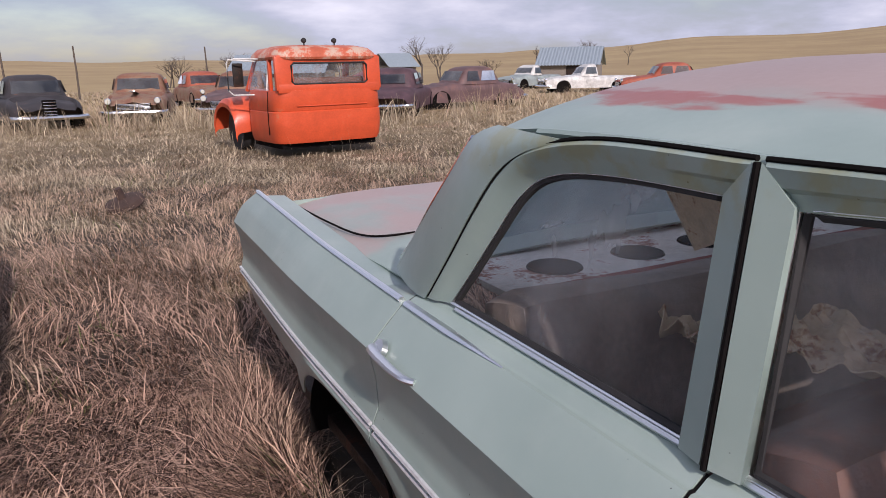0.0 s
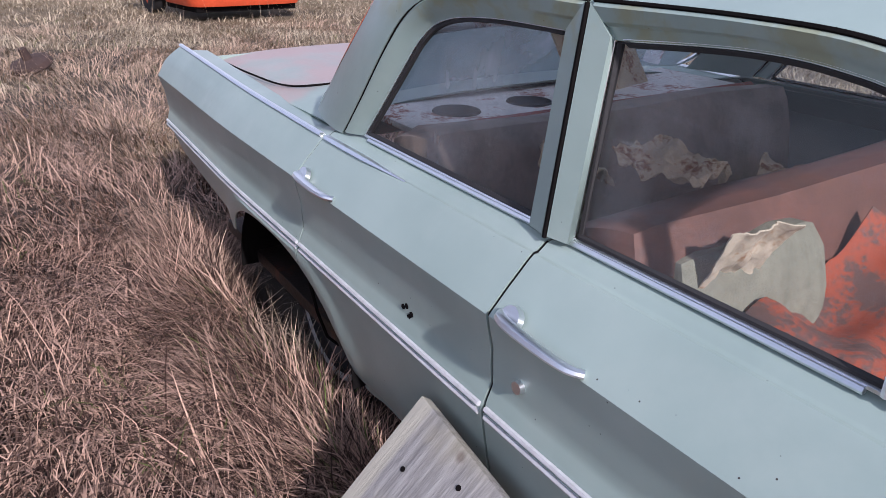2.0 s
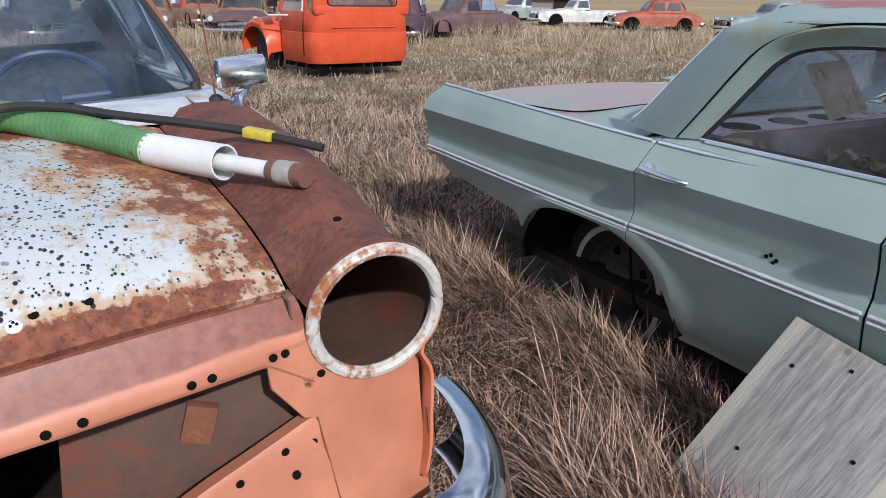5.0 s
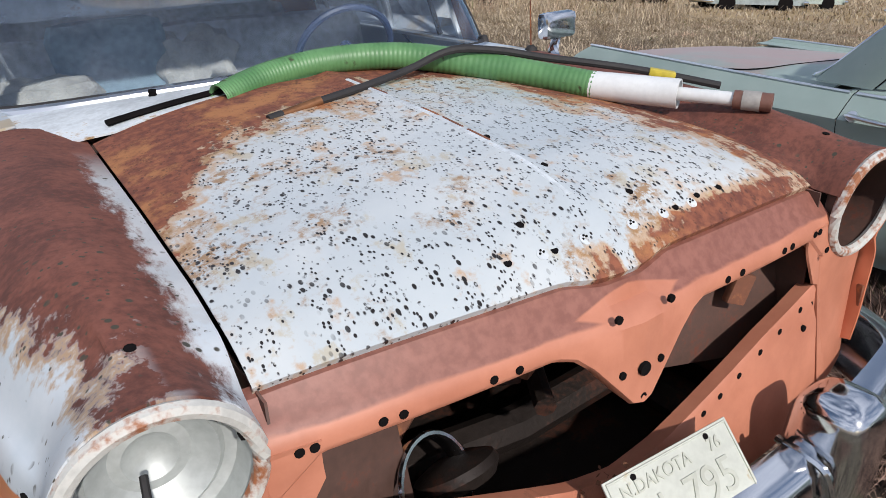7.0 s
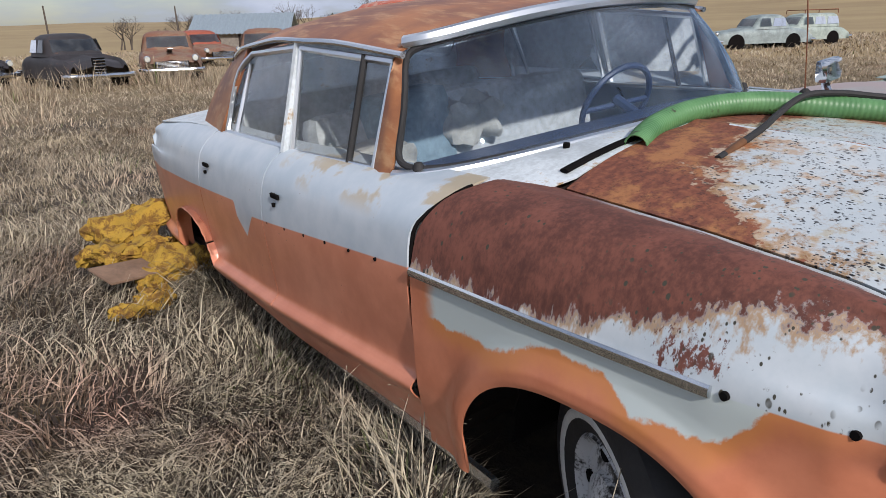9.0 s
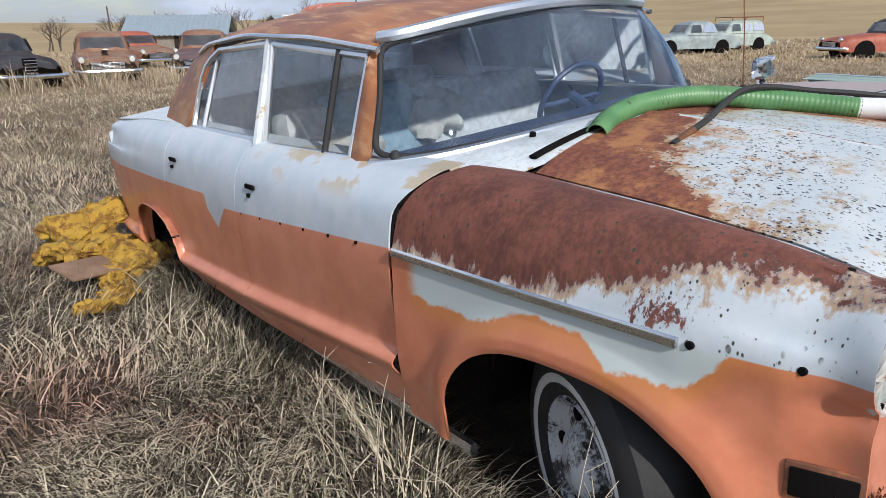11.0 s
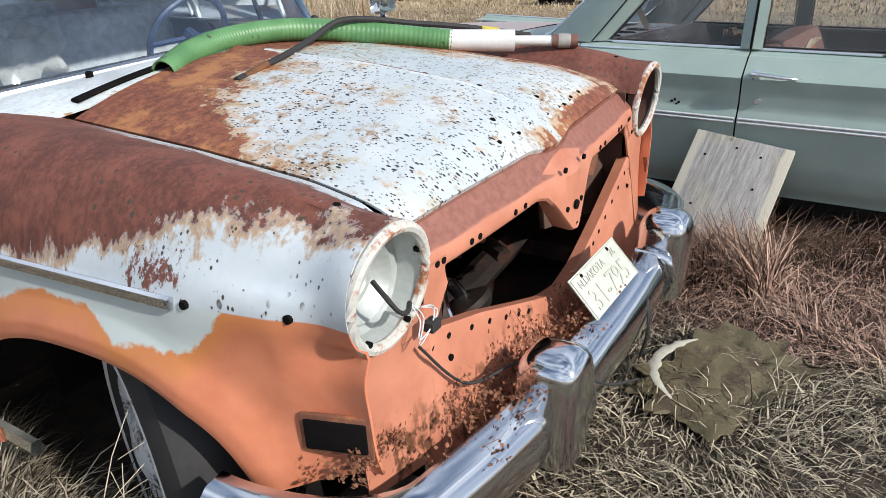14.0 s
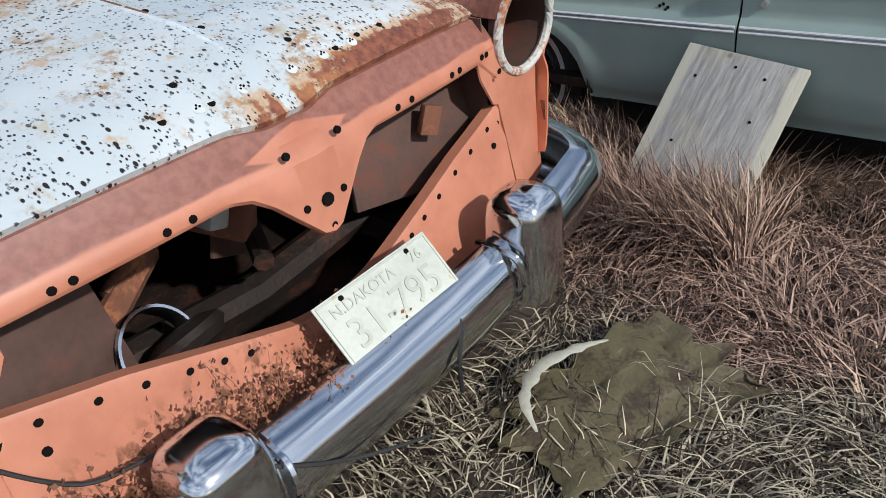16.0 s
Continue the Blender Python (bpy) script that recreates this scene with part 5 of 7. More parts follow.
for i in range(21):
    u = -1 + 2 * i / 20
    a, b = g_roof(u, -0.60 - 0.06 * (1 - u * u)), Vector((u * 0.83, -0.93 - 0.22 * (1 - u * u), 0.965))
    rows.append([a.lerp(b, j / 5) for j in range(6)])
front_glass = part("windscreen", grid(rows), GLASS_SIDE, saloon, "wrapped windscreen")
front_glass.visible_shadow = False
for s in (-1, 1):
    v = Vector((s, 1, 1))
    # broad rear pillar, from the door gap to the rear window
    front_line = curve([(0.820, 0.36, 1.344), (0.832, 0.485, 1.318), (0.838, 0.575, 1.270), (0.851, 0.648, 1.186), (0.863, 0.743, 1.063), (0.874, 0.832, 0.950)], 18)
    rear_line = curve([(0.786, 0.655, 1.346), (0.796, 0.740, 1.318), (0.804, 0.825, 1.235), (0.812, 0.935, 1.125), (0.818, 1.035, 1.025), (0.822, 1.105, 0.950)], 18)
    rows = [[(p.lerp(q, k / 8) + Vector((0.014 * math.sin(math.pi * (k / 8) ** 0.8), 0, 0))) * v for k in range(9)] for p, q in zip(front_line, rear_line)]
    part("c_pillar", grid(rows), GREEN, saloon, "broad green rear pillar", thick=0.012)
    part("rear_window_trim", tube([Vector(p) * v for p in curve([(0.791, 0.75, 1.318), (0.799, 0.832, 1.235), (0.807, 0.943, 1.125), (0.812, 1.045, 1.02), (0.800, 1.125, 0.968), (0.74, 1.16, 0.964), (0.67, 1.17, 0.968)], 24)], 0.011, 6, 0.8), CHROME, saloon, "chrome rear window trim")
    # drip rail with its dark gap
    part("drip_rail", tube([(g_roof(1, y) + Vector((0.014, 0, -0.002))) * v for y in [-0.52 + 1.02 * k / 16 for k in range(17)]], 0.010, 6, 0.8), GREEN_TOP, saloon)
    part("roof_gap", tube([(g_roof(1, y) + Vector((0.018, 0, -0.014))) * v for y in [-0.50 + 0.92 * k / 16 for k in range(17)]], 0.006, 6), BLACK, saloon)
    # door frames: rear, then front with the quarter light
    def ribbon(outer, inner, proud=0.008):
        """A flat pressed frame between two lines."""
        rows = [[o * v, (o.lerp(i, 0.12) + Vector((proud, 0, 0))) * v, (o.lerp(i, 0.5) + Vector((proud, 0, 0))) * v, (o.lerp(i, 0.62) + Vector((proud * 0.2, 0, 0))) * v, (i + Vector((proud * 0.2, 0, 0))) * v, (i + Vector((-0.02, 0, 0))) * v] for o, i in zip(outer, inner)]
        return grid(rows)

    for name, gap_line, glass_line in (
            ("rear_door_frame", [(0.824, 0.007, 1.350), (0.822, 0.30, 1.350), (0.830, 0.47, 1.322), (0.836, 0.565, 1.272), (0.850, 0.638, 1.188), (0.862, 0.733, 1.065), (0.872, 0.822, 0.955)],
             [(0.812, 0.046, 1.300), (0.808, 0.28, 1.298), (0.812, 0.435, 1.280), (0.820, 0.520, 1.235), (0.833, 0.595, 1.145), (0.845, 0.675, 1.045), (0.855, 0.745, 0.962)]),
            ("front_door_frame", [(0.824, -0.007, 1.350), (0.822, -0.28, 1.352), (0.818, -0.45, 1.342), (0.816, -0.57, 1.306), (0.830, -0.67, 1.200), (0.858, -0.83, 1.040), (0.875, -0.91, 0.955)],
             [(0.812, -0.046, 1.298), (0.806, -0.27, 1.314), (0.802, -0.41, 1.308), (0.802, -0.510, 1.280), (0.812, -0.600, 1.190), (0.838, -0.745, 1.045), (0.855, -0.82, 0.962)])):
        outer, inner = curve(gap_line, 44), curve(glass_line, 44)
        fr = part(name, ribbon(outer, inner), GREEN, saloon, "green window frame", thick=0.006)
        side_ = 1 if name == "rear_door_frame" else -1
        loop = [Vector((0.858, 0.046 * side_, 0.962))] + inner
        part("window_trim", tube([p * v for p in loop], 0.0045, 5, 1, True), CHROME_TRIM, fr, "thin bright window edge")
        part("window_seal", tube([(p + Vector((-0.006, 0, 0))).lerp(Vector((0.83, 0.3 * side_, 1.13)), 0.035) * v for p in loop], 0.007, 5, 1, True), RUBBER, fr, "black window rubber")
        bm = bmesh.new()
        bm.faces.new([bm.verts.new((p + Vector((-0.012, 0, 0))) * v) for p in loop])
        part("pane", bm, GLASS_SIDE, fr, "dusty window glass, its film paled for reflected light").visible_shadow = False
        part("frame_gap", tube([(p + Vector((0.001, 0, 0.003))) * v for p in outer], 0.0045, 6), BLACK, fr)
        e, g = side_ * 0.003, side_ * 0.048
        part("frame_face", grid([[Vector((0.868, e, 0.957)) * v, Vector((0.860, g, 0.957)) * v], [Vector((0.818, e, 1.348)) * v, Vector((0.812, g, 1.300)) * v]]), GREEN, fr, thick=0.034)
        if side_ > 0:
            part("frame_gap", tube([Vector(p) * v for p in ((0.884, 0.0, 0.955), (0.834, 0.0, 1.350))], 0.0045, 6), BLACK, fr)
        else:
            part("quarter_light_post", tube([Vector((0.862, -0.585, 0.962)) * v, Vector((0.806, -0.560, 1.238)) * v], 0.0075, 6), CHROME_TRIM, fr, "chrome quarter light post")
            part("quarter_light_seal", tube([Vector((0.860, -0.61, 0.962)) * v, Vector((0.806, -0.580, 1.225)) * v], 0.010, 6), RUBBER, fr)
    part("a_pillar", tube([Vector(p) * v for p in curve([(0.785, -0.60, 1.325), (0.806, -0.71, 1.22), (0.842, -0.90, 1.05), (0.858, -1.00, 0.96)], 12)], 0.022, 8), CHROME_OLD, saloon, "chrome windscreen pillar")
    for y in (1.12, -1.78):
        wheel("wheel", (s * 0.80, y, 0.27), s, BARE_WHEEL, True, parent=saloon)
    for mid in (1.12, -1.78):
        # arch shade put into the housing's colour here as well
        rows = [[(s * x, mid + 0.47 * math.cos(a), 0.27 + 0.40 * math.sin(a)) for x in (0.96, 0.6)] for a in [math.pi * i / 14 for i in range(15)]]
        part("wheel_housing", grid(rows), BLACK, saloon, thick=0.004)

# interior
shelf = part("parcel_shelf", box(1.4, 0.42, 0.02, (0, 0.93, 0.945), 0.006), SHELF, saloon, "white peeling parcel shelf with speaker holes")
for x in (-0.48, -0.20, 0.05):
    part("speaker_hole", disc(0.075, (x, 0.88, 0.957), (0, 0, 1), 22, 0.006), BLACK, shelf, "dark oval speaker hole")
part("shelf_edge", tube([(-0.72, 0.73, 0.945), (0.72, 0.73, 0.945)], 0.022, 8), plain("red_brown_edge", (0.30, 0.075, 0.055), 0.7), shelf)
part("rear_seat_back", soft_block(1.55, 0.20, 0.52, (0, 0.63, 0.72), 0.07, 0.02, 5, 2, pose(0, 0, 0, -14)), SEAT_DUST, saloon, "dusty grey-brown rear seat back")
part("rear_cushion", soft_block(1.55, 0.55, 0.22, (0, 0.28, 0.50), 0.07, 0.02, 5, 3), SEAT_BROWN, saloon, "dark brown rear cushion")
part("front_seat_back", soft_block(1.6, 0.20, 0.60, (0, -0.10, 0.69), 0.07, 0.02, 5, 4, pose(0, 0, 0, -14)), SEAT_BROWN, saloon, "dark brown front seat back")
part("seat_cover", soft_block(0.44, 0.22, 0.46, (-0.50, -0.12, 0.695), 0.07, 0.03, 5, 6, pose(0, 0, 0, -14)), SEAT_TAN, saloon, "olive seat cover")
part("front_cushion", soft_block(1.6, 0.55, 0.22, (0, -0.50, 0.52), 0.07, 0.02, 5, 5), SEAT_BROWN, saloon)
part("dashboard", box(1.5, 0.25, 0.2, (0, -1.02, 0.87), 0.05), HEADLINER, saloon)
sw = [(0.40 + 0.20 * math.cos(a), -0.82 + 0.09 * math.sin(a), 0.93 + 0.17 * math.sin(a)) for a in (2 * math.pi * i / 32 for i in range(32))]
part("steering_wheel", tube(sw, 0.013, 8, 1, True), RAG, saloon, "pale steering wheel")


def cloth(w, h, folds, depth, seed, ragged=0.05):
    """A crumpled sheet."""
    rows = []
    for i in range(29):
        row = []
        for j in range(29):
            u, v = i / 28 - 0.5, j / 28 - 0.5
            p = Vector((u * folds, v * folds * 0.6, seed))
            z = depth * (noise.noise(p) + 0.5 * noise.noise(p * 2.3) + 0.25 * abs(noise.noise(p * 5)))
            e = ragged * noise.noise(Vector((u * 6, v * 6, seed + 9)))
            row.append((u * w * (1 + e), v * h * (1 + e) , z))
        rows.append(row)
    return grid(rows)


def laid(name, bm, material, label, category, m, thick=0.003):
    return single(name, bm, material, label, category, GCAR @ m, thick=thick)


laid("brown_paper", cloth(0.26, 0.20, 5, 0.045, 3), PAPER, "crumpled brown paper lying on top of the front seat", "paper", pose(-0.40, 0.13, 0.985, 12, 6, 20))
laid("cream_rag", cloth(0.16, 0.20, 3, 0.022, 5), RAG, "crumpled cream cloth hanging down the front seat", "cloth", pose(-0.60, -0.20, 0.915, -60, 0, -8))
laid("red_cloth", cloth(0.75, 0.55, 3, 0.10, 7), RED_TARP, "faded orange-red cloth heaped on the front seat", "cloth", pose(-0.44, -0.47, 0.75, 10, -8, 6))
laid("red_cloth", cloth(0.55, 0.5, 3, 0.08, 12), RED_TARP, "faded orange-red cloth heaped by the dashboard", "cloth", pose(-0.40, -0.80, 0.69, 15, 0, -10))
laid("brown_paper", cloth(0.34, 0.24, 4, 0.06, 17), PAPER, "torn brown paper lying on the seats", "paper", pose(0.10, 0.10, 0.83, 10, -12, 30))
laid("brown_paper", cloth(0.22, 0.16, 4, 0.05, 21), PAPER, "torn brown paper scrap leaning on the rear seat", "paper", pose(-0.38, 0.47, 0.88, 25, 10, 70))
laid("cardboard_sheet", box(0.46, 0.24, 0.008, (0, 0, 0), 0.002), PAPER, "brown cardboard sheet leaning on the parcel shelf", "cardboard", pose(0.12, 0.90, 1.07, 58, 0, 15), 0)


# ---- hose, pipe and cable on the hood ----
def hood_at(x, y, lift):
    return Vector((x, y, (hood_z(x, y) if abs(x) < 0.61 else 1.03) + lift))


def hose_green():
    m = Mat("green_suction_hose", 0.45)
    n = m.noise(12, 4)
    c = m.mix(n.step(0.3, 0.7), (0.070, 0.185, 0.068), (0.105, 0.245, 0.096))
    c = m.mix(m.noise(30, 4).step(0.62, 0.75), c, (0.04, 0.035, 0.02))
    m.color(c)
    return m.m


HOSE = hose_green()
hose_line = curve([(-0.30, 1.080, 1.074), (-0.15, 1.13, 1.103), (0.03, 1.12, 1.122), (0.22, 1.03, 1.120), (0.40, 0.84, 1.086), (0.53, 0.635, 1.054)], 340)
hose = thing("green_hose", "ribbed green plastic suction hose lying across the hood", "hose", CAR)
part("ribbed_tube", tube(hose_line, lambda s: 0.034 + 0.0006 * math.sin(s * 2 * math.pi * 84), 16, 1, False, False), HOSE, hose, thick=0.004)
PVC = plain("white_pvc", (0.68, 0.70, 0.70), 0.4, var=0.06)
d = (Vector((0.728, 0.262, 1.048)) - Vector((0.527, 0.640, 1.062))).normalized()
sleeve = part("white_sleeve", tube([Vector((0.524, 0.645, 1.055)) + d * q for q in (0, 0.04, 0.12, 0.2, 0.22)], 0.034, 18, 1, False, False), PVC, hose, "white plastic sleeve", thick=0.004)
pipe_ob = part("white_pipe", tube([Vector((0.524, 0.645, 1.055)) + d * q for q in (0.1, 0.2, 0.3, 0.36)], 0.017, 12), PVC, hose, "thin white pipe")
part("coupling", tube([Vector((0.524, 0.645, 1.055)) + d * q for q in (0.345, 0.36, 0.40, 0.43)], 0.022, 12), plain("brown_coupling", (0.16, 0.075, 0.055), 0.6), pipe_ob, "brown threaded coupling")
part("band", tube([Vector((0.524, 0.645, 1.055)) + d * q for q in (0.365, 0.385, 0.405)], 0.0235, 12), plain("grey_band", (0.33, 0.32, 0.30), 0.6), pipe_ob)
cable = thing("black_air_line", "black rubber line with brass fitting lying over the hood", "cable", CAR)
line = curve([(-0.14, 0.842, 1.083), (0.0, 0.87, 1.096), (0.14, 0.91, 1.110), (0.27, 0.91, 1.142), (0.38, 0.86, 1.136), (0.49, 0.79, 1.112), (0.60, 0.71, 1.092), (0.72, 0.63, 1.066), (0.849, 0.498, 1.030)], 60)
part("line", tube(line, 0.010, 8), RUBBER, cable)
part("fitting", tube([(-0.14, 0.842, 1.083), (-0.19, 0.835, 1.076), (-0.24, 0.828, 1.070)], lambda s: 0.013 - 0.003 * s, 10), plain("tarnished_brass", (0.22, 0.10, 0.045), 0.5, 0.6), cable, "tarnished brass fitting")
part("cap", tube([(-0.24, 0.828, 1.070), (-0.275, 0.822, 1.066)], 0.011, 10), RUBBER, cable)
part("yellow_tag", box(0.07, 0.03, 0.022, line[53], 0.006, pose(0, 0, 0, 0, 10, -45)), plain("yellow_plastic", (0.62, 0.50, 0.05), 0.5), cable, "yellow plastic sleeve")


# ---- weathered board and rubbish in the grass ----
def board_wood():
    m = Mat("grey_weathered_wood", 0.85)
    g = m.noise(5, 8, 0.7, (1.6, 17, 17))
    big = m.noise(4, 4)
    c = m.mix(g.step(0.3, 0.7), (0.19, 0.185, 0.18), (0.37, 0.36, 0.345))
    c = m.mix(big.step(0.5, 0.75) * 0.35, c, (0.40, 0.36, 0.22))
    c = m.mix((m.y.abs() + big * 0.03).step(0.198, 0.212), c, (0.43, 0.41, 0.34))
    knot = m.cells(7).step(0.12, 0.03)
    c = m.mix(knot * 0.7, c, (0.13, 0.10, 0.08))
    m.color(c)
    return m.bump(g, 0.004, 0.8).m


BOARD = board_wood()
board = thing("weathered_board", "grey weathered plywood board leaning against the green car", "board", look((0, 0, 0), (0, 0, -1)))
foot, head = Vector((1.64, 1.76, 0.0)), Vector((2.085, 1.685, 0.525))
ax = (head - foot).normalized()
ay = Vector((0.03, -1.0, -0.03))
ay = (ay - ax * ay.dot(ax)).normalized()
az = ax.cross(ay)
mm = Matrix((ax, ay, az)).transposed().to_4x4()
mm.translation = foot.lerp(head, 0.5) + az * -0.02
board.matrix_basis = mm
part("panel", box((head - foot).length, 0.465, 0.032, (0, 0, 0), 0.004), BOARD, board)
for px, py in ((0.27, 0.10), (0.22, -0.15), (0.10, 0.12), (-0.05, -0.12), (-0.12, 0.08), (0.29, -0.02)):
    part("nail_hole", disc(0.006, (px, py, -0.0165 if az.z < 0 else 0.0165), (0, 0, 1), 7, 0.004), BLACK, board)

SHEET = plain("rotting_olive_sheet_metal", (0.115, 0.095, 0.048), 0.75, dirt=(0.06, 0.04, 0.025), dirt_amount=0.6, bump=0.004)
FOAM = plain("yellow_foam", (0.54, 0.33, 0.045), 0.95, scale=16, bump=0.02, dirt=(0.20, 0.10, 0.02), dirt_amount=0.68)
scrap = thing("sheet_metal_scrap", "torn olive metal sheet half buried in grass", "scrap metal", pose(0.58, 1.40, 0.065, 4, -3, -20))
part("sheet", cloth(0.60, 0.36, 3, 0.034, 33, 0.45), SHEET, scrap, thick=0.004)
part("torn_edge", tube(curve([(-0.27, 0.00, 0.035), (-0.24, 0.09, 0.055), (-0.15, 0.145, 0.065), (-0.02, 0.155, 0.055), (0.08, 0.15, 0.035)], 40), lambda q: 0.003 + 0.022 * math.sin(math.pi * q) * (0.7 + 0.6 * noise.noise(Vector((q * 14, 3, 1)))), 8, 0.25), plain("pale_torn_fibre", (0.38, 0.37, 0.31), 0.9), scrap, "pale torn curled edge")


def foam_slab(w, h, t, seed):
    bm = soft_block(w, h, t, (0, 0, 0), 0.03, 0.09, 7, seed)
    bmesh.ops.subdivide_edges(bm, edges=bm.edges, cuts=1, use_grid_fill=True)
    bm.normal_update()
    return lumpy(bm, 0.05, 24, seed)


for i, (x, y, z, w, h, t, rz, tilt) in enumerate(((-1.22, 6.05, 0.26, 0.55, 0.36, 0.10, 20, 10), (-1.30, 5.75, 0.19, 0.62, 0.40, 0.10, 35, -6), (-1.16, 5.45, 0.15, 0.45, 0.34, 0.12, 10, 8), (-1.42, 5.00, 0.10, 0.34, 0.22, 0.08, 50, -4))):
    single("foam_slab", foam_slab(w * 0.82, h * 0.82, t * 0.8, i * 3 + 1), FOAM, "crumbling yellow foam slab thrown in the grass", "foam", pose(x, y, z, tilt, -tilt, rz), group="heap of yellow foam")
single("foam_backing", box(0.32, 0.20, 0.015, (0, 0, 0), 0.004), plain("brown_fibreboard", (0.24, 0.15, 0.10), 0.9), "brown fibreboard on the foam heap", "board", pose(-1.40, 5.38, 0.18, 14, 6, 25))

HUBRUST = plain("rusted_hub", (0.06, 0.035, 0.028), 0.85, bump=0.004)
hub = thing("rusty_wheel_hub", "dark rusty wheel hub lying in red-brown grass", "scrap metal", pose(1.95, 9.6, 0.14, 15, 70, 30))
part("drum", lathe([(0, 0.0), (0, 0.09), (0.03, 0.20), (0.08, 0.22), (0.10, 0.21), (0.06, 0.18), (0.03, 0.10)], 26), HUBRUST, hub)
part("spindle", lathe([(-0.12, 0.0), (-0.12, 0.04), (0.02, 0.05)], 12), HUBRUST, hub)

# ---- orange truck cab ----
TRUCK_PAINT = plain("faded_orange_red_paint", (0.60, 0.085, 0.030), 0.38, var=0.10, scale=4, dirt=(0.45, 0.17, 0.09), dirt_amount=0.25)
TRUCK_TOP = plain("chalky_orange_roof", (0.55, 0.12, 0.055), 0.5, scale=5, dirt=(0.50, 0.36, 0.28), dirt_amount=0.6)
WHITE_TRIM = plain("white_enamel_tube", (0.62, 0.62, 0.60), 0.45)
truck = thing("truck_cab", "faded orange-red truck cab without its bed, standing in dry grass", "truck", pose(5.62, 13.2, 0.02, 0, 0, 7) @ Matrix.Diagonal((1.06, 1, 1, 1)))


def cab(zs, inset=0.0, y0=0.0, y1=1.5):
    """Rounded-rectangle rings at heights with half widths."""
    rows = []
    for z, hw, a, b in zs:
        ring = []
        for k in range(48):
            q = 2 * math.pi * k / 48
            cx, cy = math.cos(q), math.sin(q)
            e = 0.30
            ring.append((hw * math.copysign(abs(cx) ** e, cx), (a + b) / 2 + (b - a) / 2 * math.copysign(abs(cy) ** e, cy), z))
        rows.append(ring)
    return grid(rows, True)


part("lower_cab", caps(cab([(0.22, 0.93, 0.03, 1.5), (0.30, 0.96, 0.0, 1.5), (0.55, 0.975, -0.02, 1.5), (0.74, 0.97, -0.02, 1.5), (0.755, 0.955, 0.0, 1.5), (0.78, 0.97, -0.01, 1.5), (1.06, 0.955, 0.0, 1.5), (1.10, 0.945, 0.0, 1.5)])), TRUCK_PAINT, truck, "dented orange cab body")
for s in (-1, 1):
    part("corner_post", box(0.30, 0.09, 0.56, (s * 0.775, 0.075, 1.37), 0.03, pose(0, 0, 0, -3, 0, 0)), TRUCK_PAINT, truck)
    part("door_post", box(0.06, 0.07, 0.54, (s * 0.875, 0.42, 1.36), 0.015), TRUCK_PAINT, truck)
    part("windscreen_post", tube([(s * 0.92, 1.45, 1.08), (s * 0.82, 1.22, 1.62)], 0.035, 8), TRUCK_PAINT, truck)
    rows = [[(s * 0.935, 0.46, 1.10), (s * 0.86, 0.46, 1.60)], [(s * 0.935, 1.42, 1.10), (s * 0.86, 1.22, 1.60)]]
    part("side_window", grid(rows), GLASS_SIDE, truck).visible_shadow = False
    part("window_trim", tube([(s * 0.93, 0.46, 1.10), (s * 0.865, 0.46, 1.60)], 0.018, 6), WHITE_TRIM, truck)
    part("door_gap", tube([(s * 0.972, 0.36, 0.36), (s * 0.975, 0.36, 0.75), (s * 0.953, 0.36, 1.08)], 0.008, 5), BLACK, truck)
    # mirror frame
    mf = part("mirror_bracket", join(tube([(s * 0.86, 1.0, 1.58), (s * 1.30, 1.15, 1.62), (s * 1.33, 1.15, 1.56), (s * 1.33, 1.15, 1.10), (s * 1.25, 1.15, 1.02), (s * 0.95, 1.0, 1.02)], 0.014, 6), tube([(s * 0.88, 0.8, 1.62), (s * 1.28, 0.95, 1.63)], 0.014, 6)), WHITE_TRIM, truck, "white tube mirror bracket")
    part("mirror_head", box(0.17, 0.05, 0.40, (s * 1.16, 1.14, 1.36), 0.02), DARK_METAL, mf)
part("yellow_reflector", box(0.14, 0.02, 0.12, (1.14, 1.10, 1.12), 0.008), plain("amber_yellow", (0.65, 0.48, 0.03), 0.4), truck)
part("rear_sill", box(1.80, 0.09, 0.16, (0, 0.06, 1.13), 0.03), TRUCK_PAINT, truck)
part("rear_header", box(1.80, 0.09, 0.14, (0, 0.09, 1.60), 0.03), TRUCK_PAINT, truck)
part("window_seal", tube([(x, 0.028, z) for x, z in ((-0.62, 1.20), (-0.66, 1.24), (-0.66, 1.50), (-0.62, 1.54), (0.62, 1.54), (0.66, 1.50), (0.66, 1.24), (0.62, 1.20))], 0.018, 6, 1, True), RUBBER, truck, "black window rubber")
part("rear_window", grid([[(-0.66, 0.04, 1.20), (-0.66, 0.05, 1.54)], [(0.66, 0.04, 1.20), (0.66, 0.05, 1.54)]]), GLASS_SIDE, truck).visible_shadow = False
part("windscreen", grid([[(-0.84, 1.44, 1.10), (-0.78, 1.22, 1.62)], [(0.84, 1.44, 1.10), (0.78, 1.22, 1.62)]]), GLASS_SIDE, truck).visible_shadow = False
part("roof", caps(cab([(1.60, 0.905, 0.0, 1.36), (1.64, 0.925, -0.02, 1.38), (1.70, 0.90, 0.0, 1.36), (1.78, 0.82, 0.08, 1.26), (1.83, 0.62, 0.25, 1.08), (1.845, 0.3, 0.5, 0.85), (1.848, 0.02, 0.66, 0.69)])), TRUCK_TOP, truck, "chalky orange roof")
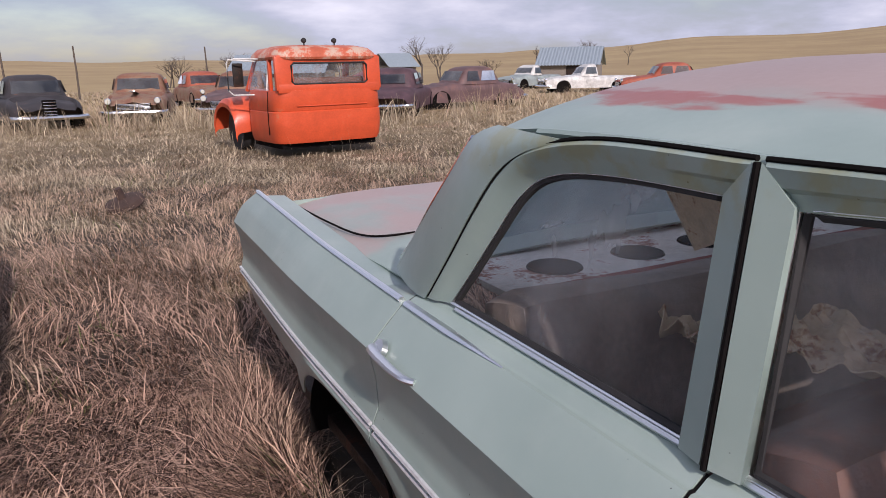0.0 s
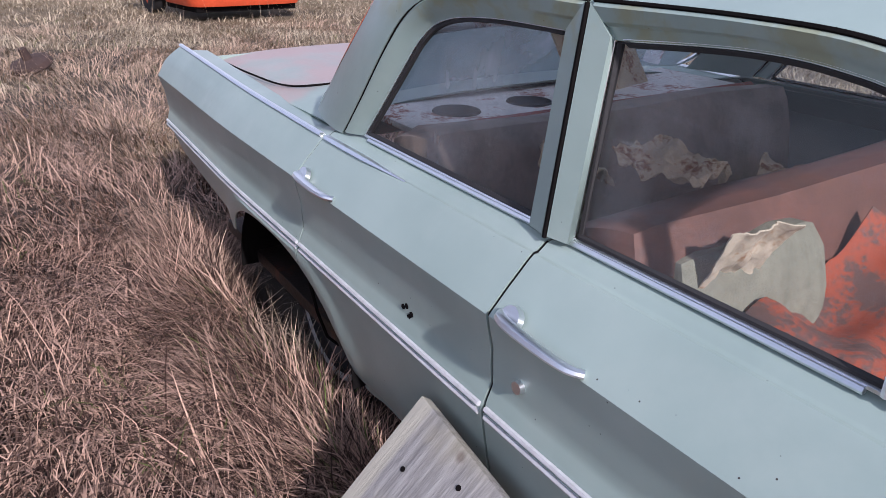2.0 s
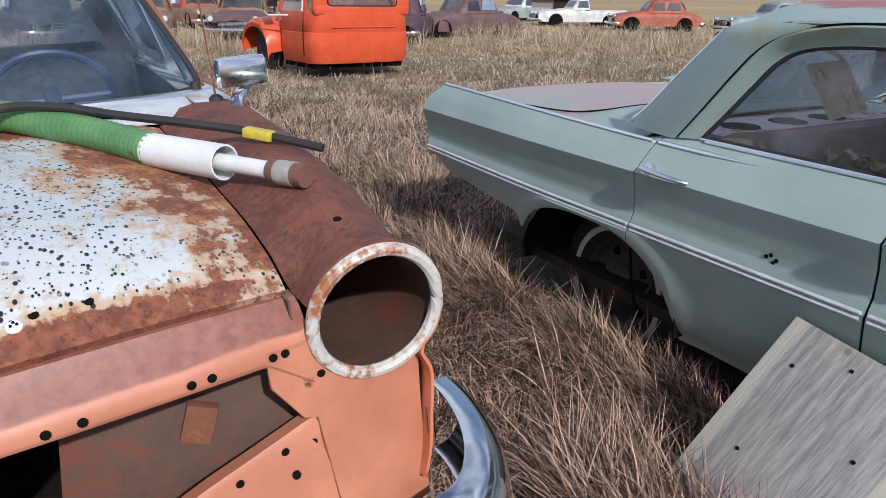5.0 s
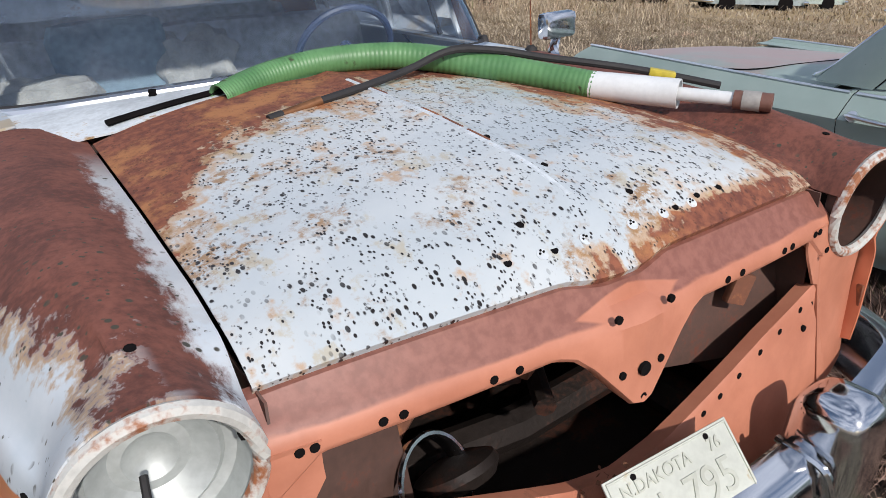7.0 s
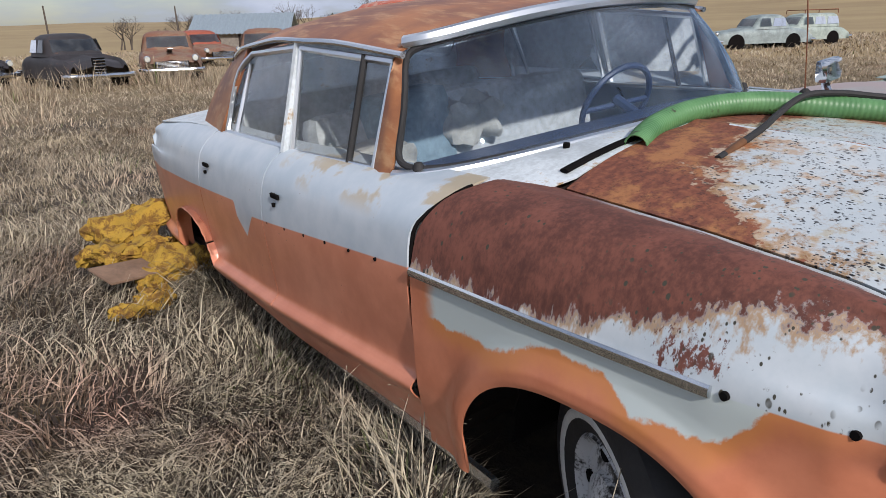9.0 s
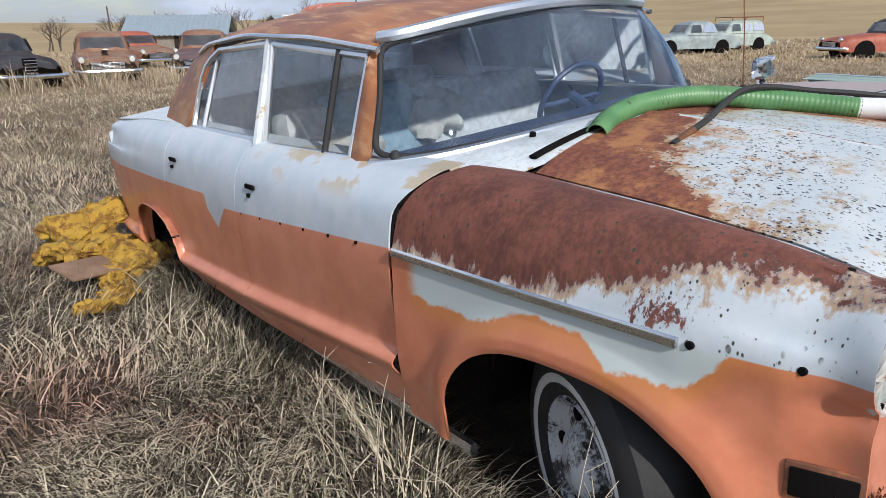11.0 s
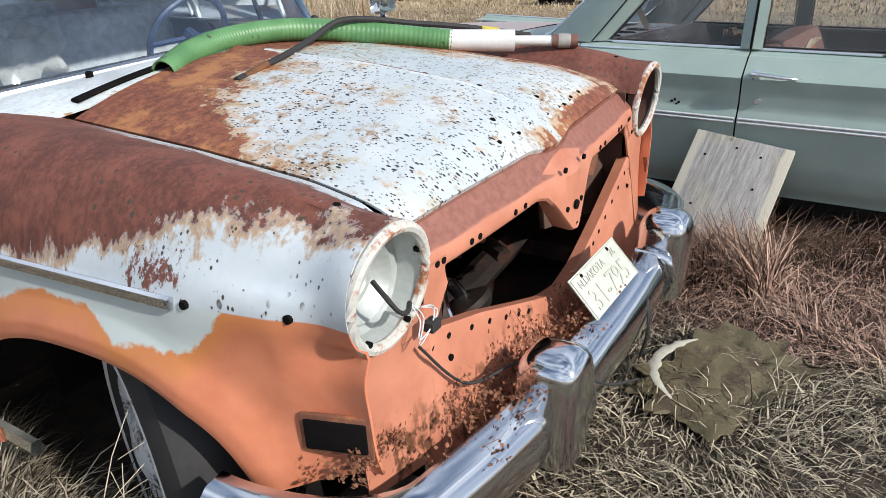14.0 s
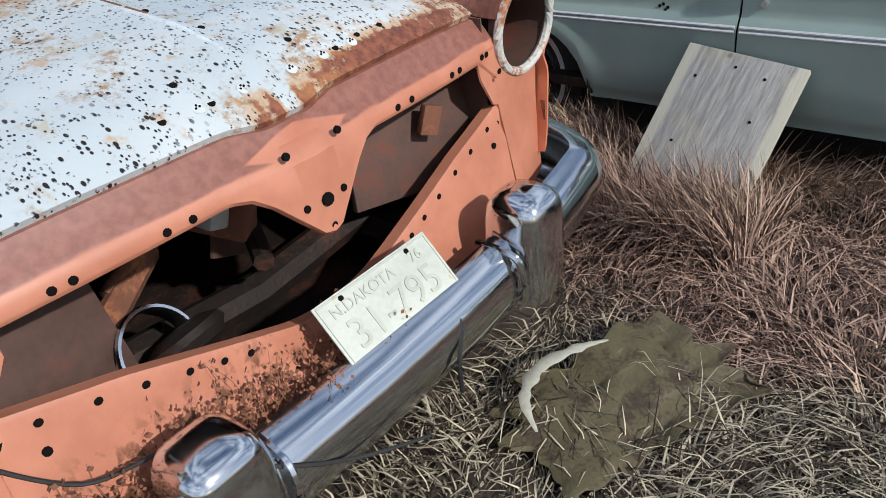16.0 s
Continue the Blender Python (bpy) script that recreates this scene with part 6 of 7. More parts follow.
for x in (-0.33, 0.20):
    lampm = part("roof_lamp", lathe([(-0.06, 0.0), (-0.06, 0.03), (0, 0.045), (0.03, 0.03), (0.035, 0)], 12, pose(x, 0.25, 1.91, 0, 0, -90)), RUBBER, truck)
    part("stalk", tube([(x, 0.25, 1.82), (x, 0.25, 1.88)], 0.012, 6), RUBBER, lampm)
part("press_line", tube([(-0.62, -0.022, 0.84), (0.62, -0.022, 0.84)], 0.010, 5), TRUCK_PAINT, truck)
part("dark_underside", box(1.7, 1.3, 0.2, (0, 0.8, 0.22), 0.02), BLACK, truck)
for s in (-1, 1):
    rows = []
    for i in range(25):
        a = math.pi * (i / 24)
        yy, zz = 2.05 - 0.62 * math.cos(a), 0.36 + 0.60 * math.sin(a) ** 0.7
        rows.append([(s * x, yy, zz - dz) for x, dz in ((0.55, -0.06), (0.90, 0.0), (1.12, 0.03), (1.18, 0.10), (1.17, 0.17))])
    part("front_fender", grid(rows), TRUCK_PAINT, truck, "round orange front fender", thick=0.02)
    part("fender_inner", box(0.04, 1.1, 0.5, (s * 0.62, 2.05, 0.55), 0.01), BLACK, truck)
rows = [[(u * 0.66, y, soft(y, (1.5, 1.12), (2.4, 1.08), (2.75, 0.98)) - 0.25 * abs(u) ** 4) for y in [1.45 + 1.3 * j / 10 for j in range(11)]] for u in [-1 + 2 * i / 14 for i in range(15)]]
part("truck_hood", grid(rows), TRUCK_PAINT, truck, thick=0.01)
part("seat_back", soft_block(1.5, 0.16, 0.4, (0, 0.35, 1.10), 0.05, 0.02, 5, 3), SEAT_BROWN, truck)
part("truck_wheel", lathe([(-0.2, 0.25), (-0.2, 0.42), (0, 0.42), (0.02, 0.25), (0, 0)], 26, pose(-0.98, 2.05, 0.36, 0, 0, 180)), RUBBER, truck)


# ---- far cars ----
def old_car(name, paint, roof_paint_, label, m, length=4.7, hump=1.0, wagon=False, pickup=False, bare=False):
    """A parked old car, front towards -y in its own frame."""
    car = thing(name, label, "pickup" if pickup else "car", m, group="cars parked in the field")
    h = 0.86
    rows = []
    for i in range(31):
        f = i / 30
        y = -length / 2 + length * f
        e = math.sin(math.pi * min(1, max(0, f))) ** 0.22 if 0 < f < 1 else 0.35
        hw = 0.87 * (0.80 + 0.20 * e)
        zt = h * soft(f, (0, 0.80), (0.06, 1.0), (0.3, 1.12), (0.75, 1.14), (0.93, 1.0), (1.0, 0.72))
        if pickup and f > 0.52:
            zt = h * 1.05
        ring = []
        for k in range(19):
            q = math.pi * k / 18
            cx, cz = math.cos(q), math.sin(q)
            low = 0.30
            x = hw * math.copysign(abs(cx) ** 0.35, cx)
            z = low + (zt - low) * cz ** 0.38
            front = max(0, 1 - abs(f - 0.17) / 0.14) + max(0, 1 - abs(f - 0.80) / 0.13)
            if abs(cx) > 0.5 and front > 0:
                z += 0.0
                x *= 1 + 0.05 * hump * front
            if 0.15 < abs(cx) < 0.6 and f < 0.3:
                z -= 0.07 * hump
            ring.append((x, y, z))
        rows.append(ring)
    body = part("body", caps(grid(rows)), paint, car)
    y0, y1 = (-0.75, 0.45) if pickup else (-0.75, 2.05 if wagon else 1.35)
    rows = []
    for z, ins, a, b in ((0.90, 0.0, 0.0, 0.0), (1.12, 0.05, 0.22, -0.14), (1.36, 0.12, 0.42, -0.30), (1.43, 0.16, 0.50, -0.36), (1.50, 0.28, 0.70, -0.52), (1.53, 0.55, 0.95, -0.75)):
        ring = []
        for k in range(40):
            q = 2 * math.pi * k / 40
            cx, cy = math.cos(q), math.sin(q)
            ya, yb = y0 + a, y1 + b * (0.4 if wagon or pickup else 1)
            ring.append(((0.80 - ins) * math.copysign(abs(cx) ** 0.4, cx), (ya + yb) / 2 + (yb - ya) / 2 * math.copysign(abs(cy) ** 0.4, cy), z))
        rows.append(ring)
    part("cabin", caps(grid(rows, True)), roof_paint_, car)
    wsn = [[(x, y0 + 0.155 - 0.03 * (1 - (x / 0.62) ** 2), 1.02), (x * 0.94, y0 + 0.385 - 0.03 * (1 - (x / 0.62) ** 2), 1.36)] for x in [-0.62 + 1.24 * i / 8 for i in range(9)]]
    part("windscreen", grid(wsn), GLASS_FAR, car)
    rwn = [[(x, y1 - (0.03 if wagon or pickup else 0.075) + 0.02 * (1 - (x / 0.5) ** 2), 1.06), (x * 0.92, y1 - (0.10 if wagon or pickup else 0.26) + 0.02, 1.33)] for x in [-0.5 + i / 8 for i in range(9)]]
    part("rear_window", grid(rwn), GLASS_FAR, car)
    for s in (-1, 1):
        for a, b in (((0.38, 1.0),) if pickup else ((0.42, 0.98), (1.04, 1.70)) + (((1.78, 2.5),) if wagon else ())):
            part("side_window", grid([[(s * 0.800, y0 + a, 1.02), (s * 0.712, y0 + a + 0.10, 1.36)], [(s * 0.800, y0 + b, 1.02), (s * 0.712, y0 + b - 0.04, 1.36)]]), GLASS_FAR, car)
        if not bare:
            hl = part("headlight", lathe([(0.0, 0.0), (0.0, 0.05), (-0.02, 0.085), (0.02, 0.10), (0.05, 0.10)], 18, pose(s * 0.66, -length / 2 + 0.0, 0.74, 0, 0, 90)), CHROME_OLD, car)
            part("lens", disc(0.075, (s * 0.66, -length / 2 - 0.022, 0.74), (0, -1, 0), 16, 0.02), LENS, hl)
        for y in (-length * 0.31, length * 0.28):
            part("wheel", lathe([(-0.18, 0.2), (-0.18, 0.33), (0.0, 0.33), (0.012, 0.2), (-0.02, 0.12), (0.0, 0.05), (0, 0)], 22, pose(s * 0.80, y, 0.30) @ Matrix.Diagonal((s, 1, 1, 1))), RUBBER, car)
        # no arch is cut: black discs draw the shade of the wheel openings
        part("arch_shade_disc", disc(0.40, (s * 0.872, -length * 0.31, 0.32), (s, 0, 0), 22, 0.02), BLACK, car)
        part("arch_shade_disc", disc(0.38, (s * 0.872, length * 0.28, 0.32), (s, 0, 0), 22, 0.02), BLACK, car)
    part("bumper", tube(curve([(-0.90, -length / 2 + 0.2, 0.42), (-0.8, -length / 2 - 0.09, 0.42), (0, -length / 2 - 0.13, 0.42), (0.8, -length / 2 - 0.09, 0.42), (0.90, -length / 2 + 0.2, 0.42)], 24), 0.05, 8, 1.2), CHROME_OLD, car, "dull chrome bumper")
    part("rear_bumper", tube(curve([(-0.90, length / 2 - 0.2, 0.42), (-0.8, length / 2 + 0.07, 0.42), (0, length / 2 + 0.11, 0.42), (0.8, length / 2 + 0.07, 0.42), (0.90, length / 2 - 0.2, 0.42)], 24), 0.05, 8, 1.2), CHROME_OLD, car, "dull chrome bumper")
    grille = part("grille", box(0.34 if bare else 0.95, 0.06, 0.44 if bare else 0.18, (0, -length / 2 + (0.06 if bare else 0.02), 0.66 if bare else 0.58), 0.02), BLACK, car)
    for i in range(5):
        part("grille_bar", box(0.30 if bare else 0.9, 0.03, 0.02, (0, -length / 2 - (0.0 if bare else 0.02), (0.50 if bare else 0.51) + (0.08 if bare else 0.035) * i), 0.005), CHROME_OLD, grille)
    return car


GLASS_FAR = glass("far_car_glass", (0.25, 0.29, 0.33), 0.10, ior=2.0)
LENS = plain("lamp_lens", (0.55, 0.55, 0.50), 0.2, var=0.05)


def worn(name, col, rust=0.5):
    return plain(name, col, 0.6, var=0.25, scale=3, dirt=(0.20, 0.085, 0.05), dirt_amount=rust)


def spot(az, far, eye=(1.55, 1.17)):
    """A place by bearing (degrees from +y towards +x) and distance."""
    return eye[0] + far * math.sin(radians(az)), eye[1] + far * math.cos(radians(az))


BLACKISH, TAN, PLUM, UMBER, WHITISH, BRICK, STEEL, MINT = (worn(n, c, r) for n, c, r in (
    ("black_car_paint", (0.035, 0.030, 0.032), 0.3), ("tan_rust_paint", (0.30, 0.19, 0.12), 0.75), ("plum_paint", (0.085, 0.045, 0.055), 0.3), ("umber_paint", (0.13, 0.075, 0.075), 0.4),
    ("chalk_white_paint", (0.58, 0.58, 0.56), 0.25), ("brick_red_paint", (0.36, 0.09, 0.05), 0.4), ("steel_grey_paint", (0.27, 0.32, 0.32), 0.3), ("pale_mint_paint", (0.36, 0.42, 0.38), 0.35)))
for nm, paint, top, lab, az_, far, turn, kw in (
        ("black_coupe", BLACKISH, BLACKISH, "rusty black forties sedan with exposed radiator in tall grass", -1.9, 24, 8, dict(hump=1.6, bare=True)),
        ("tan_sedan", TAN, TAN, "rust-tan fifties sedan with chrome hood stripe facing the track", 4.9, 25, -6, dict(hump=1.2)),
        ("brown_sedan", UMBER, TAN, "brown sedan with pinkish roof half hidden by the truck", 12.0, 25, -12, dict(hump=1.0)),
        ("plum_coupe", PLUM, PLUM, "dark plum coupe parked nose away", 23.8, 24, 168, dict(hump=1.3)),
        ("umber_sedan", UMBER, UMBER, "dusty purple-brown fifties sedan parked at an angle", 28.8, 27, -55, dict(hump=1.3)),
        ("white_pickup", WHITISH, WHITISH, "white pickup parked among weeds", 38.4, 40, -70, dict(hump=0.8, pickup=True, length=5.0)),
        ("red_hatchback", BRICK, BRICK, "faded red hatchback with green windows", 44.0, 36, -75, dict(hump=0.5, length=4.2)),
        ("grey_sedan", STEEL, STEEL, "grey-green sixties sedan standing on the plain", 52.3, 34, -60, dict(hump=0.5)),
        ("mint_wagon", MINT, MINT, "pale mint station wagon with a roof rack", 55.5, 38, -50, dict(hump=0.5, wagon=True, length=5.0)),
        ("maroon_sedan", BRICK, BLACKISH, "maroon sedan far across the field", 66.0, 30, -60, dict(hump=0.6)),
        ("rusty_wreck", TAN, BRICK, "rusty wreck in a row of old cars", 9.2, 33, 15, dict(hump=1.2)),
        ("grey_truck", STEEL, WHITISH, "grey-blue pickup behind the white one", 34.0, 46, -40, dict(hump=0.9, pickup=True)),
        ("dark_wreck", BLACKISH, UMBER, "dark wreck at the end of the row", -8.5, 27, 20, dict(hump=1.4))):
    gx, gy = spot(az_, far)
    c = old_car(nm, paint, top, lab, pose(gx, gy, -0.08, 0, 0, -az_ + turn), **kw)
    if nm == "mint_wagon":
        rack = part("roof_rack", join(*[tube([(x, -0.2, 1.68), (x, 1.8, 1.70)], 0.02, 5) for x in (-0.6, 0.6)], *[tube([(-0.6, y, 1.68), (0.6, y, 1.68)], 0.02, 5) for y in (-0.2, 0.8, 1.8)], *[tube([(x, y, 1.5), (x, y, 1.69)], 0.02, 5) for x in (-0.6, 0.6) for y in (-0.2, 1.8)]), RUSTY, c, "rusty roof rack")
    if nm == "tan_sedan":
        part("hood_stripe", box(0.16, 1.2, 0.02, (0, -1.65, 0.965), 0.005, pose(0, 0, 0, -5, 0, 0)), CHROME_OLD, c, "chrome hood stripe")

# ---- sheds ----
METAL = plain("blue_grey_roof_sheet", (0.30, 0.36, 0.40), 0.4, 0.3, var=0.1)
PLANK = plain("grey_boards", (0.24, 0.21, 0.18), 0.9)


def shed(label, m, w, d, h, ridge):
    s = thing("shed", label, "shed", m)
    part("wall", box(w, d, h, (0, 0, h / 2), 0.02), PLANK, s)
    for side_ in (-1, 1):
        rows = []
        for i in range(61):
            x = -w / 2 - 0.3 + (w + 0.6) * i / 60
            dz = 0.035 * math.sin(i * math.pi / 1.5)
            rows.append([(x, 0, h + ridge + dz), (x, side_ * (d / 2 + 0.4), h - 0.15 + dz)])
        part("roof", grid(rows), METAL, s, "blue-grey corrugated roof", smooth=False, thick=0.03)
    part("door", box(1.2, 0.06, min(2.0, h - 0.2), (0.5, -d / 2 - 0.03, min(2.0, h - 0.2) / 2), 0.01), DARK_METAL, s)
    return s


gx, gy = spot(18.5, 60, (-1.95, 1.39))
shed("low barn with a blue-grey corrugated roof", pose(gx, gy, 0, 0, 0, -30), 7, 5, 1.3, 1.3)
gx, gy = spot(37.2, 62)
shed("shed with a blue-grey metal roof behind old cars", pose(gx, gy, 0, 0, 0, -45), 4.6, 4.2, 1.5, 1.3)
gx, gy = spot(23.6, 75)
shed("small grey metal shed on the plain", pose(gx, gy, 0, 0, 0, 10), 3.2, 3, 1.6, 1.2)


# ---- lie of the land ----
def rise(az):
    """Elevation of the skyline by bearing, degrees."""
    return lerp(az, (-180, 1.0), (-60, 0.9), (-10, 0.8), (20, 0.8), (30, 0.95), (38, 1.1), (45, 1.4), (55, 1.9), (75, 2.4), (120, 1.8), (180, 1.0))


def ground_z(x, y):
    r = math.hypot(x, y)
    if r < 70:
        return 0.03 * noise.noise(Vector((x * 0.4, y * 0.4, 3)))
    az = math.degrees(math.atan2(x, y))
    f = min(1, (r - 70) / 830)
    return f * f * (3 - 2 * f) * 900 * math.tan(radians(rise(az) + 0.35 * noise.noise(Vector((az * 0.12, 0, 1)))))


# ---- bare trees and posts ----
BARK = plain("grey_bark", (0.10, 0.08, 0.065), 0.9)


def bare_tree(label, at, height, seed, spread=0.55, stems=1, lean=(0, 0)):
    rnd = random.Random(seed)
    tree = thing("bare_tree", label, "tree", pose(*at))
    limbs, twigs = [], []

    def grow(p, d, length, r, level):
        q = p + d * length
        mid = p.lerp(q, 0.5) + Vector((rnd.uniform(-1, 1), rnd.uniform(-1, 1), 0)) * length * 0.05
        (limbs if level < 2 else twigs).append(tube([p, mid, q], lambda s: r * (1 - 0.4 * s), 5 if level < 2 else 3))
        if level >= 5:
            return
        for _ in range(3 if level < 3 else 2):
            nd_ = (d + Vector((rnd.gauss(0, spread), rnd.gauss(0, spread), rnd.uniform(-0.05, 0.3)))).normalized()
            grow(p.lerp(q, rnd.uniform(0.65, 1.0)), nd_, length * rnd.uniform(0.6, 0.82), r * 0.55, level + 1)

    for k in range(stems):
        grow(Vector((rnd.uniform(-0.3, 0.3) * (stems - 1), rnd.uniform(-0.3, 0.3) * (stems - 1), 0)), Vector((rnd.gauss(lean[0], 0.15), rnd.gauss(lean[1], 0.15), 1)).normalized(), height * 0.30, height * 0.022, 0)
    part("trunk", join(*limbs), BARK, tree)
    part("twigs", join(*twigs), BARK, tree, "bare twigs")


for k, (az_, far, hgt, stems, sp) in enumerate(((19.6, 70, 4.6, 3, 0.5), (25.7, 75, 6.0, 1, 0.5), (27.0, 76, 4.6, 2, 0.5), (12.3, 80, 4.2, 5, 0.6), (14.8, 82, 4.4, 5, 0.6), (9.5, 60, 2.2, 4, 0.6), (31.0, 85, 3.0, 3, 0.6), (34.6, 170, 6.0, 1, 0.3), (38.4, 175, 7.5, 2, 0.35), (41.4, 180, 6.0, 1, 0.5), (7.6, 70, 3.5, 4, 0.6), (22, 72, 3.6, 3, 0.5))):
    gx, gy = spot(az_, far)
    bare_tree("leafless grey tree on the plain" if hgt > 4 else "leafless brushy thicket on the plain", (gx, gy, ground_z(gx, gy)), hgt, 40 + k, sp, stems)
for az_, far in ((0.9, 45), (9.6, 48), (-3.5, 44)):
    gx, gy = spot(az_, far)
    single("fence_post", tube([(0, 0, 0), (0.02, 0, 1.5), (0.0, 0.02, 2.9)], lambda s: 0.06 - 0.02 * s, 6), BARK, "thin grey wooden post", "post", pose(gx, gy, 0), group="fence posts")


# ---- ground and grass ----
def field():
    m = Mat("dry_grassland", 0.95)
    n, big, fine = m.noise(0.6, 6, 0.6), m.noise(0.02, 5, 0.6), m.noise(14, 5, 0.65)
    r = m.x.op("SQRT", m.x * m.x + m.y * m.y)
    # nearby earth is extra dark: shade between the blades is in its colour
    near_shade = m.mix((n * 0.5 + fine * 0.5).step(0.3, 0.7), (0.025, 0.018, 0.013), (0.075, 0.055, 0.038))
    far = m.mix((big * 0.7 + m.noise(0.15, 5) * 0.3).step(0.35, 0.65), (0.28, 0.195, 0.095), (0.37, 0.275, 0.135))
    m.color(m.mix((r + n * 16).step(14, 40), near_shade, far))
    return m.bump(fine, 0.02).m


rad = [0.01] + [0.5 * 1.16 ** k for k in range(58)]
rows = [[(r * math.sin(a), r * math.cos(a), ground_z(r * math.sin(a), r * math.cos(a))) for a in (2 * math.pi * k / 180 for k in range(180))] for r in rad if r < 2600]
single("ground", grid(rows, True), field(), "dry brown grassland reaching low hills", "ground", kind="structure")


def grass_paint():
    m = Mat("dry_grass", 0.75, spec=0.25)
    pick = m.island()
    i = pick.step(0.06, 1.32)
    patch = m.noise(0.55, 4, 0.6)
    red = (m.noise(0.5, 3, 0.5, (1, 1, 1), (5, 2, 0)) + m.x.step(0.2, 1.2) * m.x.step(6.5, 4.0) * m.y.step(13.0, 10.0) * 0.22).step(0.54, 0.68)
    straw = m.mix(i, (0.030, 0.020, 0.014), (0.74, 0.645, 0.47))
    russet = m.mix(i, (0.034, 0.016, 0.012), (0.76, 0.505, 0.385))
    c = m.mix(red, straw, russet)
    c = m.mix(patch.step(0.55, 0.7) * 0.5, c, (0.40, 0.33, 0.19))
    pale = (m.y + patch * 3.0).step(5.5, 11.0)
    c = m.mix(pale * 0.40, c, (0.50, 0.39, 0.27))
    green = ((pick * 37.0).op("FRACT", pick * 37.0)).step(0.94, 0.955) * patch.step(0.48, 0.40)
    c = m.mix(green, c, (0.10, 0.13, 0.035))
    m.color(c)
    return m.m


def scatter(rng, n, r0, r1, a0, a1, centre):
    r = np.sqrt(rng.uniform(r0 * r0, r1 * r1, n))
    a = np.radians(rng.uniform(a0, a1, n))
    return centre[0] + r * np.sin(a), centre[1] + r * np.cos(a)


def blades(rng, x, y, length, width, matted):
    """Vertices of bent, tapering blades."""
    n = len(x)
    flow = 1.3 + 1.4 * np.sin(x * 1.1 + 0.6 * np.sin(y * 0.9)) + 1.1 * np.cos(y * 0.8 + 0.5 * np.sin(x * 1.7))
    flow = flow + 1.5 * np.sin(x * 3.7 + 1.3 * np.sin(y * 2.9)) + 1.3 * np.cos(y * 4.1 + 1.2 * np.sin(x * 3.1))
    ang = flow + rng.normal(0, 0.80, n)
    bend = np.clip(rng.normal(matted, 0.35, n), 0.05, 1.6)
    clump = 0.5 + 0.5 * np.sin(x * 5.1 + 2 * np.sin(y * 3.3)) * np.sin(y * 4.3 + 1.7 * np.sin(x * 2.9))
    length = length * (0.65 + 0.6 * clump)
    dx, dy = np.cos(ang), np.sin(ang)
    turn = rng.normal(0, 0.5, n)
    px, py = -np.sin(ang + turn), np.cos(ang + turn)
    verts = np.zeros((n, 7, 3))
    hx, hz = np.zeros(n), np.zeros(n)
    levels = [(hx.copy(), hz.copy())]
    tilt = rng.uniform(0.0, 0.5, n) + 0.25 * matted
    for k in range(3):
        hx = hx + length / 3 * np.sin(tilt)
        hz = hz + length / 3 * np.cos(tilt)
        levels.append((hx.copy(), np.maximum(hz, 0.012)))
        tilt = tilt + bend * 0.75
    side = rng.normal(0, 0.16, n) * length
    for k, w in ((0, 1.0), (1, 0.9), (2, 0.6)):
        cx = x + dx * levels[k][0] + px * side * (k / 3) ** 2
        cy = y + dy * levels[k][0] + py * side * (k / 3) ** 2
        verts[:, 2 * k] = np.stack([cx - px * width * w / 2, cy - py * width * w / 2, levels[k][1]], -1)
        verts[:, 2 * k + 1] = np.stack([cx + px * width * w / 2, cy + py * width * w / 2, levels[k][1]], -1)
    verts[:, 6] = np.stack([x + dx * levels[3][0] + px * side, y + dy * levels[3][0] + py * side, levels[3][1]], -1)
    verts[:, :, 2] -= 0.01
    return verts


def inside_cars(x, y):
    """Footprints where nothing grows."""
    c, s = math.cos(radians(1.2)), math.sin(radians(1.2))
    lx, ly = (x - 0.058) * c + (y - 1.75) * s, -(x - 0.058) * s + (y - 1.75) * c
    a = (np.abs(lx) < 0.92) & (ly > 0.02) & (ly < 4.25)
    b = (np.abs(x - 3.1) < 0.92) & (y - 1.75 > -2.6) & (y - 1.75 < 2.35)
    d = (np.abs(x - 5.55) < 0.9) & (y > 13.3) & (y < 16.2)
    e = (np.abs(x - 1.86) < 0.12) & (np.abs(y - 1.73) < 0.18)
    f = (np.hypot(x - 0.58, (y - 1.40) * 1.5) < 0.15)
    return a | b | d | e | f


rng = np.random.default_rng(5)
parts = []
centre = (0.3, 1.6)
for n, r0, r1, a0, a1, l0, l1, w0, matted in (
        (190000, 0.0, 3.2, -180, 180, 0.09, 0.235, 0.0046, 1.35), (60000, 3.2, 6.0, -60, 110, 0.14, 0.36, 0.0062, 0.95), (45000, 3.2, 8.0, 110, 300, 0.14, 0.34, 0.010, 1.1), (80000, 6.0, 12.0, -45, 100, 0.12, 0.26, 0.0075, 1.15),
        (85000, 12.0, 26.0, -35, 95, 0.12, 0.24, 0.012, 1.15), (40000, 26.0, 60.0, -30, 90, 0.2, 0.36, 0.034, 0.9)):
    x, y = scatter(rng, n, r0, r1, a0, a1, centre)
    keep = ~inside_cars(x, y)
    x, y = x[keep], y[keep]
    parts.append(blades(rng, x, y, rng.uniform(l0, l1, len(x)), w0 * rng.uniform(0.6, 1.5, len(x)), matted))
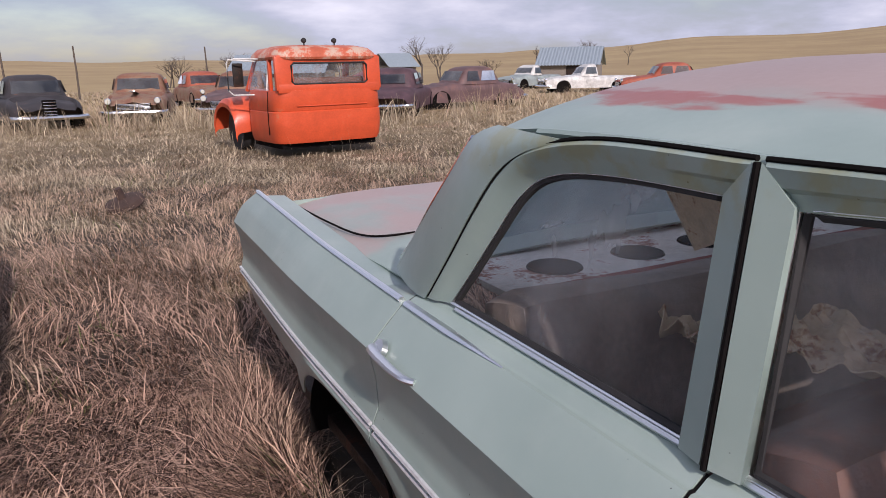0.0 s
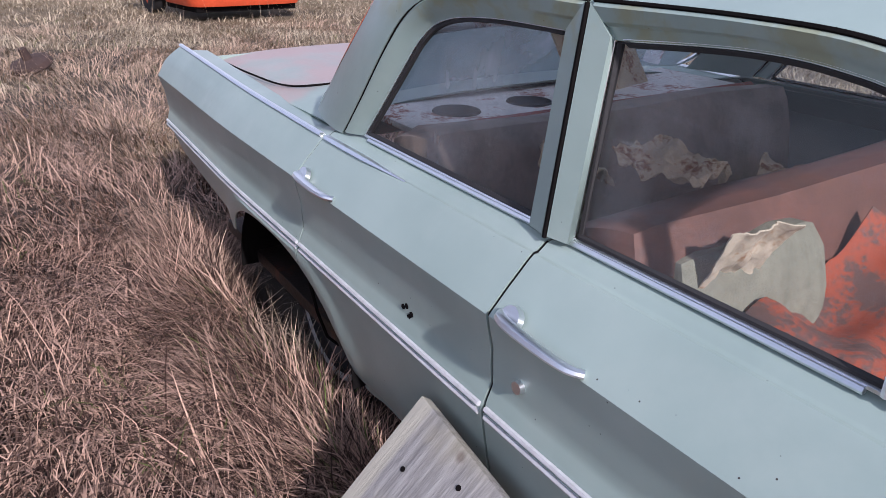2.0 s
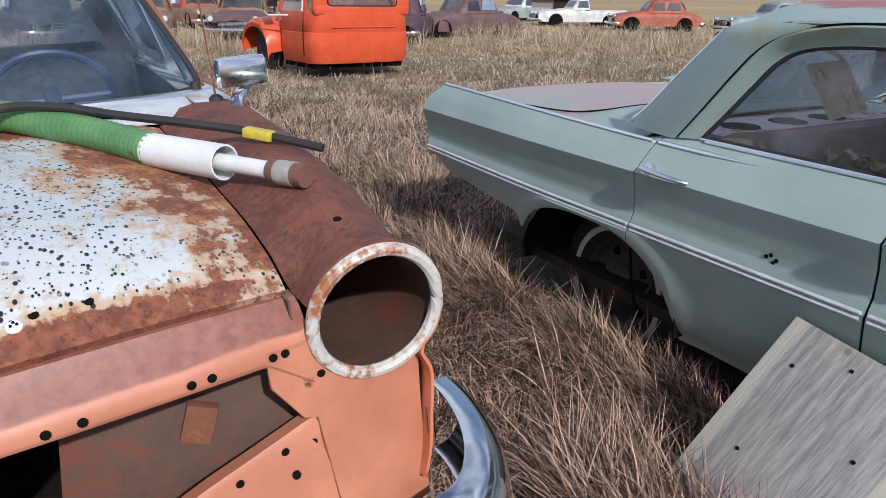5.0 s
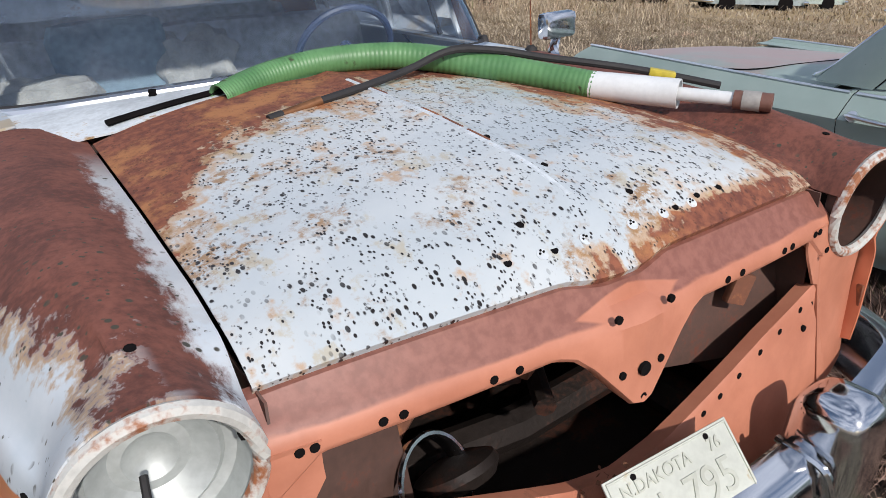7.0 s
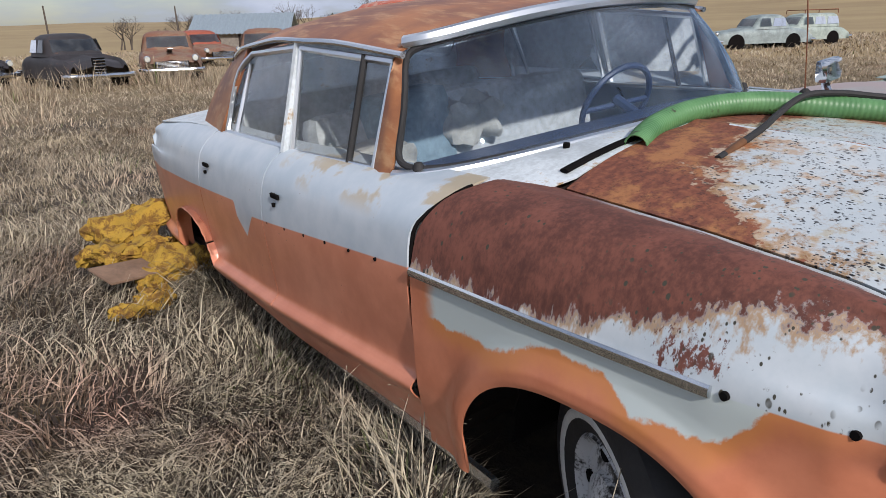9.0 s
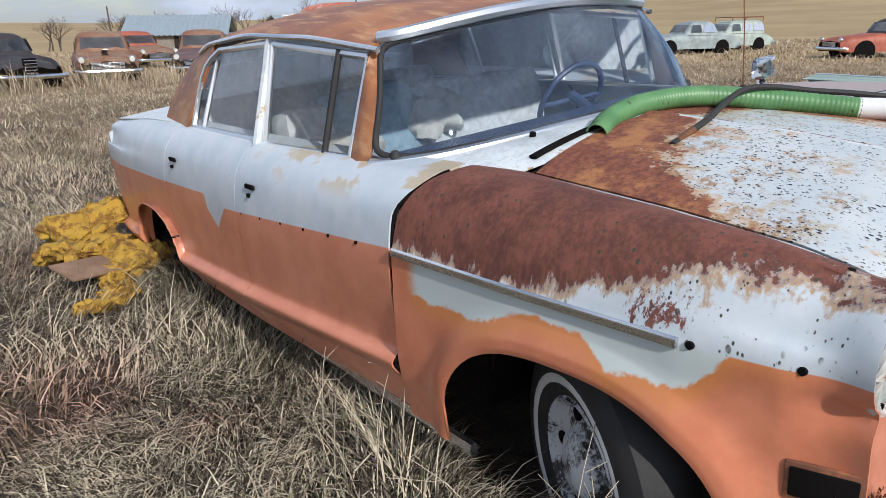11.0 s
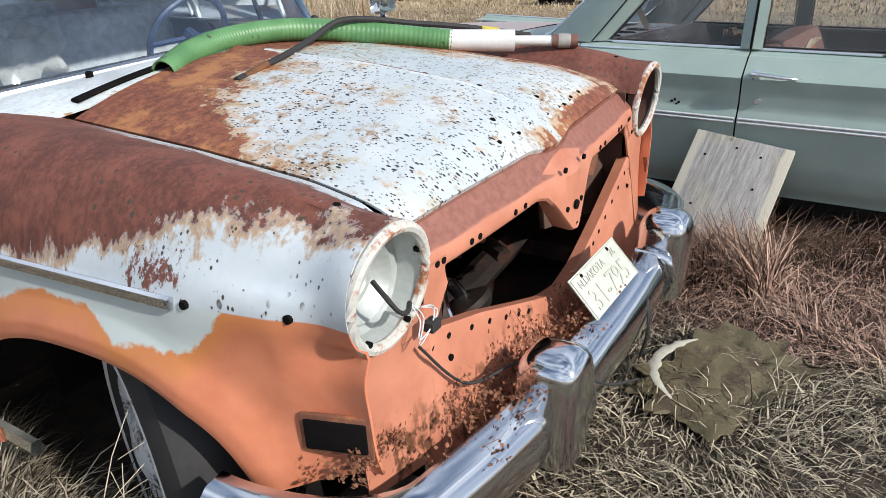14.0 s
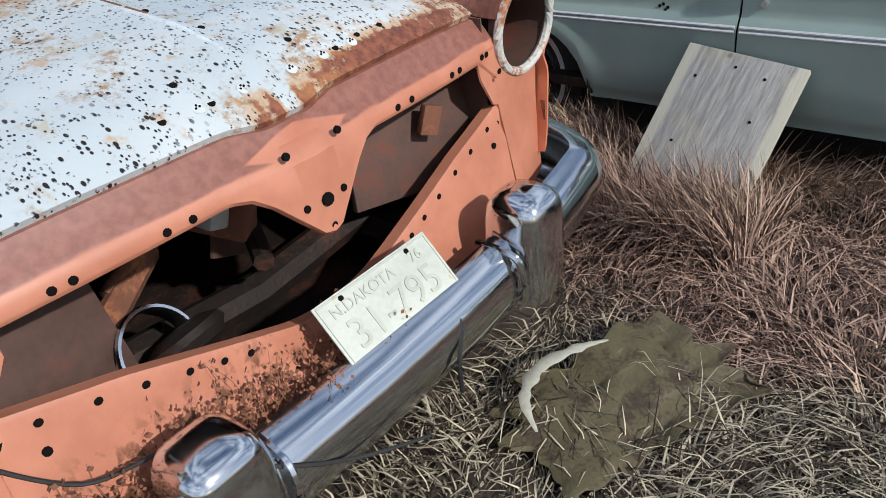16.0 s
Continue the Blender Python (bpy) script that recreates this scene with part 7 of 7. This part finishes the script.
# longer tufts along the flanks of the cars
for cx, hw, y0, y1, n in ((0.0, 0.93, 1.85, 6.0, 9000), (3.1, 0.93, -0.6, 4.3, 16000)):
    sgn = np.where(rng.uniform(0, 1, n) < (0.75 if cx < 1 else 0.1), -1.0, 1.0) if cx < 1 else -np.ones(n)
    x = cx + sgn * (hw + np.abs(rng.normal(0, 0.09, n)))
    y = rng.uniform(y0, y1, n)
    keep = ~inside_cars(x, y)
    parts.append(blades(rng, x[keep], y[keep], rng.uniform(0.16, 0.36, keep.sum()), 0.005 * rng.uniform(0.6, 1.5, keep.sum()), 0.8))
# thick tufts beside the rear wheel of the green car
x, y = 2.12 - np.abs(rng.normal(0, 0.16, 5000)), rng.uniform(2.1, 3.7, 5000)
parts.append(blades(rng, x, y, rng.uniform(0.22, 0.42, 5000), 0.005 * rng.uniform(0.6, 1.5, 5000), 0.75))
# tufts round the foot of the board
x, y = rng.uniform(1.36, 1.72, 3500), rng.uniform(1.38, 2.06, 3500)
parts.append(blades(rng, x, y, rng.uniform(0.24, 0.42, 3500), 0.005 * rng.uniform(0.6, 1.5, 3500), 0.6))
# upright stalks here and there
x, y = scatter(rng, 2600, 1.0, 14.0, -60, 110, centre)
keep = ~inside_cars(x, y)
x, y = x[keep], y[keep]
parts.append(blades(rng, x, y, rng.uniform(0.3, 0.6, len(x)), 0.003 * rng.uniform(0.7, 1.6, len(x)), 0.15))
# tall dry weeds in front of the row of old cars
for a0, a1, r0, r1, n in ((-12, 22, 18.5, 23.0, 6500), (22, 48, 19.0, 30.0, 6500), (-40, -8, 14.0, 24.0, 3500)):
    x, y = scatter(rng, n, r0, r1, a0, a1, (1.55, 1.17))
    lump = np.sin(x * 1.9 + np.sin(y * 1.3)) * np.sin(y * 1.5 + 1.2 * np.sin(x * 0.8)) > 0.15
    x, y = x[lump], y[lump]
    parts.append(blades(rng, x, y, rng.uniform(0.35, 0.85, len(x)), 0.014 * rng.uniform(0.6, 1.5, len(x)), 0.3))
verts = np.concatenate(parts).reshape(-1, 3)
count = len(verts) // 7
faces = np.array([[0, 1, 3, 2], [2, 3, 5, 4]])
base_i = (np.arange(count) * 7)[:, None]
quads = np.concatenate([base_i + faces[0], base_i + faces[1]], 1)
loops = np.concatenate([quads, base_i + np.array([4, 5, 6])], 1).astype(np.int32).ravel()
starts = (np.arange(count)[:, None] * 11 + np.array([0, 4, 8])).astype(np.int32).ravel()
me = bpy.data.meshes.new("grass")
me.vertices.add(len(verts))
me.vertices.foreach_set("co", verts.astype(np.float32).ravel())
me.loops.add(len(loops))
me.loops.foreach_set("vertex_index", loops)
me.polygons.add(len(starts))
me.polygons.foreach_set("loop_start", starts)
me.update(calc_edges=True)
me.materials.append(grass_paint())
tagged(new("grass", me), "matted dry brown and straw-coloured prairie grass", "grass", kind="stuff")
